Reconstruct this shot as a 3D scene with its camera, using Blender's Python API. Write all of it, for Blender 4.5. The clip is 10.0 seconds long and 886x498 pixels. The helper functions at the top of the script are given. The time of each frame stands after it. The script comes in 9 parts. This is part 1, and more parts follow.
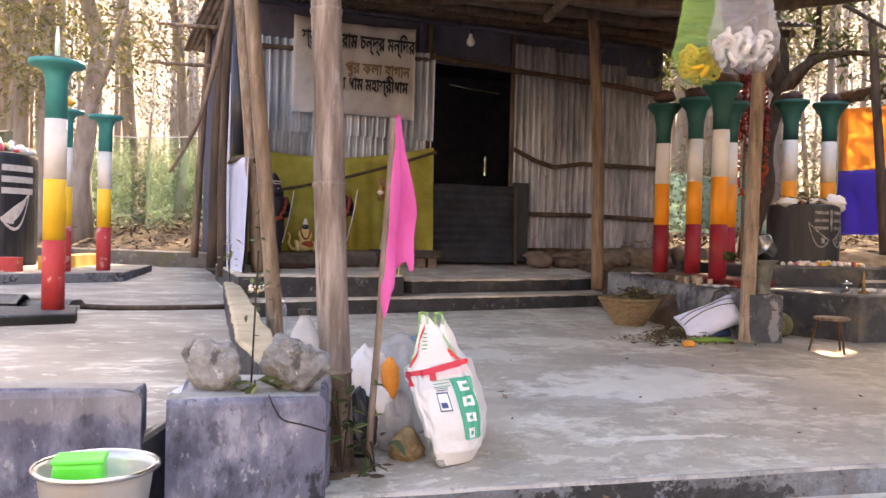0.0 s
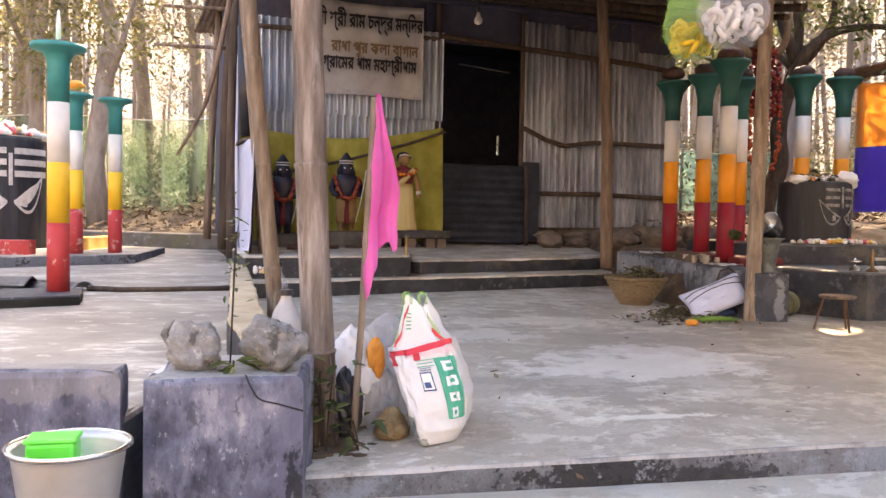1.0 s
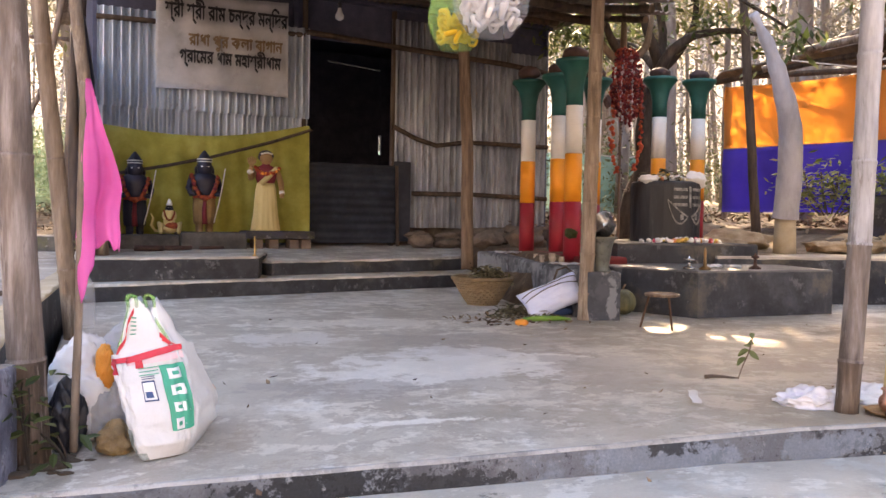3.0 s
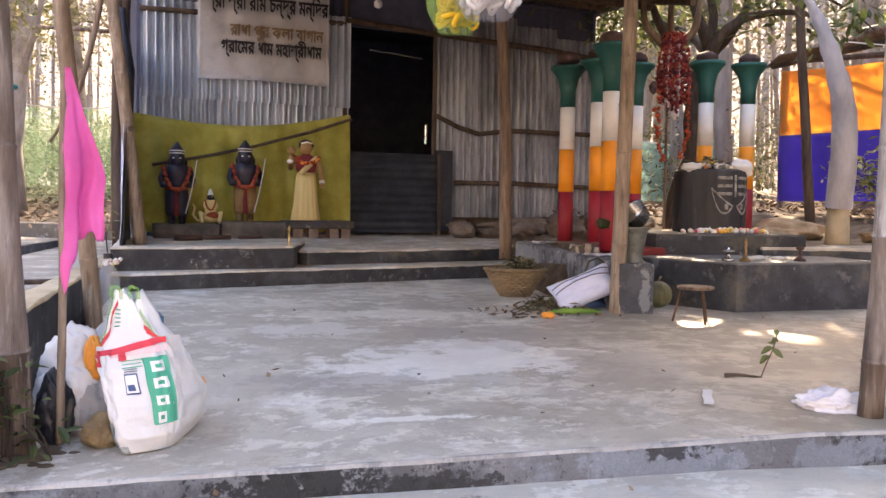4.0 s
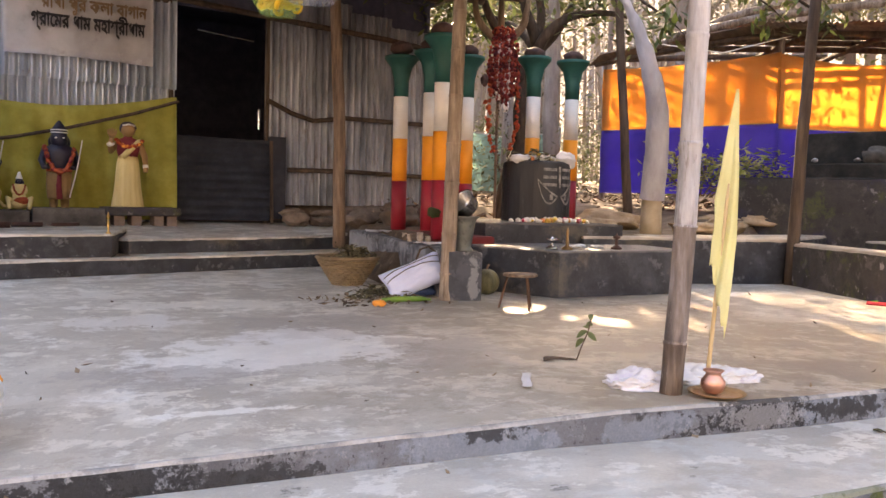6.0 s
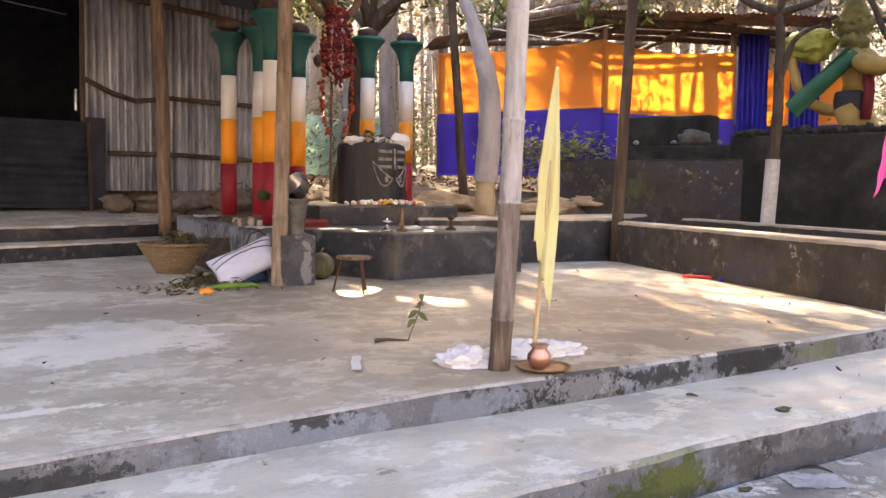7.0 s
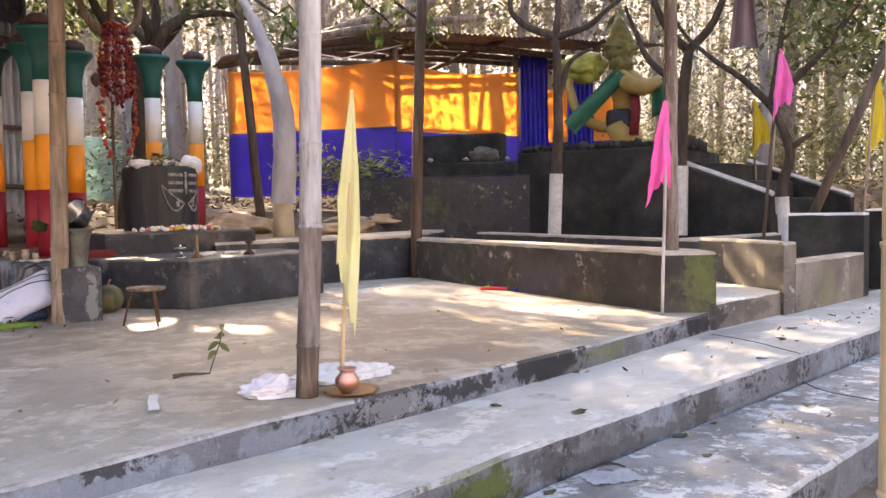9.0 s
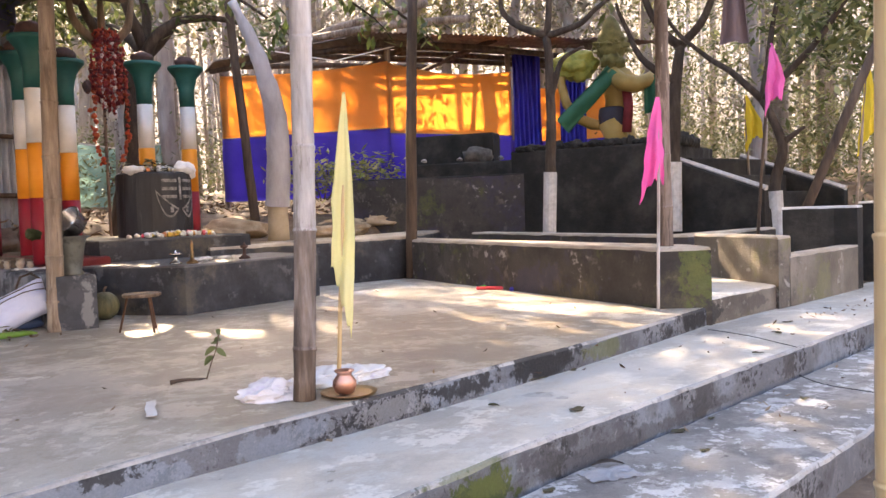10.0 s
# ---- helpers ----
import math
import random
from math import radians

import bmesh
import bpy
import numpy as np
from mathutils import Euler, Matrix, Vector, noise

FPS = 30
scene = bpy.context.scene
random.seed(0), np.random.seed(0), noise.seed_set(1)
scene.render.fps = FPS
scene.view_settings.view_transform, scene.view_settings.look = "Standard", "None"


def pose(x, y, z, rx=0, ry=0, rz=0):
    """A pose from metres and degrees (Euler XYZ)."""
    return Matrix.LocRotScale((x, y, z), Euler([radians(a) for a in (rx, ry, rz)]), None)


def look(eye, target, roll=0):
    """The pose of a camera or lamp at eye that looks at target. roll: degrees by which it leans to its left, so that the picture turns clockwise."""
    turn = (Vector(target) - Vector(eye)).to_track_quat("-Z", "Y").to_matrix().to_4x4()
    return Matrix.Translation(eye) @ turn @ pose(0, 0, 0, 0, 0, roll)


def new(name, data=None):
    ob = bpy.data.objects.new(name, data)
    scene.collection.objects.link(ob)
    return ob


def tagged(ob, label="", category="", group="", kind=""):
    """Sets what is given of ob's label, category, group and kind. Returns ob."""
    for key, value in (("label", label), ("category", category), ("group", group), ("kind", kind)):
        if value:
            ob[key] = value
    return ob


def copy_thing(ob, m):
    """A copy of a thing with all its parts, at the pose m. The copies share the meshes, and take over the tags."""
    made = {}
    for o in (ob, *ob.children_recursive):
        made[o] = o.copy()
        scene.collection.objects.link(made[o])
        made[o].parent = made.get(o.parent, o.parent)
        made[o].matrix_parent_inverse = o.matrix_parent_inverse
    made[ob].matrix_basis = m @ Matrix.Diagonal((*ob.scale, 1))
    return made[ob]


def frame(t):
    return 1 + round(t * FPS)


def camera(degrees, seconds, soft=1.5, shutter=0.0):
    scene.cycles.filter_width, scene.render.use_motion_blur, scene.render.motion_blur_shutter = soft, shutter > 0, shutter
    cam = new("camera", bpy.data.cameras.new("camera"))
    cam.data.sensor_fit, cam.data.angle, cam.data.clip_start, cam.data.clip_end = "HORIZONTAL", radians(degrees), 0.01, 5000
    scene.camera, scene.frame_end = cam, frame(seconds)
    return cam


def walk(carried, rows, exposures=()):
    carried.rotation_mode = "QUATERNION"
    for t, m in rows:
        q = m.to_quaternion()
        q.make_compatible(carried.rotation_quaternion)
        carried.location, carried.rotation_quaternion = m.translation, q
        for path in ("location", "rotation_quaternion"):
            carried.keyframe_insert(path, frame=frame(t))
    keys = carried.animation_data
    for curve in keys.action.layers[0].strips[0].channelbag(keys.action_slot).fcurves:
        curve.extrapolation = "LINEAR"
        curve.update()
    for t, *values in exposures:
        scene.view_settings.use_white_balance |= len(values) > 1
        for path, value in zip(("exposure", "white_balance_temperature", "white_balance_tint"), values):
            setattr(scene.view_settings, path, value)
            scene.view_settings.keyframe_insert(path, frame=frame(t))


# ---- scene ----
cam = camera(55.8, 10.0)
PATH = [
    (0, (-0.925, -2.741, 0.708), (-0.716, -0.752, 0.681), 1.4),
    (0.5, (-0.873, -2.721, 0.711), (-0.714, -0.728, 0.653), 0.8),
    (1, (-0.792, -2.747, 0.709), (-0.631, -0.755, 0.634), 1.0),
    (1.2, (-0.762, -2.764, 0.71), (-0.551, -0.776, 0.635), 1.0),
    (1.5, (-0.738, -2.781, 0.72), (-0.439, -0.804, 0.647), 0.9),
    (1.7, (-0.697, -2.793, 0.714), (-0.356, -0.824, 0.649), 0.5),
    (2, (-0.625, -2.796, 0.716), (-0.228, -0.837, 0.656), 0.1),
    (2.2, (-0.542, -2.794, 0.71), (-0.106, -0.843, 0.653), -0.1),
    (3.3, (-0.016, -2.611, 0.700), (0.258, -0.631, 0.627), 0.9),
    (3.5, (0.056, -2.601, 0.706), (0.269, -0.614, 0.632), 0.4),
    (4, (0.097, -2.58, 0.709), (0.308, -0.594, 0.613), 0.9),
    (4.5, (0.098, -2.567, 0.711), (0.281, -0.577, 0.61), 1.5),
    (5, (0.091, -2.574, 0.713), (0.265, -0.584, 0.619), 1.5),
    (5.5, (0.104, -2.579, 0.71), (0.416, -0.605, 0.613), 1.2),
    (5.7, (0.118, -2.577, 0.702), (0.540, -0.624, 0.599), 1.3),
    (6, (0.15, -2.579, 0.708), (0.737, -0.671, 0.593), 1.5),
    (6.2, (0.172, -2.566, 0.703), (0.852, -0.690, 0.584), 1.5),
    (7.3, (0.262, -2.514, 0.682), (1.265, -0.79, 0.536), 0.6),
    (7.5, (0.268, -2.509, 0.685), (1.318, -0.812, 0.541), 0.4),
    (8, (0.269, -2.503, 0.692), (1.409, -0.865, 0.562), 0.5),
    (8.5, (0.251, -2.503, 0.698), (1.494, -0.941, 0.581), -0.1),
    (9, (0.247, -2.505, 0.702), (1.569, -1.008, 0.602), -0.9),
    (9.5, (0.244, -2.508, 0.705), (1.581, -1.025, 0.61), -1.5),
    (10, (0.248, -2.51, 0.702), (1.578, -1.019, 0.603), -2.0),
]
walk(cam, [(t, look(eye, target, roll)) for t, eye, target, roll in PATH], exposures=((0, 3.20, 8000, 19), (2, 3.19, 8100, 19), (3.5, 3.23, 7450, 19), (5, 3.25, 7450, 19), (5.5, 3.25, 7850, 19), (6, 3.25, 8050, 19), (7.5, 3.27, 7650, 19), (8.5, 3.26, 7250, 18), (10, 3.25, 7200, 18)))

# ---- light ----
world = bpy.data.worlds.new("sky")
scene.world = world
world.use_nodes = True
wn = world.node_tree.nodes
wsky = wn.new("ShaderNodeTexSky")
wsky.sky_type = "NISHITA"
wsky.sun_disc = False
SUN_EL, SUN_AZ = 31.0, 14.0          # height; turn from +y towards +x
wsky.sun_elevation = radians(SUN_EL)
wsky.sun_rotation = radians(SUN_AZ)
wsky.dust_density = 3.0
wn["Background"].inputs[1].default_value = 0.15
world.node_tree.links.new(wsky.outputs[0], wn["Background"].inputs[0])
sun_data = bpy.data.lights.new("sun", "SUN")
sun_data.energy, sun_data.angle, sun_data.color = 4.2, radians(0.6), (1.0, 0.82, 0.57)
sun = new("sun", sun_data)
sd = Vector((math.sin(radians(SUN_AZ)) * math.cos(radians(SUN_EL)), math.cos(radians(SUN_AZ)) * math.cos(radians(SUN_EL)), math.sin(radians(SUN_EL))))
sun.matrix_world = look(sd * 60, (0, 0, 0))

# ---- materials ----
def mat(name, cols, scale=5.0, rough=0.8, bump=0.25, bscale=70.0, metal=0.0, stretch=(1, 1, 1), spots=(), big=0.35, spec=0.4, translucent=0.0, island=0.0, lo=0.32, hi=0.68, alpha=1.0, film=None, grain=0.0, patches=()):
    """Noise between the colours, a second slower noise, spots (colour, scale, threshold, softness, strength) and fine
    relief; a spot may end in a mask (scale, threshold, softness).
    film: (colour, centre x, y, half sizes x, y, strength), a brown darkening of one area, with shade put into it;
    grain: strength of a fine speckle; patches: (colour, centre, half sizes, strength, raggedness scale), stains, mould,
    moss and other lighter or darker areas that sit in one place with ragged edges."""
    m = bpy.data.materials.new(name)
    m.use_nodes = True
    nt, nd, ln = m.node_tree, m.node_tree.nodes, m.node_tree.links
    p = nd["Principled BSDF"]
    tc = nd.new("ShaderNodeTexCoord")
    oi = nd.new("ShaderNodeObjectInfo")
    mul = nd.new("ShaderNodeMath"); mul.operation = "MULTIPLY"; mul.inputs[1].default_value = 37.0
    ln.new(oi.outputs["Random"], mul.inputs[0])
    add = nd.new("ShaderNodeVectorMath"); add.operation = "ADD"
    ln.new(tc.outputs["Object"], add.inputs[0]); ln.new(mul.outputs[0], add.inputs[1])
    mp = nd.new("ShaderNodeMapping"); mp.inputs["Scale"].default_value = stretch
    ln.new(add.outputs[0], mp.inputs[0])
    def noise_at(s, d=6, r=0.6):
        n = nd.new("ShaderNodeTexNoise"); n.inputs["Scale"].default_value = s; n.inputs["Detail"].default_value = d; n.inputs["Roughness"].default_value = r
        ln.new(mp.outputs[0], n.inputs["Vector"])
        return n
    n1 = noise_at(scale, 9, 0.65)
    ramp = nd.new("ShaderNodeValToRGB")
    els = ramp.color_ramp.elements
    while len(els) < len(cols):
        els.new(0.5)
    for i, c in enumerate(cols):
        els[i].position = lo + (hi - lo) * i / max(1, len(cols) - 1)
        els[i].color = (*c, 1)
    if island:
        geo = nd.new("ShaderNodeNewGeometry")
        mx = nd.new("ShaderNodeMix"); mx.inputs[0].default_value = island
        ln.new(n1.outputs[0], mx.inputs[2]); ln.new(geo.outputs["Random Per Island"], mx.inputs[3]); ln.new(mx.outputs[0], ramp.inputs[0])
    else:
        ln.new(n1.outputs[0], ramp.inputs[0])
    col = ramp.outputs[0]
    def mixed(a, b, fac, mode="MIX"):
        x = nd.new("ShaderNodeMix"); x.data_type = "RGBA"; x.blend_type = mode
        if hasattr(fac, "is_linked"):
            ln.new(fac, x.inputs[0])
        else:
            x.inputs[0].default_value = fac
        for sock, v in ((6, a), (7, b)):
            if hasattr(v, "is_linked"):
                ln.new(v, x.inputs[sock])
            else:
                x.inputs[sock].default_value = (*v, 1)
        return x.outputs[2]
    if big:
        n2 = noise_at(scale * 0.19, 4, 0.55)
        r2 = nd.new("ShaderNodeValToRGB")
        r2.color_ramp.elements[0].position, r2.color_ramp.elements[1].position = 0.35, 0.65
        r2.color_ramp.elements[0].color, r2.color_ramp.elements[1].color = (0.55, 0.54, 0.53, 1), (1.15, 1.13, 1.1, 1)
        ln.new(n2.outputs[0], r2.inputs[0])
        col = mixed(col, r2.outputs[0], big, "MULTIPLY")
    for c, s, th, soft, k, *mask in spots:
        n3 = noise_at(s, 10, 0.7)
        r3 = nd.new("ShaderNodeValToRGB")
        r3.color_ramp.elements[0].position, r3.color_ramp.elements[1].position = th, th + soft
        r3.color_ramp.elements[0].color, r3.color_ramp.elements[1].color = (0, 0, 0, 1), (k, k, k, 1)
        ln.new(n3.outputs[0], r3.inputs[0])
        fac = r3.outputs[0]
        if mask:
            n4 = noise_at(mask[0], 8, 0.65)
            r4 = nd.new("ShaderNodeMapRange"); r4.inputs["From Min"].default_value, r4.inputs["From Max"].default_value = mask[1], mask[1] + mask[2]
            ln.new(n4.outputs[0], r4.inputs["Value"])
            mm = nd.new("ShaderNodeMath"); mm.operation = "MULTIPLY"
            ln.new(fac, mm.inputs[0]); ln.new(r4.outputs[0], mm.inputs[1])
            fac = mm.outputs[0]
        col = mixed(col, c, fac)
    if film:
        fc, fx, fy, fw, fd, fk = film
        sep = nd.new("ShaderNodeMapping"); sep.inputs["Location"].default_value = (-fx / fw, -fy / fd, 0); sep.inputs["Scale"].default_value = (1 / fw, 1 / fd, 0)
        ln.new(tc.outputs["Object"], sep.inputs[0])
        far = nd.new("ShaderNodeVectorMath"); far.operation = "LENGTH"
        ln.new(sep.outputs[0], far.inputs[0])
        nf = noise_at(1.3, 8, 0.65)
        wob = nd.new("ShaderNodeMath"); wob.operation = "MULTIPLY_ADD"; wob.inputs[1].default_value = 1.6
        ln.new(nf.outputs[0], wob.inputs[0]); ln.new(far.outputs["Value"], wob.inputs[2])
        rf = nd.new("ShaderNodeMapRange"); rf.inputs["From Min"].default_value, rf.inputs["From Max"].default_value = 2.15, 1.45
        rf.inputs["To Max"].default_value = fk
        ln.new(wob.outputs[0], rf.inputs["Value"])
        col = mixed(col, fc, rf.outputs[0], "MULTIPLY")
    for pc, (px, py, pz), (hx, hy, hz), pk, ps in patches:
        at = nd.new("ShaderNodeMapping"); at.inputs["Location"].default_value = (-px / hx, -py / hy, -pz / hz); at.inputs["Scale"].default_value = (1 / hx, 1 / hy, 1 / hz)
        ln.new(tc.outputs["Object"], at.inputs[0])
        far = nd.new("ShaderNodeVectorMath"); far.operation = "LENGTH"
        ln.new(at.outputs[0], far.inputs[0])
        np_ = noise_at(ps, 10, 0.75)
        wob = nd.new("ShaderNodeMath"); wob.operation = "MULTIPLY_ADD"; wob.inputs[1].default_value = 3.4
        ln.new(np_.outputs[0], wob.inputs[0]); ln.new(far.outputs["Value"], wob.inputs[2])
        rp = nd.new("ShaderNodeMapRange"); rp.inputs["From Min"].default_value, rp.inputs["From Max"].default_value = 2.46, 2.30
        rp.inputs["To Max"].default_value = pk
        ln.new(wob.outputs[0], rp.inputs["Value"])
        col = mixed(col, pc, rp.outputs[0])
    if grain:
        ng = noise_at(120, 4, 0.8)
        rg = nd.new("ShaderNodeMapRange"); rg.inputs["From Min"].default_value, rg.inputs["From Max"].default_value = 0.3, 0.7
        rg.inputs["To Min"].default_value, rg.inputs["To Max"].default_value = 1 - grain, 1 + grain
        ln.new(ng.outputs[0], rg.inputs["Value"])
        col = mixed(col, rg.outputs[0], 1.0, "MULTIPLY")
    ln.new(col, p.inputs["Base Color"])
    p.inputs["Roughness"].default_value, p.inputs["Metallic"].default_value = rough, metal
    p.inputs["Specular IOR Level"].default_value = spec
    if bump:
        bn = noise_at(bscale, 6, 0.7)
        bp = nd.new("ShaderNodeBump"); bp.inputs["Strength"].default_value = bump; bp.inputs["Distance"].default_value = 0.01
        ln.new(bn.outputs[0], bp.inputs["Height"]); ln.new(bp.outputs[0], p.inputs["Normal"])
    if translucent:
        t = nd.new("ShaderNodeBsdfTranslucent"); ln.new(col, t.inputs[0])
        ms = nd.new("ShaderNodeMixShader"); ms.inputs[0].default_value = translucent
        ln.new(p.outputs[0], ms.inputs[1]); ln.new(t.outputs[0], ms.inputs[2]); ln.new(ms.outputs[0], nd["Material Output"].inputs[0])
    if alpha < 1:
        surface = ms.outputs[0] if translucent else p.outputs[0]
        tr = nd.new("ShaderNodeBsdfTransparent")
        ma = nd.new("ShaderNodeMixShader"); ma.inputs[0].default_value = alpha
        ln.new(tr.outputs[0], ma.inputs[1]); ln.new(surface, ma.inputs[2]); ln.new(ma.outputs[0], nd["Material Output"].inputs[0])
    return m

# film: browner right side of the floor, with the shade there put in
FLOOR = mat("worn_cement_floor", [(0.43, 0.391, 0.331), (0.497, 0.458, 0.392), (0.57, 0.532, 0.466)], 2.2, 0.5, 0.25, 60, big=0.35, lo=0.3, hi=0.7, grain=0.10,
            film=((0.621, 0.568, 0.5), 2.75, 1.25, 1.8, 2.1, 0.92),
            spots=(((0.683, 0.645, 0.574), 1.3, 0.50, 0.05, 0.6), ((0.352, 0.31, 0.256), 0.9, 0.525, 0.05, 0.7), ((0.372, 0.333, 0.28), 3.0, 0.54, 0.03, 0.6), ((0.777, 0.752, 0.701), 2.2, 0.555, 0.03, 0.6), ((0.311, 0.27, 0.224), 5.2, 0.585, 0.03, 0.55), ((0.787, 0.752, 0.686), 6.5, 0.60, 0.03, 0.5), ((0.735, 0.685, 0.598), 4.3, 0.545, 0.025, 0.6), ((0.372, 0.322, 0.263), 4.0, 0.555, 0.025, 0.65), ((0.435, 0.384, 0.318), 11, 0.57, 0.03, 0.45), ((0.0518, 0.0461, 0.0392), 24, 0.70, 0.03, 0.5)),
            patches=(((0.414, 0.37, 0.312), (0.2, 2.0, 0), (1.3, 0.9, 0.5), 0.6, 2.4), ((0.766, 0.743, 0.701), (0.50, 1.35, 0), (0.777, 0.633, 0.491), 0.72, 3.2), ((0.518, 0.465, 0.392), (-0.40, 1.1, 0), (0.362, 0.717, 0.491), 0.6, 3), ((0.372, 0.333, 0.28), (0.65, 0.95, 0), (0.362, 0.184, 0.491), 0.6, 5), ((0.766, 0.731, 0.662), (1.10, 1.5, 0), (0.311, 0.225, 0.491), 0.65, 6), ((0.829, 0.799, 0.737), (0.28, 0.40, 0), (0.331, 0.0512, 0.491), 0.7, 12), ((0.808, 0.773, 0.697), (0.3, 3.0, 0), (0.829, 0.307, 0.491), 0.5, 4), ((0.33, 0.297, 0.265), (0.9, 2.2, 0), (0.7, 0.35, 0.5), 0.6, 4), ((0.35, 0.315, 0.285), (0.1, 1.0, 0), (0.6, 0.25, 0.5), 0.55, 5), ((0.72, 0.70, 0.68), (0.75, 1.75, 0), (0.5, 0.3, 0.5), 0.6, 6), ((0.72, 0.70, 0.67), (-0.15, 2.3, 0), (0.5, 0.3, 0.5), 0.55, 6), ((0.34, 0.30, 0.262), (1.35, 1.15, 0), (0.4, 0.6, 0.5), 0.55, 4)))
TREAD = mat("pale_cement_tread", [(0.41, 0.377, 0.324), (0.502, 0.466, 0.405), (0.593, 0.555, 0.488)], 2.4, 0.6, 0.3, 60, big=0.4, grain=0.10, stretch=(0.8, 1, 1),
            spots=(((0.331, 0.304, 0.261), 1.5, 0.52, 0.06, 0.5), ((0.502, 0.503, 0.473), 2.6, 0.52, 0.05, 0.6), ((0.707, 0.676, 0.611), 4.2, 0.555, 0.03, 0.6), ((0.376, 0.352, 0.308), 7.5, 0.56, 0.04, 0.55), ((0.114, 0.106, 0.0955), 6.0, 0.645, 0.02, 0.7), ((0.057, 0.0503, 0.0425), 30, 0.68, 0.03, 0.6)),
            patches=(((0.16, 0.148, 0.135), (2.90, -0.12, -0.115), (0.07, 0.0693, 0.0965), 0.75, 9), ((0.14, 0.129, 0.116), (2.93, -0.23, -0.115), (0.05, 0.0347, 0.0965), 0.7, 9), ((0.5, 0.495, 0.468), (3.6, -0.1, -0.115), (1.3, 0.2, 0.2), 0.55, 2.2), ((0.24, 0.228, 0.207), (5.2, 0.22, -0.115), (0.7, 0.158, 0.193), 0.6, 4)))
TREADLOW = mat("flaking_cement_tread", [(0.185, 0.172, 0.16), (0.26, 0.245, 0.228), (0.34, 0.325, 0.305)], 2.6, 0.7, 0.35, 60, big=0.45, grain=0.14,
            spots=(((0.115, 0.107, 0.10), 2.0, 0.50, 0.10, 0.7), ((0.50, 0.49, 0.475), 3.4, 0.525, 0.025, 0.75, 9, 0.42, 0.1), ((0.60, 0.59, 0.575), 7.5, 0.56, 0.02, 0.7), ((0.13, 0.12, 0.115), 5.5, 0.56, 0.03, 0.6), ((0.05, 0.045, 0.04), 22, 0.62, 0.04, 0.6)))
CHALKEDGE = mat("worn_cement_edge", [(0.265, 0.261, 0.255), (0.368, 0.362, 0.351), (0.471, 0.462, 0.446)], 4, 0.8, 0.35, 60, big=0.4, grain=0.14,
            spots=(((0.149, 0.149, 0.149), 6, 0.54, 0.05, 0.6), ((0.0345, 0.0345, 0.0345), 30, 0.57, 0.04, 0.7, 2.6, 0.5, 0.06)),
            patches=(((0.0184, 0.0184, 0.0196), (2.2, 0.02, -0.01), (0.276, 0.23, 0.069), 0.85, 17), ((0.0184, 0.0184, 0.0196), (3.18, 0.10, -0.01), (0.38, 0.23, 0.0575), 0.9, 13), ((0.0161, 0.0161, 0.0172), (4.87, 0.33, -0.01), (0.414, 0.23, 0.069), 0.9, 12), ((0.0805, 0.103, 0.023), (2.05, -0.63, -0.125), (0.253, 0.23, 0.0345), 0.6, 12)))
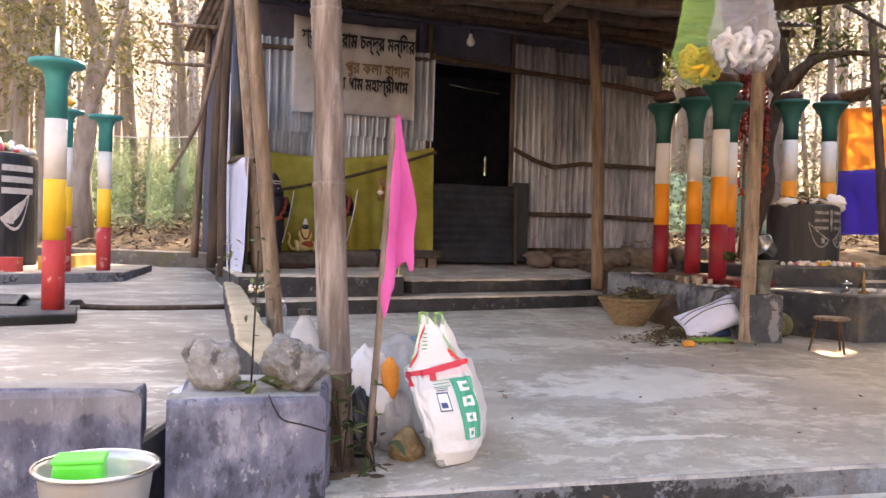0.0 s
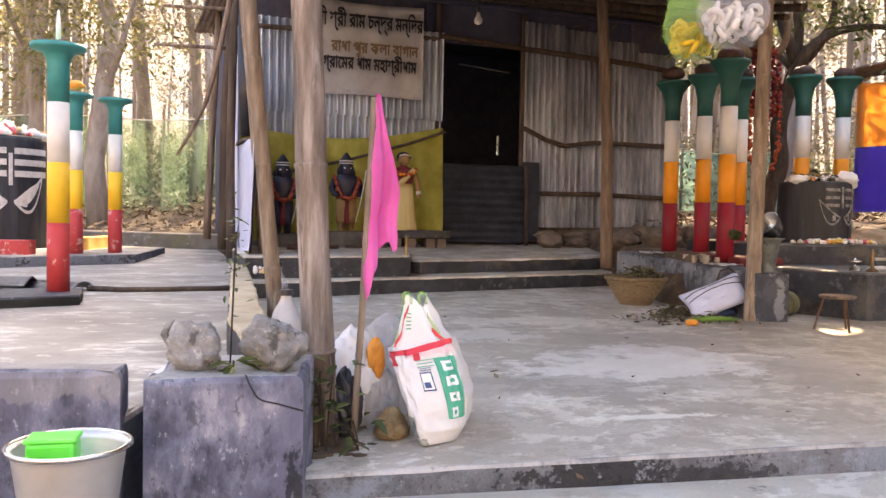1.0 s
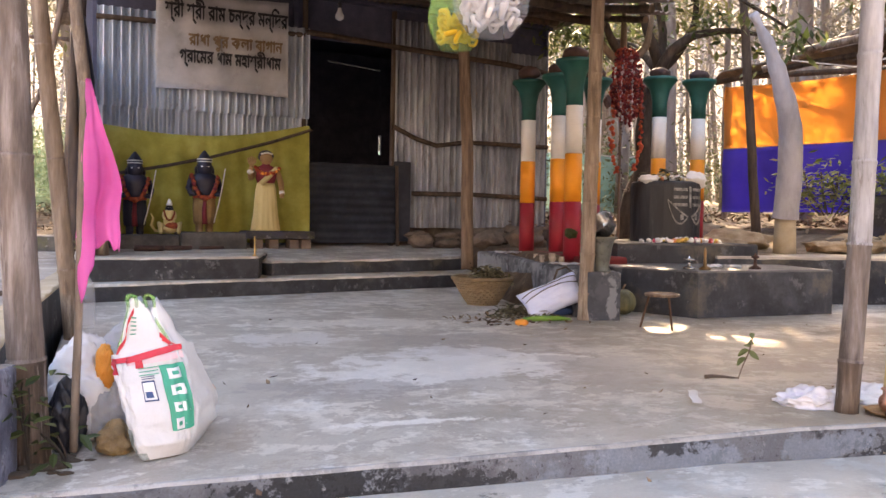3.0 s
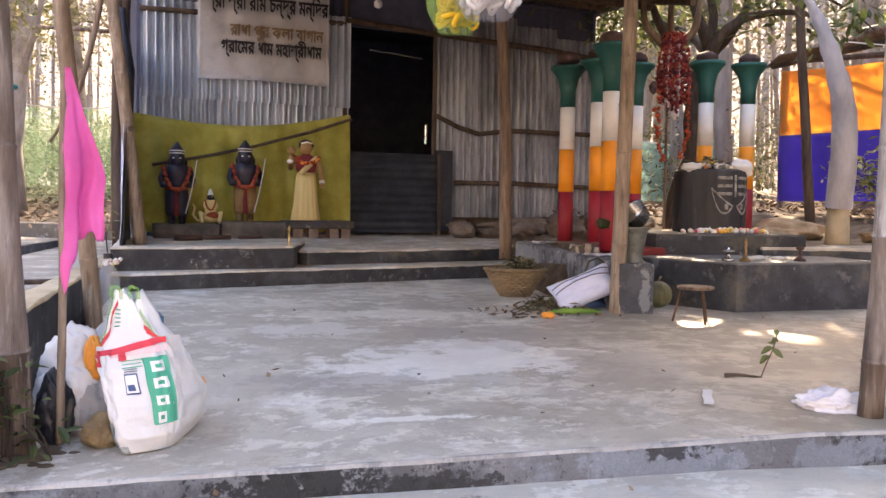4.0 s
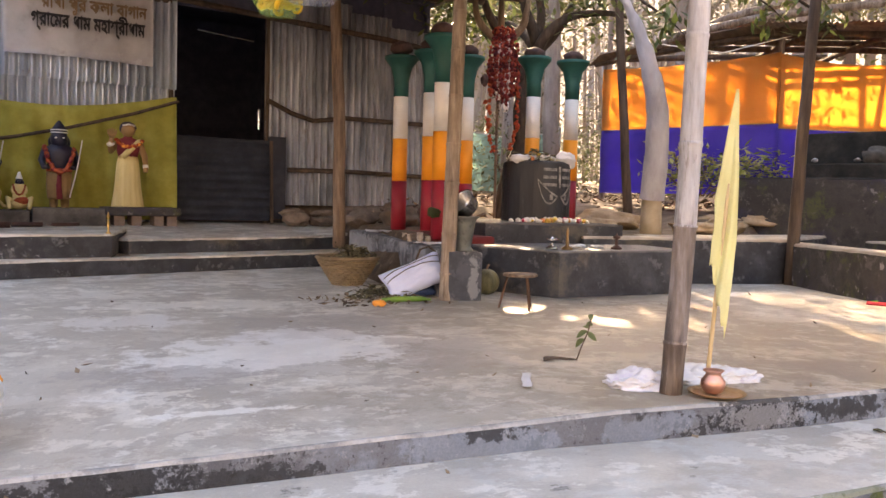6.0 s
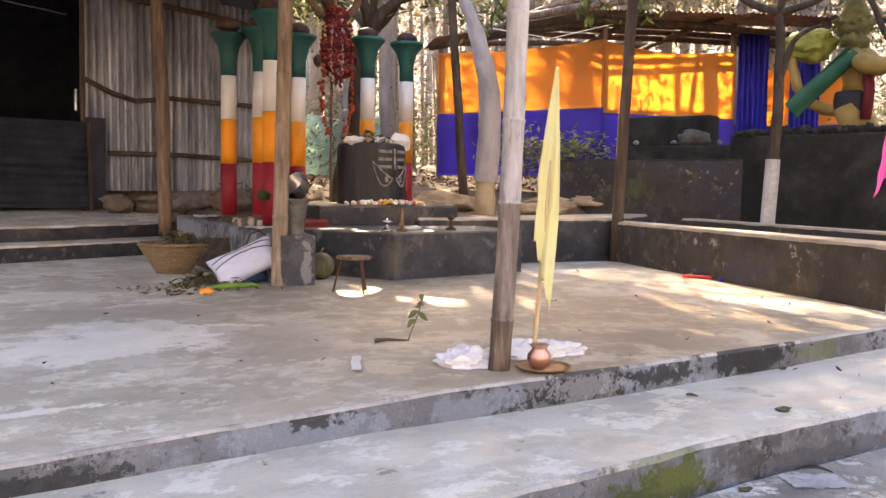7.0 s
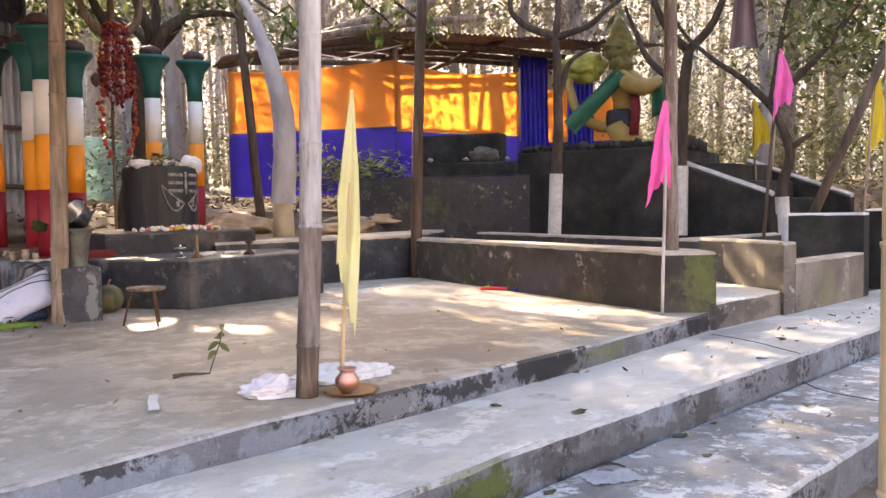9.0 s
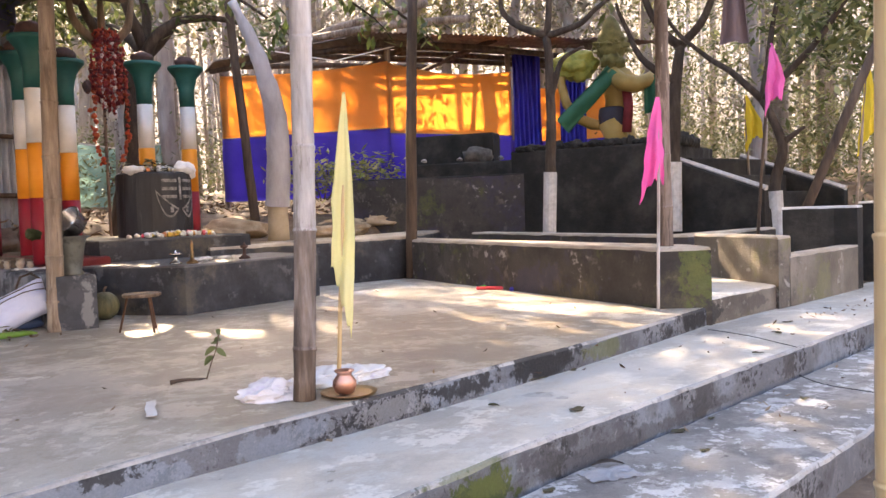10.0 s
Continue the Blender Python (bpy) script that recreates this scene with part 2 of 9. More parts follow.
# stained and mouldy; shade of the front faces is also in the dark base
RISER = mat("blue_grey_shaded_stained_cement", [(0.10, 0.107, 0.12), (0.138, 0.147, 0.166), (0.188, 0.20, 0.222)], 3.0, 0.8, 0.5, 60, big=0.45, grain=0.18,
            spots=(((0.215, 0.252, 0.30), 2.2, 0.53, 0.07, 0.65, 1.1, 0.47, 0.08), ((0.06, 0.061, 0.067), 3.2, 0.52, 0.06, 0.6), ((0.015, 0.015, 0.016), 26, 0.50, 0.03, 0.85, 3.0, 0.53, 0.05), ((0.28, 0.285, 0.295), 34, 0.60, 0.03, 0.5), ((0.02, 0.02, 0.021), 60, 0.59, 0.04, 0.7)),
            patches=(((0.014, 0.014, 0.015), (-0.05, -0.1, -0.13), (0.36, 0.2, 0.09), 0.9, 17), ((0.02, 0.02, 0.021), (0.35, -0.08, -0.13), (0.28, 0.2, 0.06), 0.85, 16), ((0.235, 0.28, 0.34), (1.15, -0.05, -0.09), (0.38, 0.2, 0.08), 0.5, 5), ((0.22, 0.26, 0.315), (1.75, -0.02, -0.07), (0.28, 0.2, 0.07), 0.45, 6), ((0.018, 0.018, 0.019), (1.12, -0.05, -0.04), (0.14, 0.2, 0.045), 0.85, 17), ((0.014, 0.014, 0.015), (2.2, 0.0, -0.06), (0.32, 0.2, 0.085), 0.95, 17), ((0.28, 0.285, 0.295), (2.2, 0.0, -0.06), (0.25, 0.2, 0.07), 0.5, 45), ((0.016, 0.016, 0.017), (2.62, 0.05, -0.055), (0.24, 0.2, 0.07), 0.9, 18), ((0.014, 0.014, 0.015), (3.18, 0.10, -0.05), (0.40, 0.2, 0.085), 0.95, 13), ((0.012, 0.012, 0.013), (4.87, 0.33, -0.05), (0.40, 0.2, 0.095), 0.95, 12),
                     # the last patch is a darker strip along the upper step's foot
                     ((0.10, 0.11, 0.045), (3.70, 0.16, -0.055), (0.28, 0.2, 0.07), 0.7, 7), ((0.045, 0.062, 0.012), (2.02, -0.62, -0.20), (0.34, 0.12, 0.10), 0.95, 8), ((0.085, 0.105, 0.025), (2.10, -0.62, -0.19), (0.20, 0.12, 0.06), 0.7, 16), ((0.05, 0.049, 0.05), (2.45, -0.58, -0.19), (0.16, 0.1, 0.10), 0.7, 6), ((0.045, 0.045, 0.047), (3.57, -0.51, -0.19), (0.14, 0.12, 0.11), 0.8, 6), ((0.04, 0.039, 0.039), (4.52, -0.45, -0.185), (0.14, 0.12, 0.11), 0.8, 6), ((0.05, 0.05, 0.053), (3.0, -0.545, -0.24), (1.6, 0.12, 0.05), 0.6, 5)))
BLOTCH = mat("blotched_whitish_cement", [(0.06, 0.063, 0.072), (0.13, 0.135, 0.15), (0.26, 0.27, 0.29)], 5, 0.85, 0.4, 40, big=0.3, lo=0.38, hi=0.6,
            spots=(((0.30, 0.315, 0.345), 4.5, 0.58, 0.05, 0.5), ((0.05, 0.05, 0.055), 6.0, 0.54, 0.03, 0.85)),
            # the first patch darkens the near end of the low wall
            patches=(((0.045, 0.05, 0.062), (2.08, 3.10, 0.17), (0.36, 0.30, 0.42), 0.85, 4), ((0.28, 0.295, 0.31), (2.11, 3.04, 0.16), (0.05, 0.10, 0.24), 0.6, 9), ((0.30, 0.315, 0.34), (1.80, 5.6, 0.26), (0.2, 0.5, 0.14), 0.6, 5)))
BLUEBLOCK = mat("blue_washed_cement", [(0.0726, 0.0757, 0.109), (0.145, 0.153, 0.214), (0.265, 0.27, 0.333)], 9, 0.85, 0.8, 45, big=0.4, lo=0.38, hi=0.62, stretch=(1, 1, 0.55),
            spots=(((0.0384, 0.0387, 0.0523), 11, 0.55, 0.06, 0.6), ((0.341, 0.348, 0.399), 9, 0.60, 0.03, 0.45), ((0.128, 0.132, 0.19), 3.0, 0.53, 0.06, 0.7), ((0.41, 0.409, 0.437), 34, 0.60, 0.03, 0.6), ((0.0427, 0.0422, 0.0523), 26, 0.58, 0.04, 0.6)),
            patches=(((0.0171, 0.0176, 0.0209), (-1.02, -0.26, -0.08), (0.0512, 0.0528, 0.114), 0.85, 16), ((0.239, 0.233, 0.247), (-1.8, -0.27, 0.20), (0.427, 0.176, 0.0665), 0.55, 5)))
PIERTOP = mat("grey_pier_top", [(0.20, 0.188, 0.178), (0.28, 0.265, 0.25), (0.37, 0.35, 0.335)], 5, 0.85, 0.5, 50, big=0.5, grain=0.15, spots=(((0.10, 0.095, 0.10), 8, 0.56, 0.05, 0.6),))
# near-black blue-grey, mostly for sides of plinths, porch steps and kerb
DARKCEM = mat("dark_blue_grey_cement", [(0.0214, 0.0234, 0.0295), (0.0391, 0.0429, 0.0536), (0.0757, 0.0832, 0.0964)], 4.0, 0.65, 0.4, 45, big=0.5, grain=0.15,
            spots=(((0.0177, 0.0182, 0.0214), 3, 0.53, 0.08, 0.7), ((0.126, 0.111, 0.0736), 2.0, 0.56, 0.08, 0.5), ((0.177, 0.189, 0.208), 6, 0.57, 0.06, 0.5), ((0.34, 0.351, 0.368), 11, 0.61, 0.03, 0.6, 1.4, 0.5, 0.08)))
# weathered, mossy sides; part of their shade is put into the dark base
LEDGE = mat("weathered_shaded_parapet", [(0.030, 0.027, 0.026), (0.052, 0.047, 0.044), (0.09, 0.081, 0.072)], 2.6, 0.85, 0.5, 45, big=0.5, grain=0.15,
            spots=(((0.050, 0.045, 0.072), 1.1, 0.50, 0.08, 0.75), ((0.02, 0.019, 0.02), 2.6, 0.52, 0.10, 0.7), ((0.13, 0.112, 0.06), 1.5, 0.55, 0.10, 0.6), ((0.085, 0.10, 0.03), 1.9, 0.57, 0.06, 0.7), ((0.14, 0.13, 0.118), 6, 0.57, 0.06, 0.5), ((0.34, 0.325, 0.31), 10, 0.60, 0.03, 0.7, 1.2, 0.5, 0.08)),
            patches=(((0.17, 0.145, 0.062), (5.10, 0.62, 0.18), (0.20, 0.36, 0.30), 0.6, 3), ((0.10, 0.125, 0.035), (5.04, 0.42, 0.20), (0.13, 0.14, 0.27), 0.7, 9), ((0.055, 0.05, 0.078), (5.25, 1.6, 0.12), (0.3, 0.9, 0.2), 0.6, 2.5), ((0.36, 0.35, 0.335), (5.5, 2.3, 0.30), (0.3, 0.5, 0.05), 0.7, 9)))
COURTCEM = mat("brown_grey_court_cement", [(0.115, 0.10, 0.084), (0.165, 0.146, 0.122), (0.235, 0.21, 0.18)], 2.6, 0.85, 0.5, 45, big=0.5, grain=0.15,
            spots=(((0.055, 0.05, 0.045), 2.0, 0.54, 0.08, 0.65), ((0.15, 0.15, 0.06), 1.9, 0.56, 0.08, 0.55), ((0.40, 0.38, 0.35), 8, 0.60, 0.03, 0.6)),
            patches=(((0.02, 0.02, 0.02), (5.15, 0.36, -0.03), (0.16, 0.12, 0.10), 0.85, 8), ((0.07, 0.06, 0.055), (5.7, 0.4, -0.03), (0.35, 0.12, 0.07), 0.7, 6)))
PLINTHTOP = mat("dark_plinth_top", [(0.055, 0.056, 0.06), (0.095, 0.096, 0.10), (0.15, 0.15, 0.152)], 4.0, 0.55, 0.4, 45, big=0.5, grain=0.15, spots=(((0.24, 0.235, 0.225), 6, 0.58, 0.05, 0.6), ((0.03, 0.03, 0.032), 3, 0.55, 0.08, 0.6)))
# paler than LEDGE: light on the wall tops is in this colour
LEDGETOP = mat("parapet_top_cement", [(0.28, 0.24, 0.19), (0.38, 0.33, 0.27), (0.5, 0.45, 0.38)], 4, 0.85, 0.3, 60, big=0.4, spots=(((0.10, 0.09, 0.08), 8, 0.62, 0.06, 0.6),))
OCHRE = mat("ochre_washed_edge", [(0.36, 0.29, 0.19), (0.47, 0.39, 0.27), (0.55, 0.47, 0.35)], 4, 0.9, 0.3, 60, big=0.4, spots=(((0.2, 0.17, 0.13), 7, 0.62, 0.06, 0.6),))
BLACKALTAR = mat("mould_black_masonry", [(0.00864, 0.00864, 0.00864), (0.0216, 0.0209, 0.0194), (0.054, 0.0504, 0.0446)], 2.6, 0.9, 0.6, 30, big=0.4, spots=(((0.0936, 0.0864, 0.072), 6, 0.66, 0.05, 0.6),))
SOIL = mat("leaf_littered_soil", [(0.075, 0.05, 0.033), (0.14, 0.10, 0.068), (0.24, 0.18, 0.13)], 3.5, 0.95, 0.6, 25, big=0.5, spots=(((0.31, 0.23, 0.15), 14, 0.60, 0.05, 0.6), ((0.05, 0.08, 0.02), 1.3, 0.62, 0.08, 0.6)))
WET = mat("bare_earth", [(0.07, 0.05, 0.035), (0.12, 0.09, 0.065)], 8, 0.95, 0.6, 40)
BAMBOO = mat("pale_bamboo", [(0.15, 0.108, 0.078), (0.25, 0.19, 0.143), (0.38, 0.305, 0.24)], 26, 0.55, 0.5, 60, stretch=(1, 1, 0.12), big=0.55, spots=(((0.085, 0.058, 0.042), 10, 0.58, 0.04, 0.65), ((0.46, 0.385, 0.31), 8, 0.60, 0.05, 0.5)))
BAMBOOGREY = mat("grey_weathered_bamboo", [(0.10, 0.072, 0.058), (0.25, 0.20, 0.172), (0.44, 0.385, 0.355)], 26, 0.7, 0.4, 50, stretch=(1, 1, 0.12), big=0.5, spots=(((0.07, 0.045, 0.032), 13, 0.51, 0.05, 0.8), ((0.55, 0.50, 0.47), 40, 0.62, 0.04, 0.5),))
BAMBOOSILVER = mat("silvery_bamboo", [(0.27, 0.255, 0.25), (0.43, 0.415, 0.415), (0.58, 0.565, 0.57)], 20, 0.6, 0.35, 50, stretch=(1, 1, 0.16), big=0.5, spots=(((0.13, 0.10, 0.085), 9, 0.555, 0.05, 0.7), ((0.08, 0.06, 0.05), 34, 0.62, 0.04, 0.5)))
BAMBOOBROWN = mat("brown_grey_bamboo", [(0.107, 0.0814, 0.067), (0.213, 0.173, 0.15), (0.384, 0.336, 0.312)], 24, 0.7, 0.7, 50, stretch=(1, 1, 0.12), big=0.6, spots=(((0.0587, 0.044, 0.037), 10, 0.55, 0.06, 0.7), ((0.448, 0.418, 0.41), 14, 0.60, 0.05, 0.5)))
MAUVE = mat("faded_mauve_cloth", [(0.11, 0.08, 0.085), (0.17, 0.125, 0.13)], 6, 0.9, 0.2, 150, stretch=(1, 1, 0.3), big=0.35)
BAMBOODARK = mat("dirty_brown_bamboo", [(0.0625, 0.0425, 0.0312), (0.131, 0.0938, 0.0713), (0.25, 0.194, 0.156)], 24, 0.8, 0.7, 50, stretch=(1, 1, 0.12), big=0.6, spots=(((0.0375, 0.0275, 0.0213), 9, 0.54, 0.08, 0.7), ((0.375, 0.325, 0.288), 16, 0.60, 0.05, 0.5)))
BAMBOOYEL = mat("yellow_bamboo", [(0.50, 0.36, 0.18), (0.62, 0.47, 0.27)], 24, 0.45, 0.1, 60, stretch=(1, 1, 0.12), big=0.3)
DARKWOOD = mat("dark_old_wood", [(0.035, 0.024, 0.018), (0.075, 0.052, 0.038), (0.12, 0.085, 0.06)], 14, 0.85, 0.4, 40, stretch=(1, 1, 0.12), big=0.4)
BROWNWOOD = mat("brown_pole_wood", [(0.10, 0.066, 0.046), (0.18, 0.125, 0.09), (0.28, 0.205, 0.152)], 26, 0.75, 0.6, 50, stretch=(1, 1, 0.10), big=0.55, spots=(((0.05, 0.034, 0.026), 10, 0.57, 0.05, 0.6),))
BARK = mat("pale_tree_bark", [(0.196, 0.165, 0.15), (0.284, 0.245, 0.225), (0.372, 0.335, 0.316)], 7, 0.95, 0.6, 25, stretch=(1, 1, 0.25), big=0.5)
BARKDARK = mat("dark_tree_bark", [(0.02, 0.015, 0.011), (0.042, 0.031, 0.024), (0.075, 0.057, 0.044)], 22, 0.95, 0.6, 25, stretch=(1, 1, 0.25), big=0.4)
BARKBROWN = mat("brown_tree_bark", [(0.0292, 0.0208, 0.0156), (0.0553, 0.0403, 0.0306), (0.091, 0.0702, 0.0553)], 16, 0.95, 0.7, 25, stretch=(1, 1, 0.25), big=0.4)
TIN = mat("galvanised_corrugated_tin", [(0.23, 0.275, 0.345), (0.37, 0.43, 0.515), (0.51, 0.575, 0.67)], 3.5, 0.36, 0.1, 60, metal=0.45, stretch=(1, 1, 0.35), big=0.5, spots=(((0.17, 0.13, 0.10), 9, 0.62, 0.06, 0.65),))
TINDULL = mat("dull_corrugated_tin", [(0.114, 0.129, 0.158), (0.244, 0.273, 0.321), (0.396, 0.43, 0.497)], 3.0, 0.40, 0.15, 60, metal=0.4, stretch=(1, 1, 0.25), big=0.5, lo=0.36, hi=0.64, spots=(((0.11, 0.0817, 0.065), 7, 0.55, 0.12, 0.7), ((0.0759, 0.0559, 0.0464), 22, 0.62, 0.06, 0.5)))
TINGREY = mat("slate_grey_tin", [(0.0148, 0.0182, 0.027), (0.0254, 0.0303, 0.0434), (0.0411, 0.0476, 0.0651)], 4, 0.6, 0.15, 60, metal=0.2, big=0.45, spots=(((0.0452, 0.039, 0.0362), 6, 0.60, 0.08, 0.5),))
TINROOF = mat("rusty_roof_tin", [(0.13, 0.10, 0.09), (0.23, 0.185, 0.165), (0.34, 0.285, 0.26)], 5, 0.75, 0.2, 60, metal=0.3, big=0.4)
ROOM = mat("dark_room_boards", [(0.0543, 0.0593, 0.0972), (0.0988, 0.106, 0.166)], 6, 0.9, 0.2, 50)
CANVAS = mat("stained_canvas", [(0.33, 0.335, 0.352), (0.413, 0.421, 0.446), (0.496, 0.507, 0.539)], 2.2, 0.9, 0.3, 90, big=0.6, spots=(((0.223, 0.211, 0.202), 3, 0.56, 0.14, 0.55), ((0.578, 0.593, 0.638), 5, 0.58, 0.1, 0.5)))
INK = mat("black_paint", [(0.012, 0.012, 0.014), (0.03, 0.03, 0.035)], 20, 0.8, 0)
INKBROWN = mat("faded_brown_paint", [(0.17, 0.11, 0.06), (0.25, 0.18, 0.11)], 20, 0.85, 0)
OLIVE = mat("olive_yellow_cloth", [(0.23, 0.215, 0.035), (0.31, 0.295, 0.058), (0.40, 0.385, 0.10)], 3, 0.85, 0.15, 250, big=0.4)
PINK = mat("hot_pink_cloth", [(0.84, 0.15, 0.50), (0.93, 0.22, 0.62)], 4, 0.7, 0.2, 250, big=0.2, translucent=0.35)
YELLOW = mat("pale_yellow_cloth", [(0.70, 0.67, 0.30), (0.80, 0.77, 0.42)], 4, 0.75, 0.15, 250, big=0.2, translucent=0.3)
YELLOWDEEP = mat("yellow_cloth", [(0.72, 0.56, 0.04), (0.80, 0.66, 0.08)], 4, 0.75, 0.15, 250, big=0.2, translucent=0.3)
ORANGETARP = mat("orange_tent_cloth", [(0.82, 0.44, 0.145), (0.87, 0.51, 0.19)], 1.6, 0.8, 0.1, 200, big=0.15, translucent=0.78)
BLUETARP = mat("violet_blue_tent_cloth", [(0.075, 0.045, 0.42), (0.11, 0.07, 0.52)], 2, 0.75, 0.1, 200, big=0.3, translucent=0.4)
BLUECURTAIN = mat("blue_curtain_cloth", [(0.03, 0.03, 0.42), (0.06, 0.06, 0.55)], 3, 0.7, 0.1, 200, big=0.3, translucent=0.3)
PRED = mat("red_pillar_paint", [(0.232, 0.0103, 0.0223), (0.3, 0.0172, 0.0343)], 5, 0.55, 0.12, 60, big=0.35, spots=(((0.386, 0.172, 0.146), 11, 0.68, 0.03, 0.5),))
OCHREPAINT = mat("dull_orange_yellow_paint", [(0.48, 0.24, 0.03), (0.62, 0.36, 0.06)], 6, 0.7, 0.2, 60, big=0.4, spots=(((0.22, 0.14, 0.07), 7, 0.57, 0.06, 0.6),))
REDSCUFFED = mat("scuffed_red_paint", [(0.40, 0.028, 0.03), (0.52, 0.05, 0.05)], 5, 0.55, 0.2, 60, big=0.35, spots=(((0.62, 0.42, 0.38), 9, 0.58, 0.03, 0.65), ((0.20, 0.03, 0.03), 5, 0.60, 0.05, 0.5)))
PORANGE = mat("orange_pillar_paint", [(0.75, 0.26, 0.015), (0.84, 0.33, 0.03)], 5, 0.55, 0.12, 60, big=0.3)
PYELLOW = mat("yellow_pillar_paint", [(0.80, 0.46, 0.02), (0.87, 0.53, 0.04)], 5, 0.55, 0.12, 60, big=0.25)
PWHITE = mat("white_pillar_paint", [(0.66, 0.64, 0.60), (0.78, 0.76, 0.73)], 5, 0.6, 0.12, 60, big=0.3)
PGREEN = mat("deep_green_pillar_paint", [(0.0072, 0.0648, 0.054), (0.013, 0.101, 0.0828)], 5, 0.55, 0.12, 60, big=0.3)
PTEAL = mat("teal_pillar_paint", [(0.015, 0.19, 0.19), (0.03, 0.26, 0.25)], 5, 0.5, 0.12, 60, big=0.25)
STONEBLACK = mat("black_shrine_stone", [(0.012, 0.014, 0.020), (0.022, 0.026, 0.035), (0.045, 0.051, 0.064)], 7, 0.5, 0.4, 40, stretch=(1, 1, 0.14), big=0.5, spots=(((0.10, 0.11, 0.13), 8, 0.62, 0.06, 0.5),))
CHALKDIM = mat("worn_chalk_marks", [(0.10, 0.10, 0.10), (0.24, 0.238, 0.235), (0.40, 0.395, 0.39)], 22, 0.9, 0.1, 90, lo=0.36, hi=0.62)
CHALK = mat("chalk_white_paint", [(0.42, 0.41, 0.40), (0.62, 0.61, 0.60)], 18, 0.9, 0.1, 90)
WHITECLOTH = mat("white_cloth", [(0.644, 0.635, 0.626), (0.736, 0.727, 0.727)], 5, 0.85, 0.15, 200, big=0.25)
WRAPCLOTH = mat("greyish_wrap_cloth", [(0.307, 0.288, 0.294), (0.4, 0.383, 0.393), (0.477, 0.46, 0.479)], 6, 0.9, 0.4, 60, stretch=(1, 1, 0.4), big=0.4)
PLASTICW = mat("white_woven_plastic", [(0.68, 0.68, 0.69), (0.80, 0.80, 0.81)], 5, 0.45, 0.2, 140, big=0.25, spots=(((0.42, 0.40, 0.37), 7, 0.64, 0.05, 0.35),))
SACKBLUE = mat("bluish_white_sack", [(0.50, 0.54, 0.72), (0.62, 0.66, 0.82)], 4, 0.5, 0.3, 60, big=0.3)
PLASTICCLEAR = mat("thin_clear_plastic", [(0.70, 0.72, 0.80), (0.80, 0.82, 0.88)], 5, 0.25, 0.3, 25, big=0.0, translucent=0.35, alpha=0.24)
PLASTICDIM = mat("cloudy_bottle_plastic", [(0.44, 0.44, 0.445), (0.66, 0.66, 0.665)], 8, 0.25, 0.25, 25, big=0.3, translucent=0.3, alpha=0.85)
PLASTICGREEN = mat("thin_green_plastic", [(0.35, 0.72, 0.18), (0.52, 0.85, 0.33)], 5, 0.25, 0.3, 25, big=0.0, translucent=0.35, alpha=0.34)
PLASTICTAN = mat("tan_plastic", [(0.17, 0.11, 0.05), (0.32, 0.22, 0.11), (0.44, 0.33, 0.18)], 12, 0.3, 0.6, 40, big=0.4, translucent=0.2)
PLASTICBLACK = mat("black_plastic", [(0.012, 0.013, 0.018), (0.03, 0.03, 0.04)], 7, 0.3, 0.4, 30)
PRINTGREEN = mat("green_print", [(0.03, 0.32, 0.20), (0.05, 0.40, 0.26)], 8, 0.5, 0.1, 90)
PRINTGREY = mat("grey_green_print", [(0.16, 0.19, 0.17), (0.42, 0.44, 0.42)], 26, 0.5, 0.1, 90, lo=0.42, hi=0.58)
PRINTPINK = mat("pale_red_print", [(0.72, 0.48, 0.50), (0.78, 0.58, 0.60)], 12, 0.5, 0.1, 90)
PLASTICFILM = mat("milky_plastic_film", [(0.58, 0.58, 0.60), (0.72, 0.72, 0.74)], 7, 0.28, 0.5, 40, big=0.2, translucent=0.4, alpha=0.62)
BLUEFILM = mat("blue_plastic_film", [(0.10, 0.24, 0.40), (0.30, 0.45, 0.60)], 12, 0.3, 0.3, 40, translucent=0.3, alpha=0.7)
PRINTRED = mat("red_print", [(0.62, 0.03, 0.05), (0.74, 0.06, 0.08)], 8, 0.5, 0.1, 90)
PRINTBLUE = mat("dark_blue_print", [(0.03, 0.06, 0.16), (0.05, 0.09, 0.2)], 8, 0.5, 0)
PRINTWHITE = mat("white_print", [(0.75, 0.76, 0.76), (0.8, 0.8, 0.8)], 8, 0.5, 0)
STEEL = mat("stainless_steel", [(0.50, 0.49, 0.48), (0.62, 0.61, 0.60)], 4, 0.25, 0.03, 60, metal=1.0, big=0.2)
DULLSTEEL = mat("dull_scratched_steel", [(0.56, 0.53, 0.49), (0.70, 0.67, 0.62)], 5, 0.42, 0.1, 80, metal=0.7, big=0.3)
BRASS = mat("tarnished_brass", [(0.42, 0.27, 0.10), (0.58, 0.39, 0.16)], 12, 0.35, 0.1, 60, metal=0.9)
COPPER = mat("worn_copper", [(0.58, 0.29, 0.21), (0.72, 0.41, 0.32)], 9, 0.35, 0.1, 60, metal=0.85, spots=(((0.2, 0.08, 0.05), 14, 0.62, 0.05, 0.6),))
RUST = mat("rusted_iron", [(0.06, 0.032, 0.02), (0.14, 0.075, 0.045)], 20, 0.85, 0.3, 60, metal=0.2)
WICKER = mat("bamboo_wicker", [(0.144, 0.096, 0.052), (0.24, 0.168, 0.096), (0.32, 0.24, 0.144)], 22, 0.8, 0.3, 80, big=0.3, island=0.5)
GREENTUB = mat("bright_green_plastic", [(0.06, 0.72, 0.05), (0.10, 0.82, 0.10)], 4, 0.3, 0.03, 60, big=0.15)
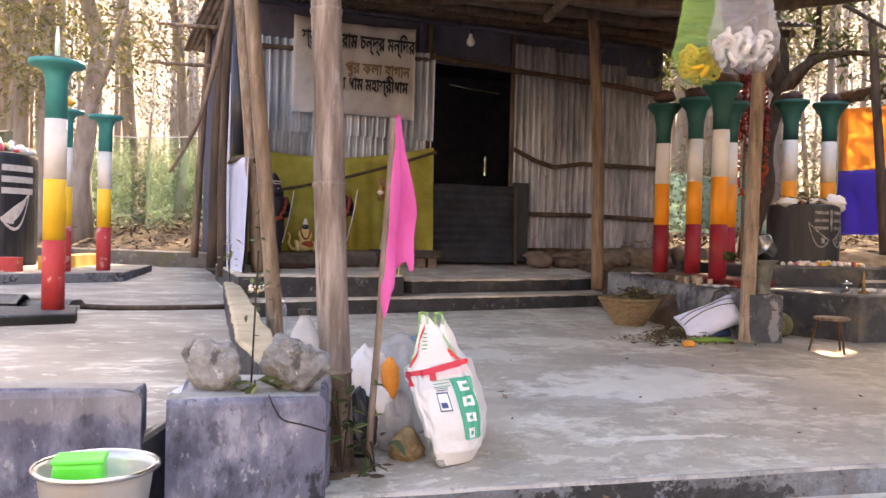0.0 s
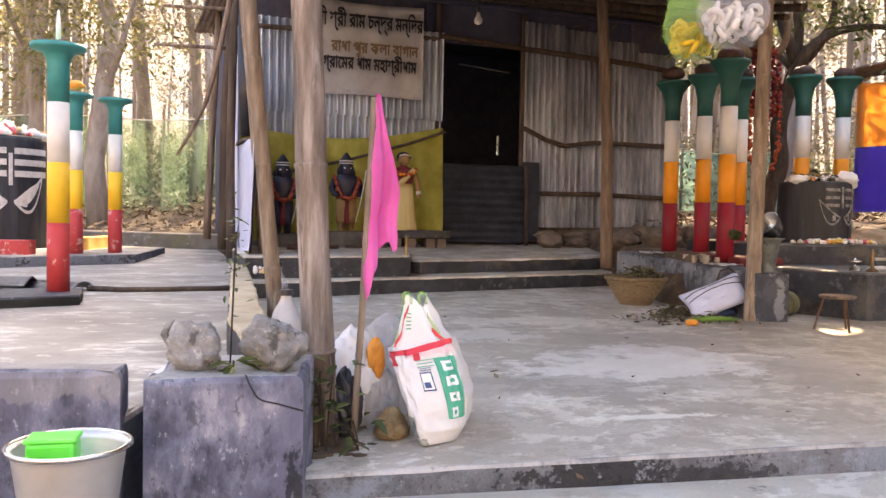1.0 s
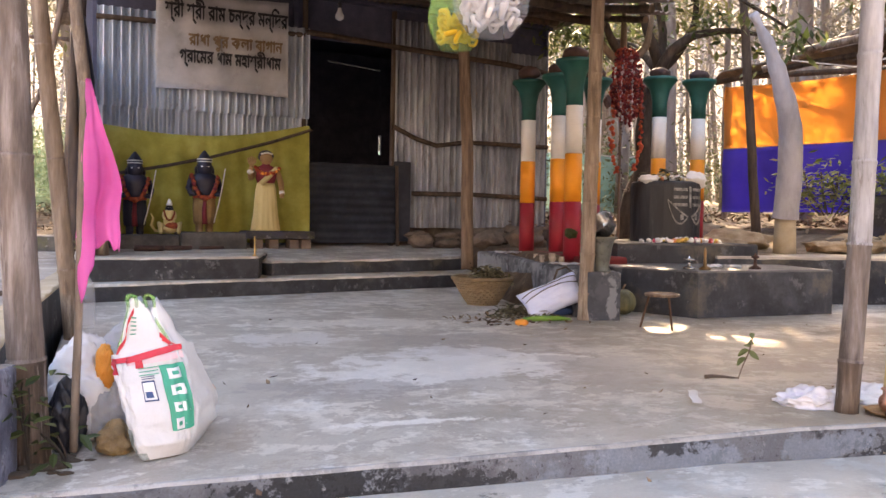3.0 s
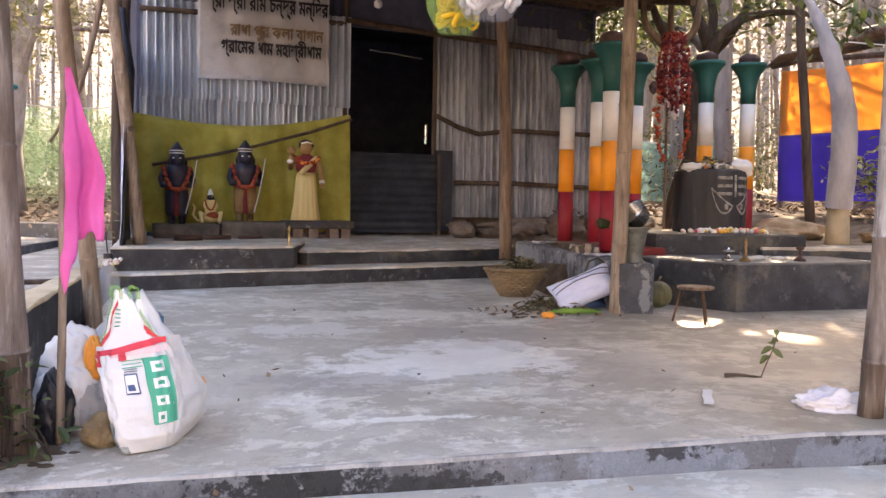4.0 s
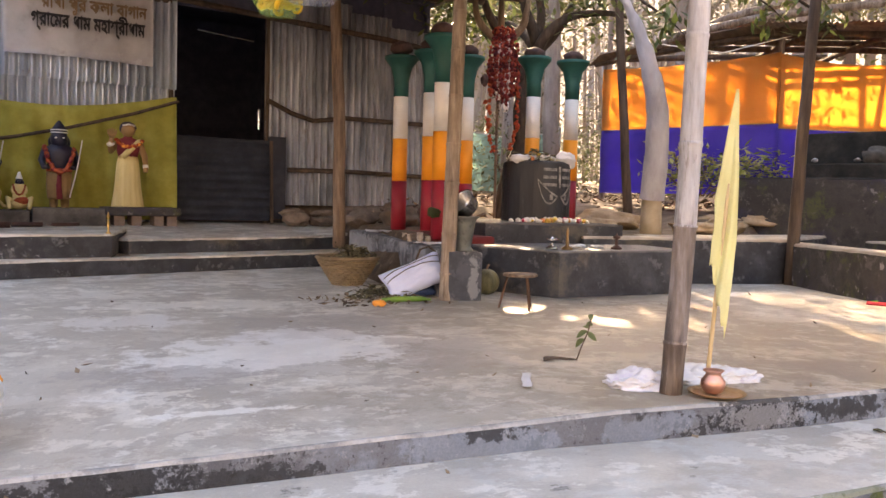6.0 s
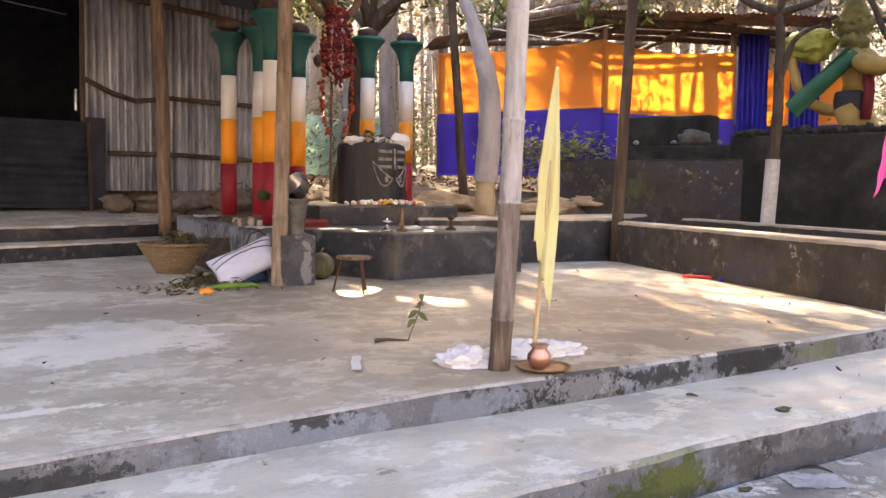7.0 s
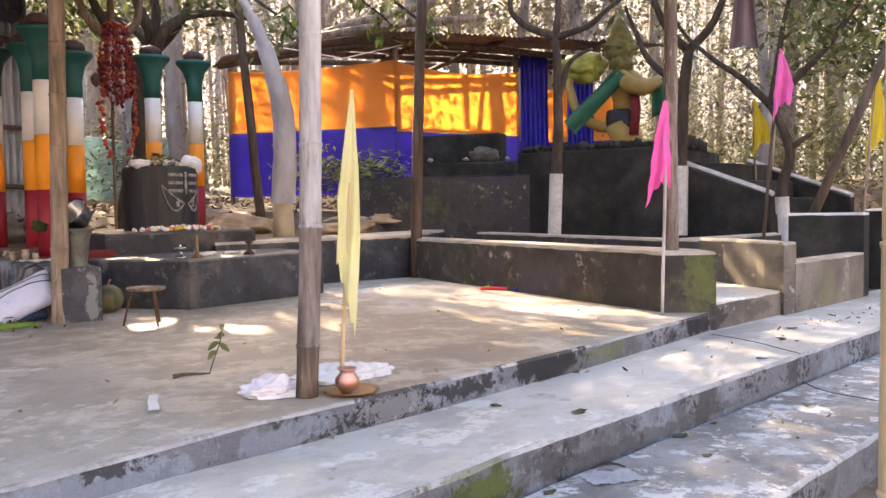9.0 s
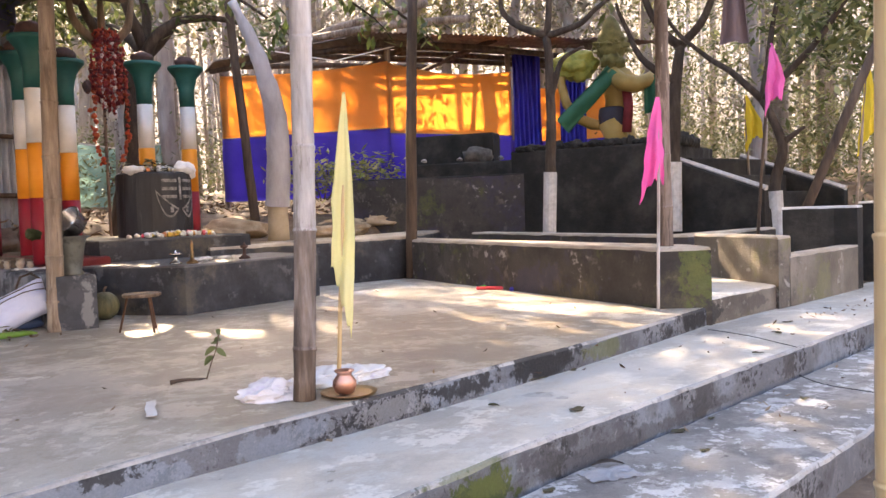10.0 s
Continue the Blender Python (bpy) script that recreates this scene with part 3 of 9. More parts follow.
ROCK = mat("grey_boulder", [(0.14, 0.138, 0.135), (0.245, 0.24, 0.235), (0.37, 0.362, 0.352)], 8, 0.9, 0.9, 30, big=0.45, grain=0.15, spots=(((0.05, 0.05, 0.05), 9, 0.56, 0.05, 0.75), ((0.48, 0.47, 0.455), 20, 0.58, 0.04, 0.6)))
ROCKTAN = mat("tan_field_stone", [(0.26, 0.18, 0.11), (0.40, 0.29, 0.18), (0.55, 0.43, 0.29)], 6, 0.9, 0.5, 35, big=0.4)
# darker copy of ROCKTAN with the shade by the hut wall in its colour
ROCKDARK = mat("shaded_brown_stone", [(0.09, 0.07, 0.055), (0.16, 0.125, 0.10), (0.24, 0.19, 0.155)], 6, 0.9, 0.5, 35, big=0.4)
BRICK = mat("old_brick", [(0.17, 0.13, 0.115), (0.26, 0.21, 0.185)], 9, 0.9, 0.5, 40, big=0.4)
CLAY = mat("dark_fired_clay", [(0.04, 0.022, 0.018), (0.10, 0.05, 0.04)], 9, 0.7, 0.3, 50)
MARIGOLD = mat("garland_flowers", [(0.0936, 0.0078, 0.0109), (0.203, 0.0156, 0.0172), (0.312, 0.0468, 0.0234)], 30, 0.8, 0.3, 90, island=0.8)
GARLANDPALE = mat("pale_pink_garland", [(0.30, 0.05, 0.05), (0.55, 0.40, 0.38), (0.66, 0.60, 0.58)], 30, 0.8, 0.3, 90, island=0.9)
HORNWOOD = mat("brown_ochre_wood", [(0.09, 0.06, 0.035), (0.16, 0.11, 0.07), (0.25, 0.185, 0.12)], 14, 0.7, 0.3, 50, stretch=(1, 1, 0.3), big=0.4)
PETALS = mat("mixed_petals", [(0.75, 0.73, 0.70), (0.8, 0.55, 0.1), (0.6, 0.05, 0.12), (0.75, 0.72, 0.68)], 30, 0.8, 0.2, 90, island=0.9)
ORANGEFRUIT = mat("orange_peel", [(0.80, 0.26, 0.03), (0.88, 0.36, 0.06)], 8, 0.6, 0.2, 60)
LEAF = mat("green_leaves", [(0.045, 0.065, 0.020), (0.085, 0.115, 0.035), (0.16, 0.19, 0.075)], 9, 0.5, 0, translucent=0.35, island=0.8, big=0.2)
LEAFLIT = mat("light_olive_leaves", [(0.09, 0.115, 0.04), (0.17, 0.195, 0.075), (0.32, 0.33, 0.15)], 9, 0.5, 0, translucent=0.45, island=0.8, big=0.2)
LEAFYEL = mat("dry_yellow_green_leaves", [(0.15, 0.155, 0.067), (0.21, 0.206, 0.097), (0.30, 0.282, 0.15)], 9, 0.7, 0, translucent=0.25, island=0.8, spec=0.08, big=0.3)
# haze of the far wood is put into these pale leaf colours
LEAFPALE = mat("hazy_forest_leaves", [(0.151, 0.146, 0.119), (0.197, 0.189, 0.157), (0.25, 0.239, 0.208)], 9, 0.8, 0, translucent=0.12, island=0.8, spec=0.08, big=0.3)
BASKETLEAF = mat("dry_olive_leaves", [(0.05, 0.042, 0.022), (0.115, 0.10, 0.05), (0.20, 0.175, 0.10)], 12, 0.9, 0, island=0.9, big=0.2)
DRYLEAF = mat("fallen_dry_leaves", [(0.06, 0.035, 0.02), (0.16, 0.095, 0.055), (0.30, 0.21, 0.13)], 12, 0.9, 0, island=0.9, big=0.2)
NET = mat("green_fence_net", [(0.11, 0.21, 0.15), (0.17, 0.28, 0.20)], 3, 0.9, 0, big=0.3, translucent=0.4, alpha=0.24)
NETTEAL = mat("teal_fence_sheet", [(0.28, 0.50, 0.46), (0.42, 0.62, 0.57)], 2, 0.8, 0, big=0.5, translucent=0.4, alpha=0.7)
GOLD = mat("golden_statue_paint", [(0.27, 0.185, 0.05), (0.37, 0.255, 0.08)], 5, 0.5, 0.15, 50, big=0.3)
IDOLDARK = mat("blue_black_idol_paint", [(0.010, 0.010, 0.022), (0.025, 0.022, 0.045)], 8, 0.45, 0.1, 60)
IDOLSKIN = mat("ochre_idol_paint", [(0.286, 0.165, 0.066), (0.33, 0.198, 0.088)], 8, 0.6, 0.1, 60)
SAREE = mat("cream_yellow_cloth", [(0.58, 0.46, 0.20), (0.68, 0.56, 0.28)], 6, 0.8, 0.2, 120, stretch=(3, 3, 0.4))
MAROON = mat("maroon_cloth", [(0.15, 0.02, 0.03), (0.24, 0.03, 0.04)], 9, 0.8, 0.2, 90)
DKGREENCLOTH = mat("dark_green_cloth", [(0.01, 0.085, 0.05), (0.02, 0.12, 0.07)], 5, 0.7, 0.15, 150)
BLACKSHORT = mat("black_blue_paint", [(0.015, 0.015, 0.03), (0.03, 0.03, 0.05)], 5, 0.6, 0.1, 90)
PUMPKIN = mat("green_gourd_skin", [(0.05, 0.055, 0.025), (0.10, 0.095, 0.045), (0.17, 0.15, 0.075)], 7, 0.5, 0.1, 60, stretch=(2, 2, 0.5))
# lilac shade of the folds is put into the colour as blotches
PURPLECLOTH = mat("white_cloth_with_lilac_shade", [(0.62, 0.60, 0.62), (0.74, 0.72, 0.74)], 5, 0.85, 0.2, 150, spots=(((0.46, 0.36, 0.56), 9, 0.55, 0.06, 0.35),))
GLASSBULB = mat("frosted_white_bulb", [(0.62, 0.62, 0.62), (0.7, 0.7, 0.7)], 4, 0.25, 0)
PAPER = mat("scrap_paper", [(0.6, 0.58, 0.55), (0.72, 0.7, 0.68)], 8, 0.85, 0.1, 90)
REDPAINT = mat("red_washed_cement", [(0.132, 0.0099, 0.0099), (0.165, 0.0198, 0.0165)], 6, 0.7, 0.2, 60, big=0.4, spots=(((0.033, 0.0264, 0.0264), 7, 0.62, 0.06, 0.6),))
IDOLGARLAND = mat("dull_red_idol_garland", [(0.22, 0.03, 0.02), (0.42, 0.10, 0.03)], 22, 0.8, 0.3, 90)
DARKSLAB = mat("dark_grey_slab", [(0.055, 0.052, 0.05), (0.10, 0.094, 0.088), (0.16, 0.15, 0.14)], 6, 0.9, 0.5, 40, big=0.5)
GARLANDRED = mat("red_orange_garland", [(0.262, 0.015, 0.015), (0.465, 0.0975, 0.0225)], 22, 0.8, 0.3, 90)
BRASSPAINT = mat("ochre_drape_paint", [(0.20, 0.12, 0.05), (0.30, 0.19, 0.08)], 9, 0.7, 0.2, 60)
# pale streaks carry the distance haze in their colour
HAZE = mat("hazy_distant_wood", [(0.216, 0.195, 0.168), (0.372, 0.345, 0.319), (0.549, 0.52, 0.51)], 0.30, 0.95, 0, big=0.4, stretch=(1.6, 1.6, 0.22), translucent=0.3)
BRASSDARK = mat("dark_brass", [(0.20, 0.12, 0.055), (0.36, 0.23, 0.11)], 12, 0.4, 0.1, 60, metal=0.8)
LEAFBRIGHT = mat("bright_yellow_green_leaves", [(0.20, 0.24, 0.05), (0.36, 0.38, 0.10), (0.55, 0.52, 0.20)], 9, 0.55, 0, translucent=0.4, island=0.8, big=0.2)
LEAFDULL = mat("dull_green_undergrowth", [(0.106, 0.12, 0.0607), (0.154, 0.166, 0.0892), (0.221, 0.224, 0.133)], 9, 0.75, 0, translucent=0.24, island=0.8, spec=0.08, big=0.3)
GOURDGREEN = mat("light_green_gourd_skin", [(0.0975, 0.203, 0.0225), (0.165, 0.3, 0.045)], 9, 0.5, 0.1, 60)
PLASTICSACK = mat("crumpled_polymer_sack", [(0.594, 0.59, 0.585), (0.72, 0.716, 0.711)], 6, 0.42, 0.7, 24, big=0.25, spots=(((0.414, 0.387, 0.351), 9, 0.60, 0.06, 0.4),))
GREENGOLD = mat("yellow_green_statue_paint", [(0.16, 0.18, 0.03), (0.30, 0.30, 0.06), (0.42, 0.38, 0.09)], 7, 0.6, 0.4, 30, big=0.3)
OLIVECROWN = mat("dim_olive_crown_paint", [(0.07, 0.066, 0.02), (0.13, 0.115, 0.035), (0.20, 0.175, 0.06)], 9, 0.65, 0.5, 30, big=0.3)
VESSELMETAL = mat("pale_green_grey_metal", [(0.0935, 0.102, 0.0935), (0.143, 0.154, 0.14), (0.198, 0.206, 0.193)], 5, 0.45, 0.15, 60, metal=0.35, big=0.4, spots=(((0.033, 0.0303, 0.0275), 9, 0.58, 0.06, 0.6),))
CUPBRASS = mat("pale_worn_brass", [(0.30, 0.24, 0.18), (0.48, 0.42, 0.35)], 14, 0.45, 0.1, 60, metal=0.3)
TERRACE = mat("patchy_terrace_cement", [(0.23, 0.204, 0.175), (0.313, 0.283, 0.248), (0.405, 0.373, 0.331)], 2.4, 0.6, 0.35, 45, big=0.5, grain=0.12, stretch=(0.7, 1, 1),
              spots=(((0.156, 0.135, 0.115), 1.3, 0.50, 0.14, 0.6), ((0.607, 0.58, 0.538), 2.4, 0.53, 0.08, 0.65, 10, 0.40, 0.2), ((0.644, 0.616, 0.58), 7.0, 0.57, 0.06, 0.6), ((0.11, 0.092, 0.0782), 6.0, 0.60, 0.07, 0.5), ((0.046, 0.0414, 0.0368), 26, 0.68, 0.03, 0.5)))

# ---- mesh helpers ----
rng = random.Random(7)

def mesh_of(bm, name, mats, smooth=False):
    me = bpy.data.meshes.new(name)
    bm.normal_update()
    bm.to_mesh(me)
    bm.free()
    for m in (mats if isinstance(mats, (list, tuple)) else [mats]):
        me.materials.append(m)
    if smooth:
        for p in me.polygons:
            p.use_smooth = True
    return me

def part(name, bm, material, parent, label="", smooth=False):
    ob = new(name, mesh_of(bm, name, material, smooth))
    ob.parent = parent
    if label:
        tagged(ob, label)
    return ob

def thing(name, loc, label, category, group="", rz=0.0, kind=""):
    ob = new(name)
    ob.empty_display_size = 0.1
    ob.matrix_basis = pose(*loc, 0, 0, rz)
    return tagged(ob, label, category, group, kind)

def solo(name, bm, material, loc, label, category, group="", rz=0.0, kind="", smooth=False):
    ob = new(name, mesh_of(bm, name, material, smooth))
    ob.matrix_basis = pose(*loc, 0, 0, rz)
    return tagged(ob, label, category, group, kind)

def structure(name, bm, material, label, category, smooth=False):
    return tagged(new(name, mesh_of(bm, name, material, smooth)), label, category, kind="structure")

def box(bm, x0, x1, y0, y1, z0, z1, bev=0.0, mi=0, m=None):
    r = bmesh.ops.create_cube(bm, size=1)
    vs = r["verts"]
    for v in vs:
        v.co = Vector(((x0 + x1) / 2 + v.co.x * (x1 - x0), (y0 + y1) / 2 + v.co.y * (y1 - y0), (z0 + z1) / 2 + v.co.z * (z1 - z0)))
    es = {e for v in vs for e in v.link_edges}
    fs = {f for v in vs for f in v.link_faces}
    if bev:
        rb = bmesh.ops.bevel(bm, geom=list(es), offset=bev, segments=2, affect="EDGES", profile=0.5)
        fs = set(rb["faces"]) | {f for v in rb["verts"] for f in v.link_faces}
        vs = list({v for f in fs for v in f.verts})
    for f in fs:
        f.material_index = mi
    if m is not None:
        for v in vs:
            v.co = m @ v.co
    return vs

def slab(bm, poly, z0, z1, bev=0.02, step=0.12, jit=0.006, side=1, seed=1, flat=None, edge=0, cuts=()):
    """A poured block: uneven worn edge along the polygon (counter-clockwise); top faces take material 0, sides take `side`, the worn arris `edge`. flat: (x, y) -> extra height; cuts: lines in x and y that let the top bend."""
    r = random.Random(seed)
    pts = []
    n = len(poly)
    for i in range(n):
        a, b = Vector(poly[i]), Vector(poly[(i + 1) % n])
        k = max(1, int((b - a).length / step))
        for j in range(k):
            p = a.lerp(b, j / k)
            out = Vector(((b - a).y, -(b - a).x)).normalized()
            q = r.uniform(-jit, jit) if j else 0
            pts.append((p + out * q, out, r.uniform(-jit, jit) * 0.7))
    f = flat or (lambda x, y: 0.0)
    m = len(pts)
    rows = []
    for off, zz in ((0, z0), (0, z1 - bev), (bev * 0.35, z1 - bev * 0.3), (bev, z1)):
        row = []
        for p, out, q in pts:
            x, y = p - out * off
            row.append(bm.verts.new((x, y, zz + (q if z0 < zz < z1 else 0))))
        rows.append(row)
    for k in range(3):
        for i in range(m):
            fc = bm.faces.new((rows[k][i], rows[k][(i + 1) % m], rows[k + 1][(i + 1) % m], rows[k + 1][i]))
            fc.material_index = side if k < 1 else edge
    top = bm.faces.new(rows[3])
    top.material_index = 0
    bm.faces.new(list(reversed(rows[0]))).material_index = side
    for axis, values in zip(((1, 0, 0), (0, 1, 0)), cuts):
        for c in values:
            bmesh.ops.bisect_plane(bm, geom=bm.verts[:] + bm.edges[:] + bm.faces[:], plane_co=Vector(axis) * c, plane_no=axis)
    for v in bm.verts:
        if v.co.z > z0 + 1e-5:
            v.co.z += f(v.co.x, v.co.y)
    bmesh.ops.triangulate(bm, faces=[q for q in bm.faces if len(q.verts) > 4])

def lathe(bm, prof, seg=20, mi=0, cx=0, cy=0, m=None, ex=1.0, ey=1.0):
    """A turned shape from (radius, height) pairs."""
    rows = []
    for r, z in prof:
        rows.append([bm.verts.new((cx + ex * r * math.cos(2 * math.pi * i / seg), cy + ey * r * math.sin(2 * math.pi * i / seg), z)) for i in range(seg)])
    for a, b in zip(rows, rows[1:]):
        for i in range(seg):
            bm.faces.new((a[i], a[(i + 1) % seg], b[(i + 1) % seg], b[i])).material_index = mi
    bm.faces.new(list(reversed(rows[0]))).material_index = mi
    bm.faces.new(rows[-1]).material_index = mi
    if m is not None:
        for row in rows:
            for v in row:
                v.co = m @ v.co

def tube(bm, pts, rad, seg=10, mi=0, caps=True):
    """A round bar through points; rad is one radius or one for each point."""
    pts = [Vector(p) for p in pts]
    rads = rad if isinstance(rad, (list, tuple)) else [rad] * len(pts)
    rows, prev = [], None
    for i, p in enumerate(pts):
        d = (pts[min(i + 1, len(pts) - 1)] - pts[max(i - 1, 0)]).normalized()
        if prev is None:
            prev = d.cross(Vector((0.31, 0.95, 0.12))).normalized()
        u = (prev - d * prev.dot(d)).normalized()
        prev = u
        w = d.cross(u)
        rows.append([bm.verts.new(p + (u * math.cos(2 * math.pi * k / seg) + w * math.sin(2 * math.pi * k / seg)) * rads[i]) for k in range(seg)])
    for a, b in zip(rows, rows[1:]):
        for k in range(seg):
            bm.faces.new((a[k], a[(k + 1) % seg], b[(k + 1) % seg], b[k])).material_index = mi
    if caps:
        bm.faces.new(list(reversed(rows[0]))).material_index = mi
        bm.faces.new(rows[-1]).material_index = mi

def bent(pts, seed, amp, k=5):
    """A smooth, slightly crooked line through the points."""
    pts = [Vector(p) for p in pts]
    out = []
    for i in range(len(pts) - 1):
        p0, p1, p2, p3 = pts[max(i - 1, 0)], pts[i], pts[i + 1], pts[min(i + 2, len(pts) - 1)]
        for j in range(k):
            u = j / k
            q = 0.5 * ((2 * p1) + (p2 - p0) * u + (2 * p0 - 5 * p1 + 4 * p2 - p3) * u * u + (3 * p1 - p0 - 3 * p2 + p3) * u ** 3)
            out.append(q + Vector((noise.noise(q * 2.3 + Vector((seed, 0, 0))), noise.noise(q * 2.3 + Vector((0, seed, 4))), 0)) * amp * (0 if not out else 1))
    return out + [pts[-1]]

def blob(bm, c, r, amp=0.2, freq=2.0, seed=0, sub=3, mi=0, flat=None):
    """A lump: a ball pushed about by noise; r is three radii; flat cuts its underside at that height."""
    vs = bmesh.ops.create_icosphere(bm, subdivisions=sub, radius=1.0)["verts"]
    off = Vector((seed * 7.1, seed * 3.3, seed * 1.7))
    for v in vs:
        d = v.co.normalized()
        k = 1 + amp * noise.noise(d * freq + off) + amp * 0.4 * noise.noise(d * freq * 3.1 + off)
        v.co = Vector((c[0] + d.x * r[0] * k, c[1] + d.y * r[1] * k, c[2] + d.z * r[2] * k))
        if flat is not None and v.co.z < flat:
            v.co.z = flat
        for f in v.link_faces:
            f.material_index = mi

def rough_stone(bm, r, seed, sub=4, floor=-0.02, mi=0):
    """A field stone: a ball cut flat on several sides, with pits and lumps."""
    q = random.Random(seed)
    cuts = [(Vector((q.gauss(0, 1), q.gauss(0, 1), q.gauss(0.2, 0.8))).normalized(), q.uniform(0.62, 0.92)) for _ in range(9)]
    off = Vector((seed * 3.1, seed * 1.7, seed * 5.3))
    for v in bmesh.ops.create_icosphere(bm, subdivisions=sub, radius=1.0)["verts"]:
        p = v.co.normalized()
        for n, d in cuts:
            e = p.dot(n) - d
            if e > 0:
                p = p - n * e * 0.85
        p = p * (1 + 0.22 * noise.noise(p * 1.8 + off) + 0.13 * noise.noise(p * 4.2 + off) + 0.07 * noise.noise(p * 10 + off) + 0.03 * noise.noise(p * 22 + off))
        v.co = Vector((p.x * r[0], p.y * r[1], max(floor, p.z * r[2] + r[2] * 0.72)))
        for f in v.link_faces:
            f.material_index = mi

def sheet(bm, fn, nu, nv, th=0.004, mi=0):
    """Cloth with thickness: fn(u, v) gives a place for u, v in 0..1."""
    g = [[Vector(fn(i / nu, j / nv)) for j in range(nv + 1)] for i in range(nu + 1)]
    fr, bk = [], []
    for i in range(nu + 1):
        a, b = [], []
        for j in range(nv + 1):
            du = g[min(i + 1, nu)][j] - g[max(i - 1, 0)][j]
            dv = g[i][min(j + 1, nv)] - g[i][max(j - 1, 0)]
            n = du.cross(dv)
            n = n.normalized() if n.length > 1e-9 else Vector((0, 1, 0))
            a.append(bm.verts.new(g[i][j] + n * th / 2)); b.append(bm.verts.new(g[i][j] - n * th / 2))
        fr.append(a); bk.append(b)
    for i in range(nu):
        for j in range(nv):
            bm.faces.new((fr[i][j], fr[i + 1][j], fr[i + 1][j + 1], fr[i][j + 1])).material_index = mi
            bm.faces.new((bk[i][j], bk[i][j + 1], bk[i + 1][j + 1], bk[i + 1][j])).material_index = mi
    for i in range(nu):
        for j in (0, nv):
            bm.faces.new((fr[i][j], fr[i + 1][j], bk[i + 1][j], bk[i][j])).material_index = mi
    for j in range(nv):
        for i in (0, nu):
            bm.faces.new((fr[i][j], fr[i][j + 1], bk[i][j + 1], bk[i][j])).material_index = mi

def leaves_mesh(name, spots, size, material, seed=1, droop=0.4, fine=False):
    """Many folded leaves at the given places (centre, spread, count)."""
    r = np.random.RandomState(seed)
    vs, fs = [], []
    for c, spread, count in spots:
        p = r.normal(0, 0.5, (count, 3)) * np.array(spread) + np.array(c)
        a = r.uniform(0, 2 * np.pi, count)
        dr = r.normal(-droop, 0.35, count)
        s = size * r.uniform(0.6, 1.35, count)
        d = np.stack([np.cos(a) * np.cos(dr), np.sin(a) * np.cos(dr), np.sin(dr)], 1)
        w = np.stack([-np.sin(a), np.cos(a), r.normal(0, 0.4, count)], 1)
        w /= np.linalg.norm(w, axis=1)[:, None]
        b = len(vs) * 0
        k0 = sum(len(x) for x in vs)
        if fine:
            up = np.cross(d, w) * np.where(np.cross(d, w)[:, 2:3] < 0, -1.0, 1.0)
            S = s[:, None]
            def at(f, side, lift):
                return p + d * S * f + w * S * side + up * S * lift
            eight = np.stack([p, at(0.30, 0.20, 0.07), at(0.68, 0.17, 0.04), at(1, 0, -0.06), p, at(1, 0, -0.06), at(0.68, -0.17, 0.04), at(0.30, -0.20, 0.07)], 1).reshape(-1, 3)
            vs.append(eight)
            for q in (np.arange(count) * 8 + k0).tolist():
                fs += [(q, q + 1, q + 2, q + 3), (q + 4, q + 5, q + 6, q + 7)]
            continue
        quad = np.stack([p, p + d * s[:, None] * 0.5 + w * s[:, None] * 0.17, p + d * s[:, None], p + d * s[:, None] * 0.5 - w * s[:, None] * 0.17], 1).reshape(-1, 3)
        vs.append(quad)
        idx = np.arange(count) * 4 + k0
        fs += [(i, i + 1, i + 2, i + 3) for i in idx.tolist()]
    me = bpy.data.meshes.new(name)
    me.from_pydata(np.concatenate(vs).tolist(), [], fs)
    me.materials.append(material)
    return me

def bamboo_mesh(bm, pts, r0, r1, gap=0.28, seed=1, mi=0, seg=14):
    """A bamboo pole with swollen nodes, from foot to top."""
    r = random.Random(seed)
    pts = [Vector(p) for p in pts]
    lens = [0]
    for a, b in zip(pts, pts[1:]):
        lens.append(lens[-1] + (b - a).length)
    total = lens[-1]
    def at(s):
        for i in range(len(pts) - 1):
            if s <= lens[i + 1] or i == len(pts) - 2:
                q = pts[i].lerp(pts[i + 1], (s - lens[i]) / (lens[i + 1] - lens[i]))
                return q + Vector((noise.noise(Vector((s * 1.7, seed, 0))), noise.noise(Vector((seed, s * 1.7, 3))), 0)) * 0.008 * min(1.0, s * 3)
    out, rad, s, nxt = [], [], 0.0, gap * r.uniform(0.5, 1.0)
    while s < total:
        e = min(nxt, total)
        for q, k in ((s + 0.012, 1.0), ((s + e) / 2, 0.97), (e - 0.022, 1.0), (e - 0.010, 1.085), (e - 0.003, 1.07), (e, 0.95), (e + 0.006, 1.0)):
            if q <= total and (not out or q > out[-1][1] + 0.001):
                out.append((at(q), q)); rad.append((r0 + (r1 - r0) * q / total) * k)
        s, nxt = e, e + gap * r.uniform(0.8, 1.25)
    tube(bm, [o[0] for o in out], rad, seg, mi)
    return [o[0].z for o, k in zip(out, rad) if k > 1.08 * (r0 + (r1 - r0) * o[1] / total)]

def corrugated(bm, w, h, pitch=0.076, amp=0.011, across=8, rows=3, mi=0, wob=0.004, seed=0, th=0.0015):
    """A corrugated sheet, ridges along z, in x 0..w and z 0..h, waves in y."""
    nu = max(4, int(w / pitch * across))
    off = seed * 3.7
    sheet(bm, lambda u, v: (u * w, amp * math.sin(2 * math.pi * u * w / pitch) + wob * noise.noise(Vector((u * w * 2.2 + off, v * h * 2.2, off))) * 3, v * h + 0.006 * noise.noise(Vector((u * w * 5, v * 3, off)))), nu, rows, th, mi)

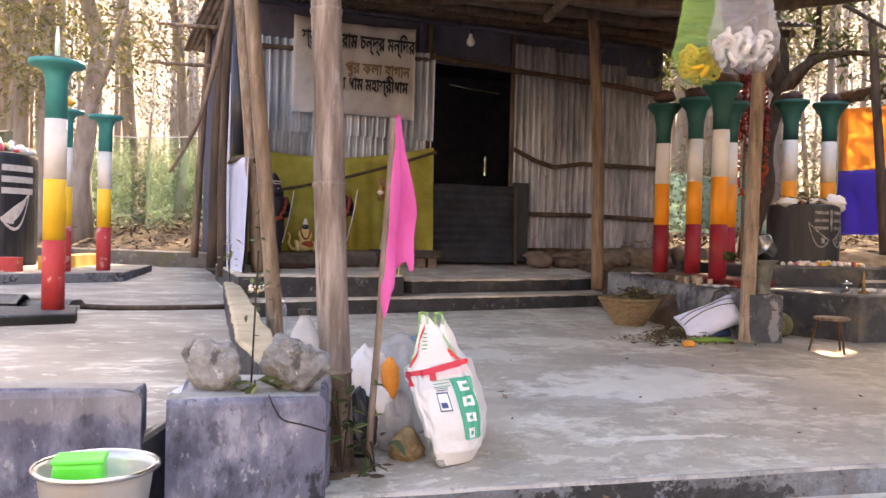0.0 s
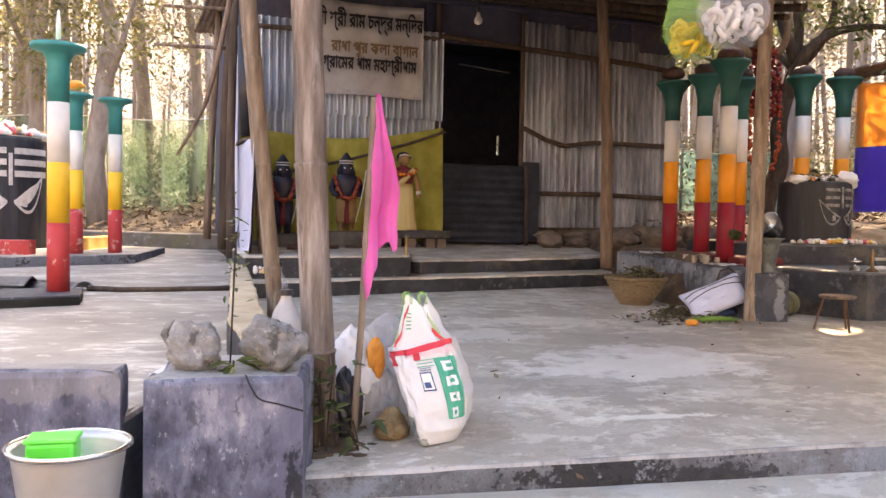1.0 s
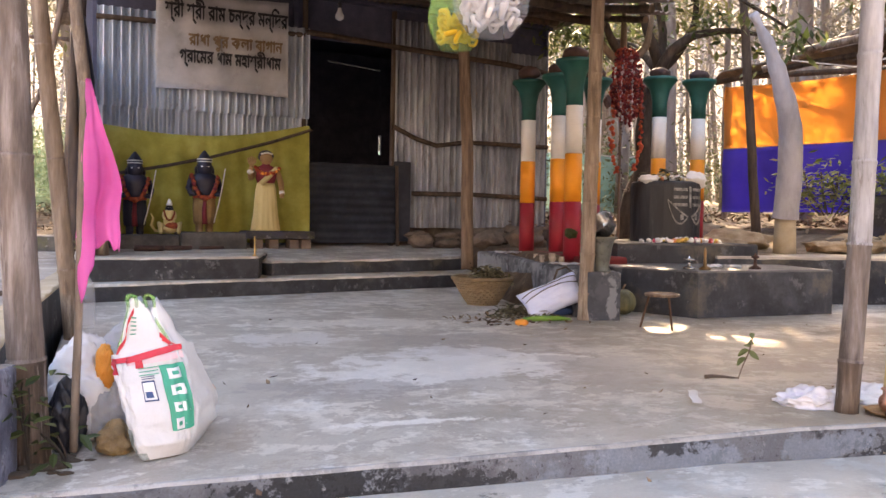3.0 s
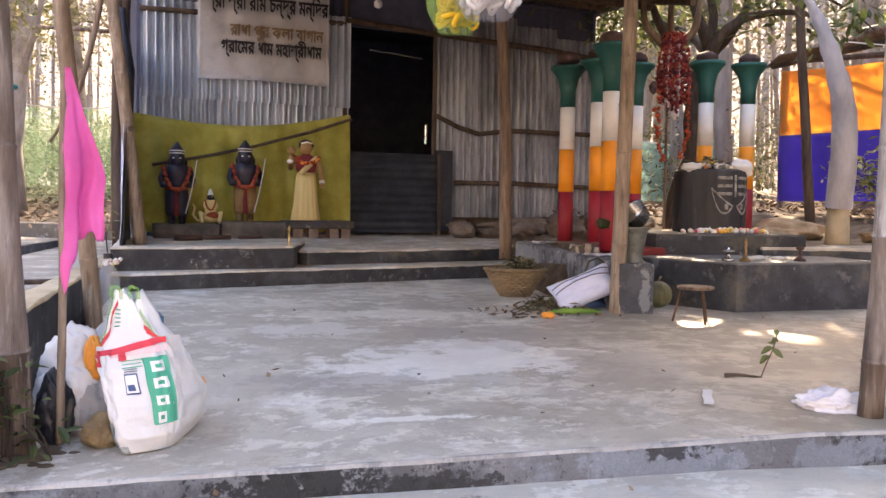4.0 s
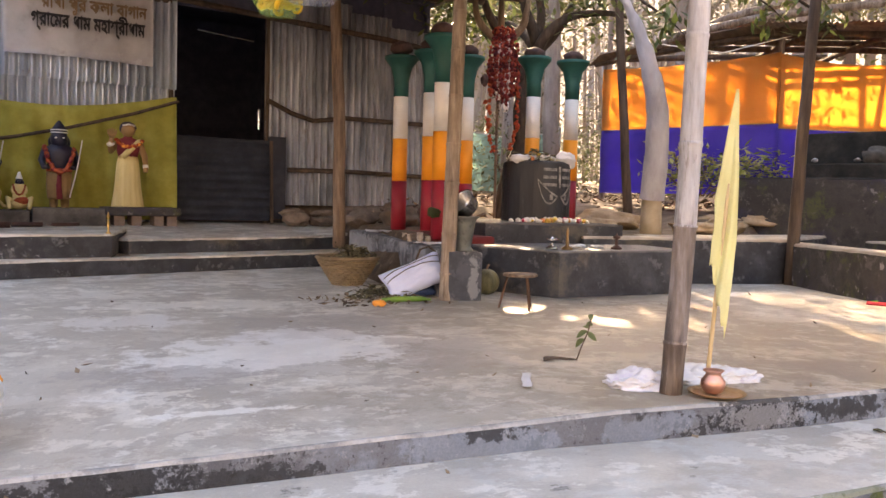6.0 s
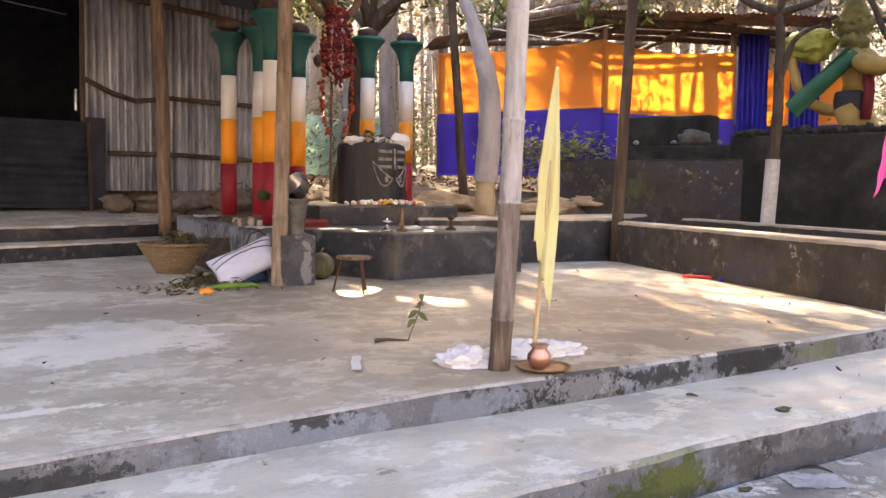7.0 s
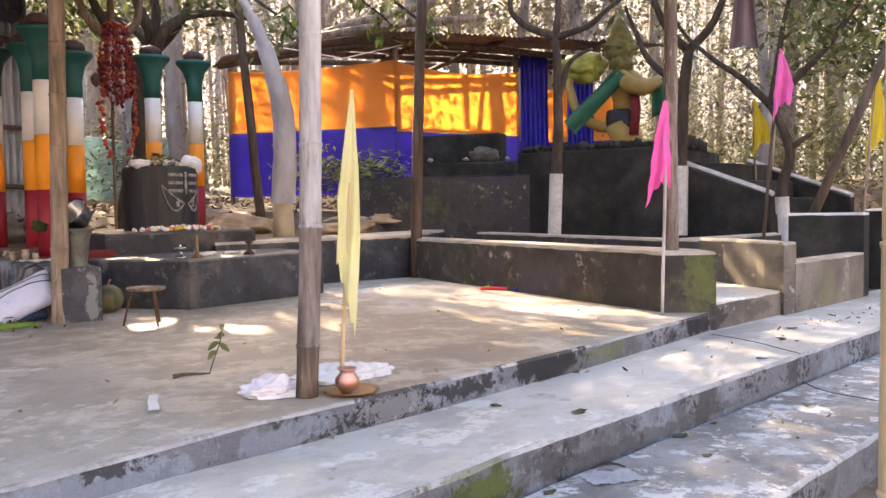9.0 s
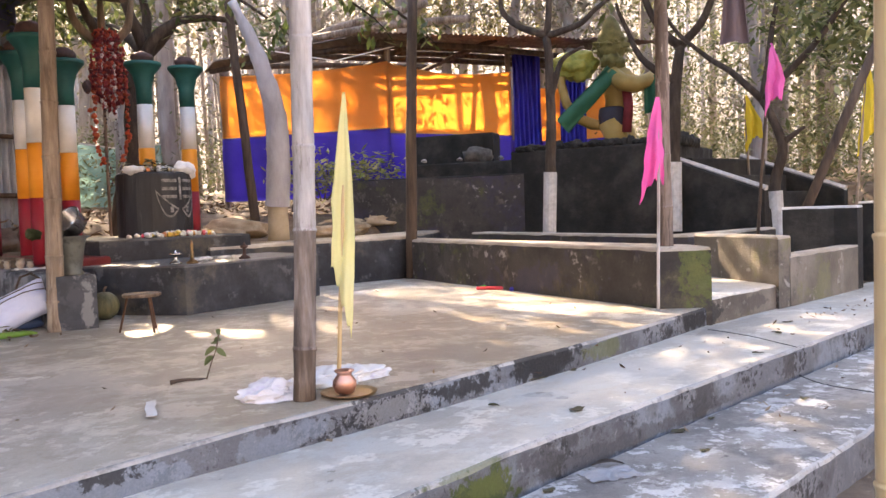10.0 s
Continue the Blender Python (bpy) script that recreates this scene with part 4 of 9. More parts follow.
# ---- setting ----
def dip(x, y):
    """The platform sags towards its front at the left end."""
    k = min(1.0, max(0.0, (2.5 - y) / 2.2))
    return -0.04 * max(0.0, 1.6 - x) * k
GRIDX, GRIDY = [-0.9 + 0.35 * i for i in range(9)], [-0.02, 0.15, 0.45, 0.8, 1.2, 1.7, 2.2, 2.8]
bm = bmesh.new()
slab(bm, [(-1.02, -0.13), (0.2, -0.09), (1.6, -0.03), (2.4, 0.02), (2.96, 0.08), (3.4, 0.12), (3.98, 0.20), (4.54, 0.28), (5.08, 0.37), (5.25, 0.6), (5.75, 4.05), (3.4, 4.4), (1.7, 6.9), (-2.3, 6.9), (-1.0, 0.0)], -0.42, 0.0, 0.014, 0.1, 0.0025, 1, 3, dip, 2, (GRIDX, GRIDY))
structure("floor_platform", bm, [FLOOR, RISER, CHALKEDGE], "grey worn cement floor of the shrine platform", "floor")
bm = bmesh.new()
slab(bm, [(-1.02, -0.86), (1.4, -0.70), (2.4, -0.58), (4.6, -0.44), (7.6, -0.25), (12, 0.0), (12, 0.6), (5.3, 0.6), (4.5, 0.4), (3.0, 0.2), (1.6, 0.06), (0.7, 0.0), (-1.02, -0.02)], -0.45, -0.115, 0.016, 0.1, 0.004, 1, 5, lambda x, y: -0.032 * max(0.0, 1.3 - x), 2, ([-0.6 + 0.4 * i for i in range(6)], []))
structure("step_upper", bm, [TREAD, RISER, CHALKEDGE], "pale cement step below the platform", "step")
bm = bmesh.new()
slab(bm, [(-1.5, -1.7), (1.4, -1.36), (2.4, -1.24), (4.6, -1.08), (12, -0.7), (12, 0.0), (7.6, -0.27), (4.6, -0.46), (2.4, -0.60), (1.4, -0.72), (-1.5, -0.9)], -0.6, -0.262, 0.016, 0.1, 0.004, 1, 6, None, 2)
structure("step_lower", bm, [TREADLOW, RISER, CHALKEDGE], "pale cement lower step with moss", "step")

def ground_z(x, y):
    """The ground: low before the steps, rising behind the shrine."""
    d = math.hypot(x - 0.2, y + 2.5)
    back = 0.43 + 0.055 * max(0.0, d - 8.0) - 0.02 * max(0, d - 22)
    k = min(1.0, max(0.0, (y + 0.6 - 0.05 * x) / 0.9))
    k = k * k * (3 - 2 * k)
    inside = 1.0 if (-2.6 < x < 5.9 and -0.6 < y < 8.4) else 0.0
    z = -0.44 * (1 - k) + back * k
    if x < -1.2 and y > -0.3:
        line = 9.6 - 0.544 * (x + 2.82)
        z = -0.05 if y < line + 0.15 else 0.33 + 0.15 * min(5.0, y - line)
    if x > 5.6 and y < 5.6 and x < 14:
        z = min(z, -0.22 - 0.2 * (y < 0.2))
    if inside:
        z = min(z, -0.3 if y < 4.3 or x < 1.8 else 0.42)
    return z + 0.03 * noise.noise(Vector((x * 0.8, y * 0.8, 0)))

bm = bmesh.new()
xs = [-400, -200, -100, -60] + [-40 + i * 2.0 for i in range(10)] + [-20 + i * 0.5 for i in range(81)] + [22 + i * 2.0 for i in range(10)] + [60, 100, 200, 400]
ys = [-200, -100, -50, -25, -15] + [-12 + i * 0.5 for i in range(85)] + [32 + i * 2 for i in range(8)] + [60, 100, 200, 400]
gv = [[bm.verts.new((x, y, ground_z(x, y))) for y in ys] for x in xs]
for i in range(len(xs) - 1):
    for j in range(len(ys) - 1):
        bm.faces.new((gv[i][j], gv[i + 1][j], gv[i + 1][j + 1], gv[i][j + 1]))
structure("ground", bm, SOIL, "brown forest soil under dry leaves", "ground", True)

# raised floor beside the platform, its front wall and pier
def left_rise(x, y):
    return 0.012 * max(0.0, y - 3.0)
bm = bmesh.new()
slab(bm, [(-9.5, -0.22), (-1.54, -0.20), (-1.50, 0.12), (-1.08, 0.1), (-1.30, 1.0), (-2.0, 5.2), (-2.55, 7.6), (-3.4, 11.0), (-9.5, 11.0)], -0.42, 0.10, 0.02, 0.14, 0.008, 1, 8, left_rise, 0, ([], [3.0]))
structure("floor_terrace", bm, [TERRACE, RISER], "worn cement terrace beside the platform", "floor")
bm = bmesh.new()
slab(bm, [(-9.4, -0.34), (-1.53, -0.25), (-1.55, -0.10), (-9.4, -0.14)], -0.42, 0.245, 0.025, 0.1, 0.008, 1, 9, None, 1)
structure("wall_terrace_front", bm, [PIERTOP, BLUEBLOCK], "stained blue-grey cement retaining wall", "wall")
bm = bmesh.new()
slab(bm, [(-1.44, -0.34), (-1.0, -0.25), (-1.0, 0.16), (-1.46, 0.12)], -0.42, 0.232, 0.02, 0.09, 0.008, 1, 10, None, 1)
structure("wall_pier", bm, [PIERTOP, BLUEBLOCK], "cracked blue-washed cement pier", "pier")
bm = bmesh.new()
tube(bm, bent([(-1.165, -0.284, 0.240), (-1.15, -0.287, 0.205), (-1.125, -0.281, 0.168), (-1.07, -0.268, 0.150), (-1.0, -0.252, 0.125)], 12, 0.010, 9), 0.0026, 6)
solo("crack", bm, INK, (0, 0, 0), "dark crack across the pier face", "crack", kind="structure")
bm = bmesh.new()
slab(bm, [(-1.06, 0.12), (-1.25, 0.9), (-1.98, 5.1), (-2.12, 5.1), (-1.42, 0.9), (-1.2, 0.12)], 0.0, 0.255, 0.015, 0.12, 0.006, 1, 11)
structure("kerb_terrace", bm, [OCHRE, DARKCEM], "ochre-topped cement kerb along the terrace", "kerb")
bm = bmesh.new()
slab(bm, [(-9.4, 11.6), (-5.3, 10.85), (-2.85, 9.5), (-2.8, 9.75), (-5.3, 11.1), (-9.4, 11.9)], 0.1, 0.41, 0.02, 0.15, 0.01, 1, 12)
structure("kerb_back", bm, [LEDGETOP, COURTCEM], "low cement kerb before the leaf litter", "kerb")

bm = bmesh.new()
slab(bm, [(-9.4, -0.95), (-1.1, -0.9), (-1.04, -0.35), (-9.4, -0.36)], -0.5, -0.12, 0.02, 0.14, 0.006, 1, 22)
structure("step_left", bm, [TREADLOW, RISER], "low cement ledge at the foot of the retaining wall", "step")

# porch terrace of the hut: broad step and raised corner
bm = bmesh.new()
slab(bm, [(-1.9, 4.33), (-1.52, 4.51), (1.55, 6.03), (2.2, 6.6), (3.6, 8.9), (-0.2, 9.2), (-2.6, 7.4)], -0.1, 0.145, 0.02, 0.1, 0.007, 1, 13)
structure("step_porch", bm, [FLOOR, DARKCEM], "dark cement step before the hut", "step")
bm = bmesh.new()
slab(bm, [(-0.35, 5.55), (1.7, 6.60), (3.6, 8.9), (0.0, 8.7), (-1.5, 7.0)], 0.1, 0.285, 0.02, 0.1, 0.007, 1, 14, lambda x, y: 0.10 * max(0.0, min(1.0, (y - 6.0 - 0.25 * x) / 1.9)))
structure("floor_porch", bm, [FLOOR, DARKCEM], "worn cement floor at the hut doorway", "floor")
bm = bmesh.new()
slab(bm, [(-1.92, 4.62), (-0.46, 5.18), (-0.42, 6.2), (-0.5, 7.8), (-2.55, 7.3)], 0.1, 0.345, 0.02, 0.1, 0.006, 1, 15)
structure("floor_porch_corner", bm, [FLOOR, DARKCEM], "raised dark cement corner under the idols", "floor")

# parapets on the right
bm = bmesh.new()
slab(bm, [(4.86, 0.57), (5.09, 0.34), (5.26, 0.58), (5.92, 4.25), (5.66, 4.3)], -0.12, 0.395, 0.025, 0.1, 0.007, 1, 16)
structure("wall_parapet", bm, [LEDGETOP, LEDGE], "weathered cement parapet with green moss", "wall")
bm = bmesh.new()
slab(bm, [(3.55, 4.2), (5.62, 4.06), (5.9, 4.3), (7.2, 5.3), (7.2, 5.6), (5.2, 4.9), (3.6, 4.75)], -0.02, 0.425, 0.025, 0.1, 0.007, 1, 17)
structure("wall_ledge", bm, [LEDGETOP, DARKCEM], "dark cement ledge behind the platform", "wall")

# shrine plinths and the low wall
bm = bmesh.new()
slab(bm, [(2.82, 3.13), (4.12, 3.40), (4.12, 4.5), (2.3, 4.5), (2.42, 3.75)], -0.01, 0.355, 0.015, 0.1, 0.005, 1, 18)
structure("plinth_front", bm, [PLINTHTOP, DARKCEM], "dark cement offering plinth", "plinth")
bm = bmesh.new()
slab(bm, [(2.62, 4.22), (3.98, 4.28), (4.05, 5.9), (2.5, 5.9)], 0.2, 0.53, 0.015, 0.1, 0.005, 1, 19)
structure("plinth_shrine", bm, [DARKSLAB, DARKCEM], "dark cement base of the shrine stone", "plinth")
bm = bmesh.new()
slab(bm, [(1.93, 3.05), (2.17, 3.03), (2.22, 3.35), (2.25, 5.6), (2.05, 6.0), (1.75, 5.9), (1.86, 5.2), (1.92, 3.6)], -0.01, 0.35, 0.02, 0.09, 0.007, 1, 20, lambda x, y: 0.022 * max(0, y - 4.2))
structure("wall_low", bm, [BLOTCH, BLOTCH], "low blotched cement wall by the pillars", "wall")
bm = bmesh.new()
slab(bm, [(2.2, 3.9), (2.66, 4.1), (2.66, 5.9), (2.2, 5.9)], 0.0, 0.415, 0.02, 0.12, 0.006, 0, 21)
structure("plinth_red", bm, [REDPAINT], "red-washed cement strip beside the shrine", "plinth")

# ---- canopy over the platform: posts carry poles and old tin ----
canopy = thing("canopy_roof", (0, 0, 0), "rusty tin canopy on wooden poles over the platform", "roof", kind="structure")
def canopy_z(x):
    return 2.50 + 0.20 * max(0.0, x - 1.9)
k = 0
for i in range(9):
    x0 = -1.45 + i * 0.79
    for j in range(2):
        bm = bmesh.new()
        corrugated(bm, 0.83, 2.15, rows=2, seed=k, across=6)
        ob = part("tin_sheet", bm, TINROOF, canopy)
        ob.matrix_basis = pose(x0, -0.55 + j * 2.02, canopy_z(x0) + 0.06 + 0.012 * (k % 3), -90, -11.3 if x0 > 1.5 else 0, 0.4 * ((k * 7) % 3 - 1))
        k += 1
for y in (-0.35, 0.55, 1.7, 3.2):
    bm = bmesh.new()
    tube(bm, [(-1.6, y, 2.47), (0.4, y + 0.03, 2.46), (1.9, y - 0.02, 2.45), (5.75, y + 0.8 * (y > 3), canopy_z(5.75) - 0.04)], [0.045, 0.04, 0.045, 0.038], 10)
    part("pole", bm, DARKWOOD, canopy)
for x in (-1.2, 0.5, 1.95, 3.6, 5.3):
    bm = bmesh.new()
    tube(bm, [(x, -0.6, canopy_z(x) - 0.09), (x + 0.05, 1.5, canopy_z(x) - 0.1), (x, 3.6, canopy_z(x) - 0.09)], 0.035, 9)
    part("rafter", bm, DARKWOOD, canopy)

# ---- hut: local u along its front, n into it ----
HA = 16.0
HM = pose(0, 7.9, 0, 0, 0, HA)
def hut_pt(u, n, z):
    return HM @ Vector((u, n, z))
hut = thing("tin_hut", (0, 7.9, 0), "shrine hut of corrugated tin with a dark open doorway", "hut", rz=HA)
def hut_sheet(u, z, w, h, material, seed, lean=0.0, n=0.0, name="wall_sheet"):
    bm = bmesh.new()
    corrugated(bm, w, h, pitch=0.092, amp=0.025, seed=seed)
    ob = part(name, bm, material, hut)
    ob.matrix_basis = pose(u, n, z, lean, 0, 0)
    return ob
# left of the door
for i, (u, w) in enumerate(((-2.42, 0.86), (-1.60, 0.84), (-0.80, 0.80))):
    hut_sheet(u, 0.36, w, 1.66, TIN, i, 0.0, 0.004 * i)
    hut_sheet(u + 0.01, 1.93, w, 1.10, TIN, i + 5, 0.5, -0.03 - 0.004 * i)
# right of the door
for i, (u, w, top) in enumerate(((1.13, 0.62, 3.30), (1.72, 0.60, 3.26), (2.29, 0.62, 3.16), (2.88, 0.66, 3.05))):
    hut_sheet(u, 0.60, w, top - 0.60, TINDULL, i + 11, 0.0, 0.01 * (i % 2) + (0.02 if i == 3 else 0))
# closed sides, back and inner room; unseen partitions added to keep light out
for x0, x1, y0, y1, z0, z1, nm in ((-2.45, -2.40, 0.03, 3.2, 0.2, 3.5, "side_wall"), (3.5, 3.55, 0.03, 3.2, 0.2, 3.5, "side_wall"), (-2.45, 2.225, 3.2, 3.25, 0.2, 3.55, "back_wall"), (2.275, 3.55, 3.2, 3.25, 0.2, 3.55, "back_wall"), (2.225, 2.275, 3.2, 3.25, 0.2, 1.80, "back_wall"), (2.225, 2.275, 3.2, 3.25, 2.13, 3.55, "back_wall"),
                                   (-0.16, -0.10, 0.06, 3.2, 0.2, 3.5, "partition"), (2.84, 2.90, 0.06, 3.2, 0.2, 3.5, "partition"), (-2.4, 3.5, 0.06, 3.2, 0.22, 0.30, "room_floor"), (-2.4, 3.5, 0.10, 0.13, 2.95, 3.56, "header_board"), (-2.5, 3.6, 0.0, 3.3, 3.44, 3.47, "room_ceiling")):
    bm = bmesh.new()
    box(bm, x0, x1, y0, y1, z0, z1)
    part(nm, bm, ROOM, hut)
bm = bmesh.new()
corrugated(bm, 6.6, 4.2, rows=2, across=6)
ob = part("roof_sheet", bm, TINROOF, hut)
ob.matrix_basis = pose(-2.75, -0.55, 3.52, -90, 0, 0)
def porch_z(n):
    return 2.62 + (n + 4.6) * math.tan(radians(12.5))
for u, w, n0, k in ((-2.45, 3.75, -4.6, 4), (1.22, 1.1, -4.0, 5), (2.24, 1.2, -2.7, 6)):   # the eaves step back towards the shrine side
    bm = bmesh.new()
    corrugated(bm, w, (-0.2 - n0) / math.cos(radians(12.5)), rows=2, across=6, seed=k)
    ob = part("porch_roof_sheet", bm, TINROOF, hut)
    ob.matrix_basis = pose(u, n0, porch_z(n0) + 0.012 * (k - 4), -77.5, 0, 0)
for n, u1 in ((-0.25, 3.5), (-1.45, 3.4), (-3.0, 2.3)):
    z = porch_z(n) - 0.09
    bm = bmesh.new()
    tube(bm, [(-2.5, n, z), (0.2, n + 0.03, z + 0.02), (u1, n, z - 0.02)], 0.05, 9)
    part("purlin", bm, DARKWOOD, hut)
for u, n0 in ((-2.3, -4.4), (-0.6, -4.4), (1.2, -4.4), (2.2, -3.8), (3.2, -2.5)):
    bm = bmesh.new()
    tube(bm, [(u, n0, porch_z(n0) - 0.07), (u + 0.05, n0 * 0.5, porch_z(n0 * 0.5) - 0.06), (u, 0.0, porch_z(0) - 0.07)], 0.04, 8)
    part("rafter", bm, DARKWOOD, hut)
# rails over the sheets
for pts, r in (([(-0.05, -0.06, 2.99), (1.1, -0.06, 2.93), (2.8, -0.07, 2.86), (3.5, -0.07, 2.8)], 0.035),
               ([(1.13, -0.09, 1.90), (1.45, -0.10, 1.76), (1.75, -0.08, 1.69), (2.2, -0.07, 1.76), (3.5, -0.07, 1.76)], 0.03),
               ([(1.42, -0.06, 1.05), (2.3, -0.07, 1.06), (3.5, -0.06, 1.03)], 0.03),
               ([(-2.42, -0.05, 2.90), (-1.2, -0.06, 2.92), (-0.05, -0.05, 2.95)], 0.03)):
    bm = bmesh.new()
    tube(bm, pts, r, 8)
    part("rail", bm, DARKWOOD, hut)
for u in (-0.03, 1.16):
    bm = bmesh.new()
    tube(bm, [(u, 0.03, 0.3), (u, 0.02, 1.8), (u + 0.01, 0.03, 3.4)], 0.035, 8)
    part("door_post", bm, DARKWOOD, hut)
bm = bmesh.new()
tube(bm, [(0.35, 0.25, 2.72), (1.05, 0.22, 2.66)], 0.012, 8)
part("curtain_rod", bm, STEEL, hut, "thin pale rod across the doorway")
# low gate sheet in the doorway, ridges across
bm = bmesh.new()
corrugated(bm, 1.0, 1.16, pitch=0.105, amp=0.012, seed=20)
gate = part("gate_sheet", bm, TINGREY, hut, "grey corrugated sheet closing the doorway")
gate.matrix_basis = pose(1.18, -0.06, 0.40, 0, -90, 0) @ pose(0, 0, 0, 0, 0, 0)
bm = bmesh.new()
box(bm, -0.24, 0.0, -0.07, -0.04, 0.36, 1.38, 0.008)
part("gate_board", bm, TINGREY, hut)
bm = bmesh.new()
box(bm, 1.16, 1.40, -0.05, -0.02, 0.42, 1.46, 0.008)
part("gate_board", bm, TINGREY, hut)
for u in (-0.03, 1.20):
    bm = bmesh.new()
    tube(bm, [(u, -0.10, 0.36), (u - 0.02, -0.09, 1.40)], 0.022, 8)
    part("gate_stake", bm, DARKWOOD, hut)

# banner with three painted lines
banner = thing("cloth_banner", tuple(hut_pt(0, -0.10, 0)), "stained canvas banner with painted lettering on the tin wall", "banner", rz=HA)
bm = bmesh.new()
sheet(bm, lambda u, v: (-1.80 + 1.53 * u, 0.012 * math.sin(u * 9) * (1 - v) + 0.01 * math.sin(u * 23 + v * 5), 2.16 + 1.14 * v + 0.015 * math.sin(u * 3.1) * (1 - v) - 0.03 * math.sin(u * math.pi) * v), 40, 14, 0.004)
part("canvas", bm, CANVAS, banner, smooth=True)
def lettering(body, size, u, z, material, parent, width):
    cu = bpy.data.curves.new("lettering", "FONT")
    cu.body, cu.size, cu.extrude, cu.align_x = body, size, 0.002, "CENTER"
    ob = bpy.data.objects.new("lettering", cu)
    scene.collection.objects.link(ob)
    dg = bpy.context.evaluated_depsgraph_get()
    me = bpy.data.meshes.new_from_object(ob.evaluated_get(dg))
    bpy.data.objects.remove(ob)
    bm = bmesh.new()                    # brush strokes: three shifted copies make them broad
    for dx, dz in ((0, 0), (0.011, 0.004), (0.004, -0.009)):
        first = len(bm.verts)
        bm.from_mesh(me)
        bm.verts.ensure_lookup_table()
        for v in bm.verts[first:]:
            v.co += Vector((dx, dz, dx * 0.03))
    bm.to_mesh(me)
    bm.free()
    me.materials.clear()
    me.materials.append(material)
    if len(me.vertices):
        w = max(v.co.x for v in me.vertices) - min(v.co.x for v in me.vertices)
        k = width / max(w, 0.01)
        for v in me.vertices:
            v.co.x *= k
    t = new("lettering", me)
    t.parent = parent
    t.matrix_basis = pose(u, -0.03, z, 90, 0, 0)
    return t
lettering("\u09b6\u09cd\u09b0\u09c0 \u09b6\u09cd\u09b0\u09c0 \u09b0\u09be\u09ae \u099a\u09a8\u09cd\u09a6\u09cd\u09b0 \u09ae\u09a8\u09cd\u09bf\u09a6\u09b0", 0.24, -1.0, 2.98, INK, banner, 1.42)
lettering("\u09b0\u09be\u09a7\u09be \u09aa\u09c1\u09b0 \u0995\u09b2\u09be \u09ac\u09be\u0997\u09be\u09a8", 0.19, -0.90, 2.68, INKBROWN, banner, 1.1)
lettering("\u0997\u09cd\u09b0\u09be\u09c7\u09ae\u09b0 \u09a7\u09be\u09ae \u09ae\u09b9\u09be\u09b6\u09cd\u09b0\u09c0\u09a7\u09be\u09ae", 0.21, -0.96, 2.48, INK, banner, 1.18)

# olive cloth behind the idols
backcloth = thing("olive_backcloth", tuple(hut_pt(0, -0.09, 0)), "olive-yellow cloth hung on a pole behind the idols", "cloth", rz=HA)
bm = bmesh.new()
def olive(u, v):
    top = 1.73 - 0.14 * math.sin(min(1.0, u * 1.02) * math.pi) + 0.10 * u
    return (-2.50 + 2.49 * u, -0.05 + (0.035 * math.sin(u * 31 + 1.2 * math.sin(v * 3 + u * 4)) + 0.02 * math.sin(u * 73 + 2 * v) + 0.03 * noise.noise(Vector((u * 6, v * 2.5, 4)))) * (0.35 + 0.65 * (1 - v)), 0.40 + (top - 0.40) * v)
sheet(bm, olive, 130, 16, 0.004)
part("cloth", bm, OLIVE, backcloth, smooth=True)
bm = bmesh.new()
tube(bm, [(-2.3, -0.135, 1.15), (-1.7, -0.14, 1.27), (-1.2, -0.14, 1.39), (-0.5, -0.13, 1.60), (0.0, -0.115, 1.78)], 0.018, 8)
part("pole", bm, DARKWOOD, backcloth)
# bench slabs and bricks under the idols
bench = thing("idol_bench", tuple(hut_pt(0, -0.50, 0)), "dark stone slab bench for the idols", "bench", rz=HA)
for u0, u1, z0, z1 in ((-2.3, -1.62, 0.33, 0.50), (-1.60, -0.88, 0.33, 0.53)):
    bm = bmesh.new()
    box(bm, u0, u1, -0.18, 0.35, z0, z1, 0.02)
    part("slab", bm, DARKSLAB, bench)
stand = thing("stone_stand", tuple(hut_pt(0, -0.54, 0)), "grey stone slab laid on bricks", "stand", rz=HA)
bm = bmesh.new()
box(bm, -0.90, -0.10, -0.18, 0.22, 0.46, 0.55, 0.02)
part("slab", bm, LEDGE, stand)
for u in (-0.80, -0.62, -0.38, -0.24):
    bm = bmesh.new()
    box(bm, u, u + 0.11, -0.10, 0.10, 0.28, 0.457, 0.006)
    part("brick", bm, BRICK, stand)

# ---- posts of the canopy ----
def bamboo_post(name, pts, r0, r1, material, label, seed, gap=0.3, split=None):
    p0 = Vector(pts[0])
    bm = bmesh.new()
    nodes = bamboo_mesh(bm, [Vector(p) - p0 for p in pts], r0, r1, gap, seed)
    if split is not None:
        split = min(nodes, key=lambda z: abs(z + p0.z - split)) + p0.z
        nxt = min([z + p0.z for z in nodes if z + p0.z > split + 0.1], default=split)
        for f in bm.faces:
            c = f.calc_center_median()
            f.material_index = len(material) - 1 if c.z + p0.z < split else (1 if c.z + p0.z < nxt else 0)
    return solo(name, bm, material, tuple(p0), label, "post", "canopy posts", smooth=True)
bamboo_post("bamboo_post", [(-0.965, 0.19, -0.14), (-1.0, 0.18, 0.5), (-1.04, 0.19, 1.45), (-1.09, 0.2, 2.5)], 0.058, 0.050, [BAMBOOBROWN, BAMBOOBROWN, BAMBOODARK], "thick weathered brown-grey bamboo post at the platform edge", 3, 0.62, 0.45)
bamboo_post("bamboo_post", [(-1.38, 2.39, -0.05), (-1.46, 2.375, 0.9), (-1.61, 2.35, 2.48)], 0.05, 0.043, BAMBOO, "leaning brown bamboo post beside the kerb", 5, 0.55)
